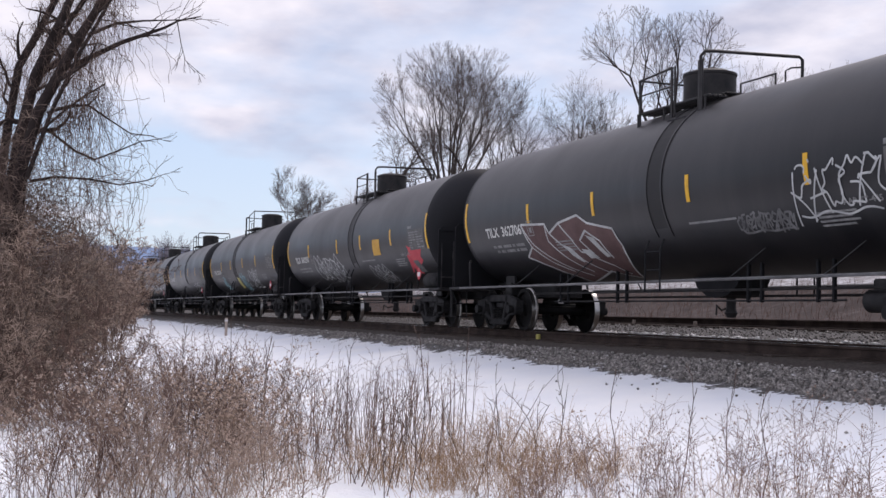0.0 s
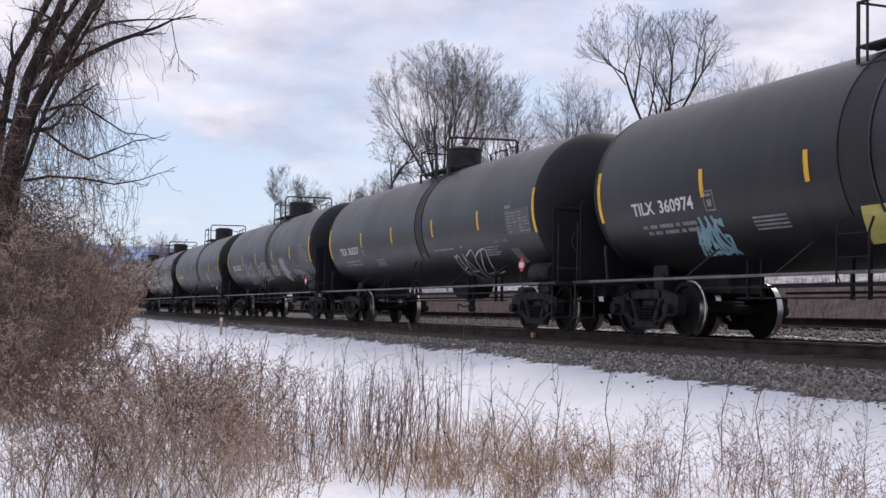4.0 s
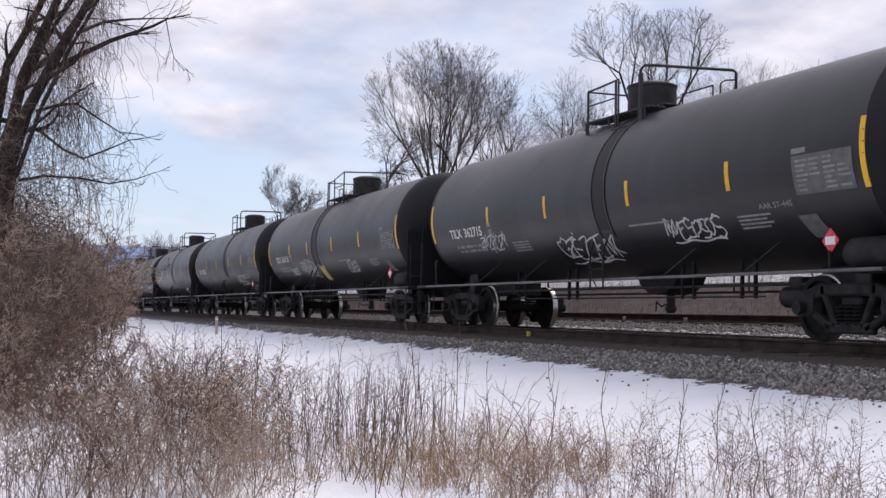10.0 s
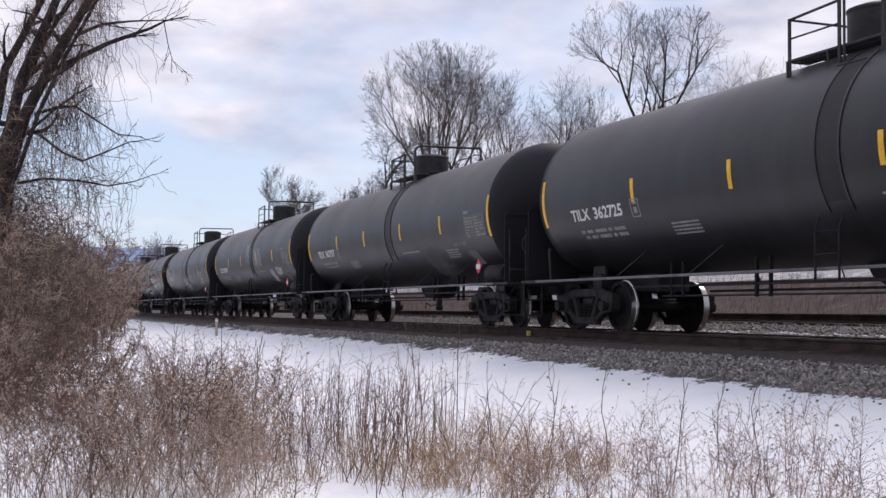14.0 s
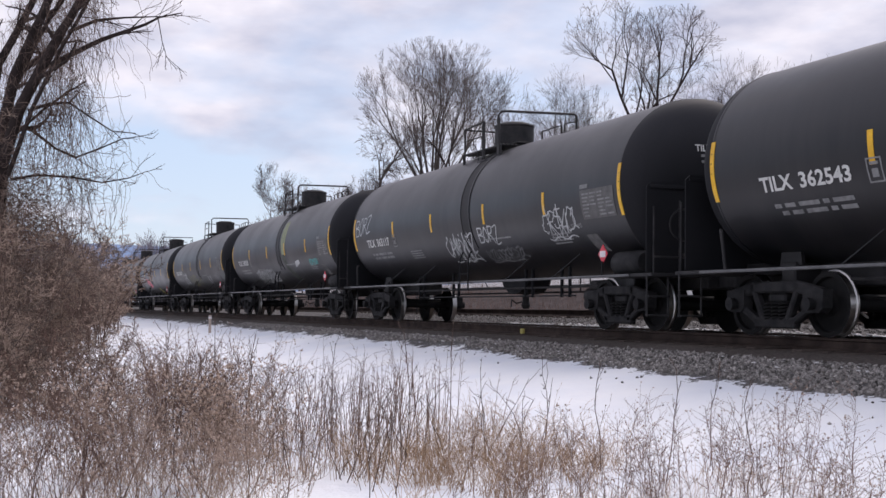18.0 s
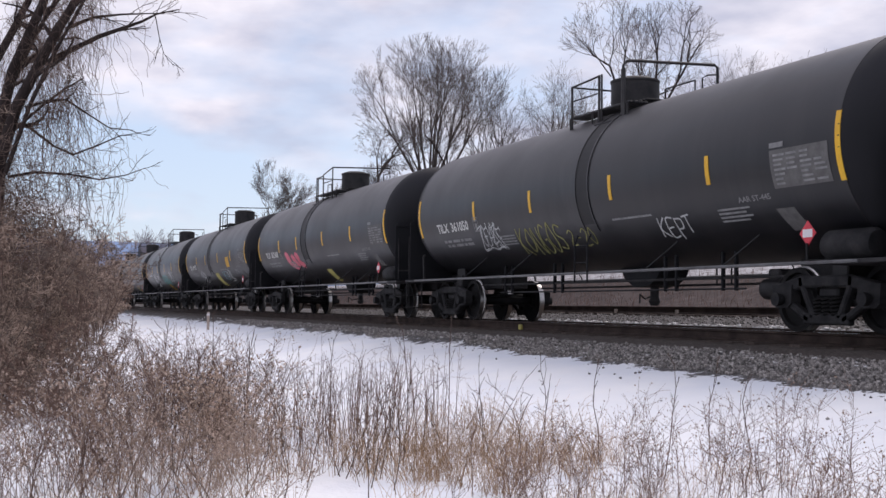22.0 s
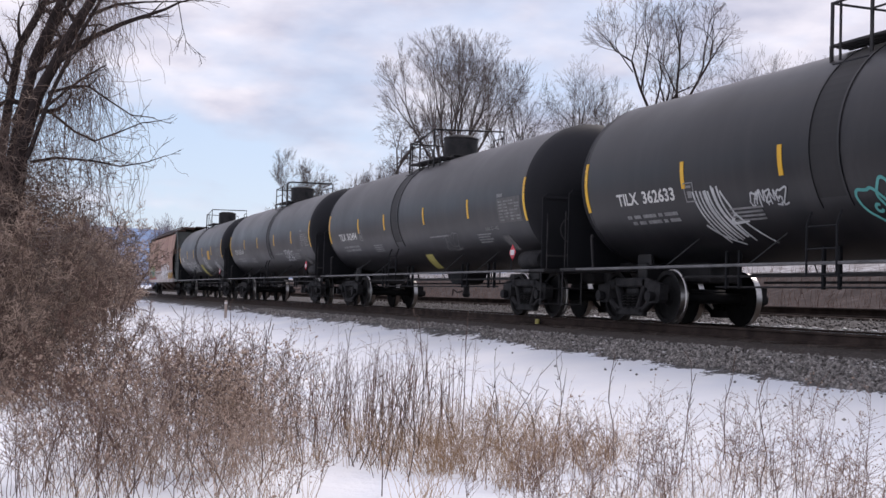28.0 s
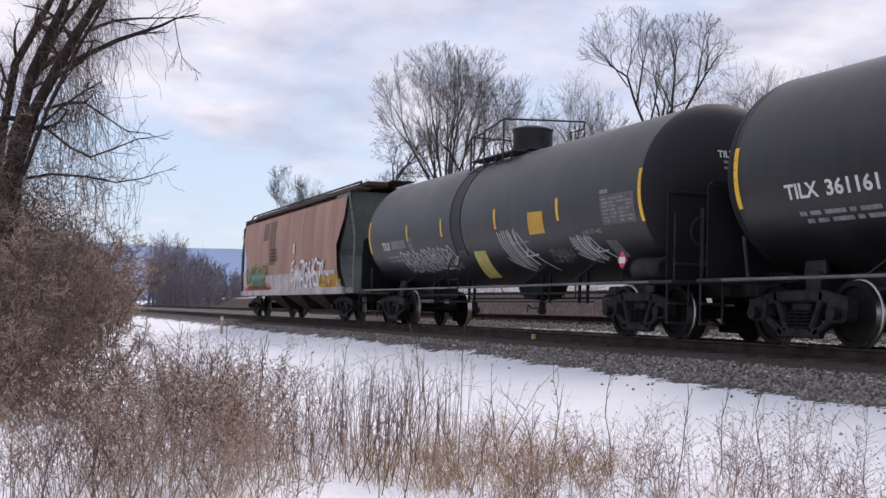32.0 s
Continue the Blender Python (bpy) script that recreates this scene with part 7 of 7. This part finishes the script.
    field("short_grass", "short dry grass in the snow", rng, scatter(rng, 1000, (47.5, 64), (6.6, 10.2), 0.2, 36), (0.08, 0.40), 0.3, M["straw"], 0.0018, segs=4, droop=0.3)
    field("verge_grass", "scattered thin grass on the snowy slope", rng, scatter(rng, 90, (60, 80), (13, 22)), (0.1, 0.3), 0.2, M["straw"], 0.0025, droop=0.2)
    # a few tall single stalks
    for yaw, d, h in ((70.0, 12.0, 1.35), (67.9, 12.2, 1.30), (77.2, 10.5, 1.3), (76.9, 12.0, 1.4), (81.0, 12.5, 1.5), (79.2, 13.0, 1.45), (73.3, 13.5, 1.2), (58.0, 10.2, 0.95), (54.2, 9.4, 0.9), (56.0, 10.8, 0.9), (60.9, 11.0, 0.95)):
        x, y, z = stand(yaw, d)
        q = [(0, 0, 0)]
        for i in range(5):
            q.append((q[-1][0] + rng.normal(0, 0.02), q[-1][1] + rng.normal(0.01, 0.025), q[-1][2] + (h + 0.1) / 5))
        p0, p1, r0, r1, lv = grow(rng, None, 0, [(4, 0.5, 0.4), (2, 0.3, 0.5)], 0.5, 0, up=0.5, lines=[(q, 0.006, 0.003, h * 0.5)])
        v, f = sticks(p0, p1, np.maximum(r0, 0.0016), np.maximum(r1, 0.0012), 4)
        ob = tagged(new("weed_stalk", fast_mesh("weed_stalk", v, f, M["vine"])), "tall single dark dead weed stalk in snow", "weed", "tall single stalks")
        ob.location = (x, y, z)


def build_ballast():
    """Broken stone on the near shoulder, single stones on the snow."""
    rng = np.random.default_rng(9)
    n = 19000
    s = 7 + 40 * rng.uniform(0, 1, n) ** 1.5
    l = -1.88 - np.abs(rng.beta(1.15, 1.25, n)) * 1.10
    c = np.array([tuple(on_track(a, b)) for a, b in zip(s, l)])
    keep = l > np.interp(s, [10, 24], [-2.86, -2.38]) - 0.30 * np.array([noise.noise((a * 0.6, b * 0.6, 1)) + 0.5 * noise.noise((a * 2.1, b, 4)) for a, b in zip(s, l)])
    c = c[keep]
    c[:, 2] = [ground_z(x, y) for x, y in c[:, :2]]
    r = rng.uniform(0.014, 0.040, len(c)) * rng.choice([1, 1, 1, 1.4], len(c))
    c[:, 2] += r * 0.25
    # the nearest stones one by one
    sk = s[keep]
    single = np.flatnonzero((sk > 10.2) & (sk < 12.5) & (r > 0.024))[:290]
    shapes = []
    for k in range(8):
        v, f = octas(np.zeros((1, 3)), [1.0], rng)
        shapes.append(fast_mesh("stone", v, f, M["stone"]))
    bed = bpy.data.objects["ground"]
    for k in single:
        ob = new("stone", shapes[int(k) % 8])
        ob.parent = bed
        ob.matrix_basis = pose(*[float(q) for q in c[k]], *[float(q) for q in rng.uniform(0, 360, 3)]) @ Matrix.Scale(float(r[k]), 4)
    rest = np.setdiff1d(np.arange(len(c)), single)
    c, r = c[rest], r[rest]
    v, f = octas(c, r, rng)
    tagged(new("ballast_stones", fast_mesh("ballast_stones", v, f, M["stone"])), "grey broken ballast stones on the track shoulder", "gravel", kind="stuff")
    n = 190
    s, l = 7 + 30 * np.linspace(0, 1, n), np.interp(7 + 30 * np.linspace(0, 1, n), [10, 24], [-2.75, -2.3]) - rng.exponential(0.24, n)
    c = np.array([tuple(on_track(a, b)) for a, b in zip(s, l)])
    c[:, 2] = [ground_z(x, y) + 0.008 for x, y in c[:, :2]]
    near = 30
    s2, l2 = 8.5 + 11 * rng.uniform(0, 1, near) ** 1.3, -2.9 - 1.7 * rng.beta(1.0, 2.2, near)
    c2 = np.array([tuple(on_track(a, b)) for a, b in zip(s2, l2)]) + np.column_stack([rng.normal(0, 0.1, (near, 2)), np.zeros(near)])
    c2[:, 2] = [ground_z(x, y) + 0.006 for x, y in c2[:, :2]]
    v, f = octas(np.concatenate([c, c2]), np.concatenate([rng.uniform(0.008, 0.03, n), rng.uniform(0.010, 0.030, near)]), rng)
    tagged(new("stray_stones", fast_mesh("stray_stones", v, f, M["stone"])), "stray dark stones lying on the snow", "gravel", kind="stuff")
    # stones between the tracks
    n = 7500
    s, l = 12 + 40 * rng.uniform(0, 1, n), rng.uniform(1.3, 3.4, n)
    c = np.array([tuple(on_track(a, b)) for a, b in zip(s, l)])
    c[:, 2] = [ground_z(x, y) + 0.01 for x, y in c[:, :2]]
    v, f = octas(c, rng.uniform(0.018, 0.036, n), rng)
    tagged(new("ballast_stones", fast_mesh("ballast_stones", v, f, M["stone"])), "grey broken stone between the two tracks", "gravel", kind="stuff")
    # a thin line of snow left along the far side of the near track
    n = 420
    s, l = 7 + 24 * rng.uniform(0, 1, n), 2.32 + rng.normal(0, 0.05, n)
    c = np.array([tuple(on_track(a, b)) for a, b in zip(s, l)])
    c[:, 2] = [ground_z(x, y) + 0.02 for x, y in c[:, :2]]
    v, f = octas(c, rng.uniform(0.03, 0.08, n), rng)
    v[:, 2] = (v[:, 2] - np.repeat(c[:, 2], 6)) * 0.35 + np.repeat(c[:, 2], 6)
    tagged(new("snow_strip", fast_mesh("snow_strip", v, f, M["white"], True)), "thin strip of old snow between the tracks", "snow", kind="stuff")
    # snow caught along the ballast edge
    n = 130
    s, l = 10 + 45 * rng.uniform(0, 1, n), -1.95 - rng.uniform(0, 0.6, n)
    c = np.array([tuple(on_track(a, b)) for a, b in zip(s, l)])
    c[:, 2] = [ground_z(x, y) + 0.02 for x, y in c[:, :2]]
    v, f = octas(c, rng.uniform(0.02, 0.055, n), rng)
    v[:, 2] = (v[:, 2] - np.repeat(c[:, 2], 6)) * 0.4 + np.repeat(c[:, 2], 6)
    tagged(new("snow_scraps", fast_mesh("snow_scraps", v, f, M["white"], True)), "scraps of snow caught between ballast stones", "snow", kind="stuff")


def build_far():
    """The ridge, the far woods and the brush beyond the line."""
    rng = np.random.default_rng(12)
    g = Geo()
    n = 120
    for i in range(n):
        a = radians(40 + 75 * i / (n - 1))
        h = 168 + 10 * noise.noise((i * 0.06, 2, 0)) + 3 * noise.noise((i * 0.3, 5, 0))
        for d, z in ((2600, -5), (3100, h * 0.5), (3500, h), (4300, h * 0.7)):
            g.v.append((-math.sin(a) * d, math.cos(a) * d, z))
    for i in range(n - 1):
        for j in range(3):
            g.f.append((i * 4 + j, i * 4 + 4 + j, i * 4 + 5 + j, i * 4 + j + 1))
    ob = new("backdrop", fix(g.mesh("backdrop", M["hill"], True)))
    tagged(ob, "long wooded ridge in the far distance, tinted haze blue", "ridge", kind="structure")
    A = []
    for k in range(800):
        yaw = rng.uniform(77.6, 86.5)
        d = rng.uniform(150, 330)
        x, y = ray_place(yaw, d)
        l = lateral(x, y)
        if -4 < l < 9:
            continue
        top = np.interp(yaw, [77.6, 78.5, 80.5, 81.8, 83, 86.5], [0.018, 0.026, 0.040, 0.052, 0.050, 0.053])
        h = max(2.5, top * d * rng.uniform(0.55, 1.05) + 0.5)
        A.append((x, y, -0.5, h))
    parts = []
    for x, y, z, h in A:
        p0, p1, r0, r1, lv = grow(rng, (x, y, z), h, [(9, 0.12, 0.38), (6, 0.15, 0.5)], 0.7, h * 0.014, up=0.35)
        parts.append((p0, p1, np.maximum(r0, 0.03), np.maximum(r1, 0.022)))
    v, f = sticks(*[np.concatenate(q) for q in zip(*parts)], 3)
    tagged(new("far_woods", fast_mesh("far_woods", v, f, M["farwood"])), "grey-brown bare woods beyond the bend, tinted purple-grey for haze", "woods", kind="stuff")
    # low brush along the bank past the second track
    roots = []
    while len(roots) < 5200:
        s, l = rng.uniform(12, 110), rng.uniform(7.6, 14.6)
        p = on_track(s, l)
        roots.append((p.x, p.y, ground_z(p.x, p.y)))
    field("bank_grass", "brown dead grass on the bank beyond the tracks", rng, np.array(roots), (0.2, 0.6), 0.2, M["weed"], 0.007, droop=0.2)


def build_small_things():
    # a pale stake beside the ballast
    p = on_track(45.0, -3.6)
    st = tagged(new("marker_stake"), "weathered pale wooden stake beside the track", "stake")
    st.location = (p.x, p.y, ground_z(p.x, p.y))
    part("post", Geo().box(-0.045, 0.045, -0.045, 0.045, -0.1, 0.66, 0.01), M["stakewood"], st)
    part("band", Geo().box(-0.05, 0.05, -0.05, 0.05, 0.52, 0.60, 0.008), M["white"], st, "white painted band")
    # a yellow tag on the foot of the near rail
    p = on_track(23.4, -0.86, -0.16)
    tg = tagged(new("rail_tag", fix(Geo().box(-0.06, 0.06, -0.03, 0.03, -0.03, 0.10, 0.01).mesh("rail_tag", M["paleyellow"]))), "dull yellow tag on the rail foot", "marker")
    tg.location = p
    for s in (24.6, 27.5):
        q = on_track(s, 3.72, 0.16)
        o = tagged(new("rail_tag", fix(Geo().box(-0.05, 0.05, -0.03, 0.03, 0.0, 0.12, 0.01).mesh("rail_tag", M["stakewood"]))), "pale tag beside the second track", "marker")
        o.location = q


build_trees()
build_leaning_tree()
build_brush()
build_weeds()
build_ballast()
build_far()
build_small_things()
build_ties()
motions()
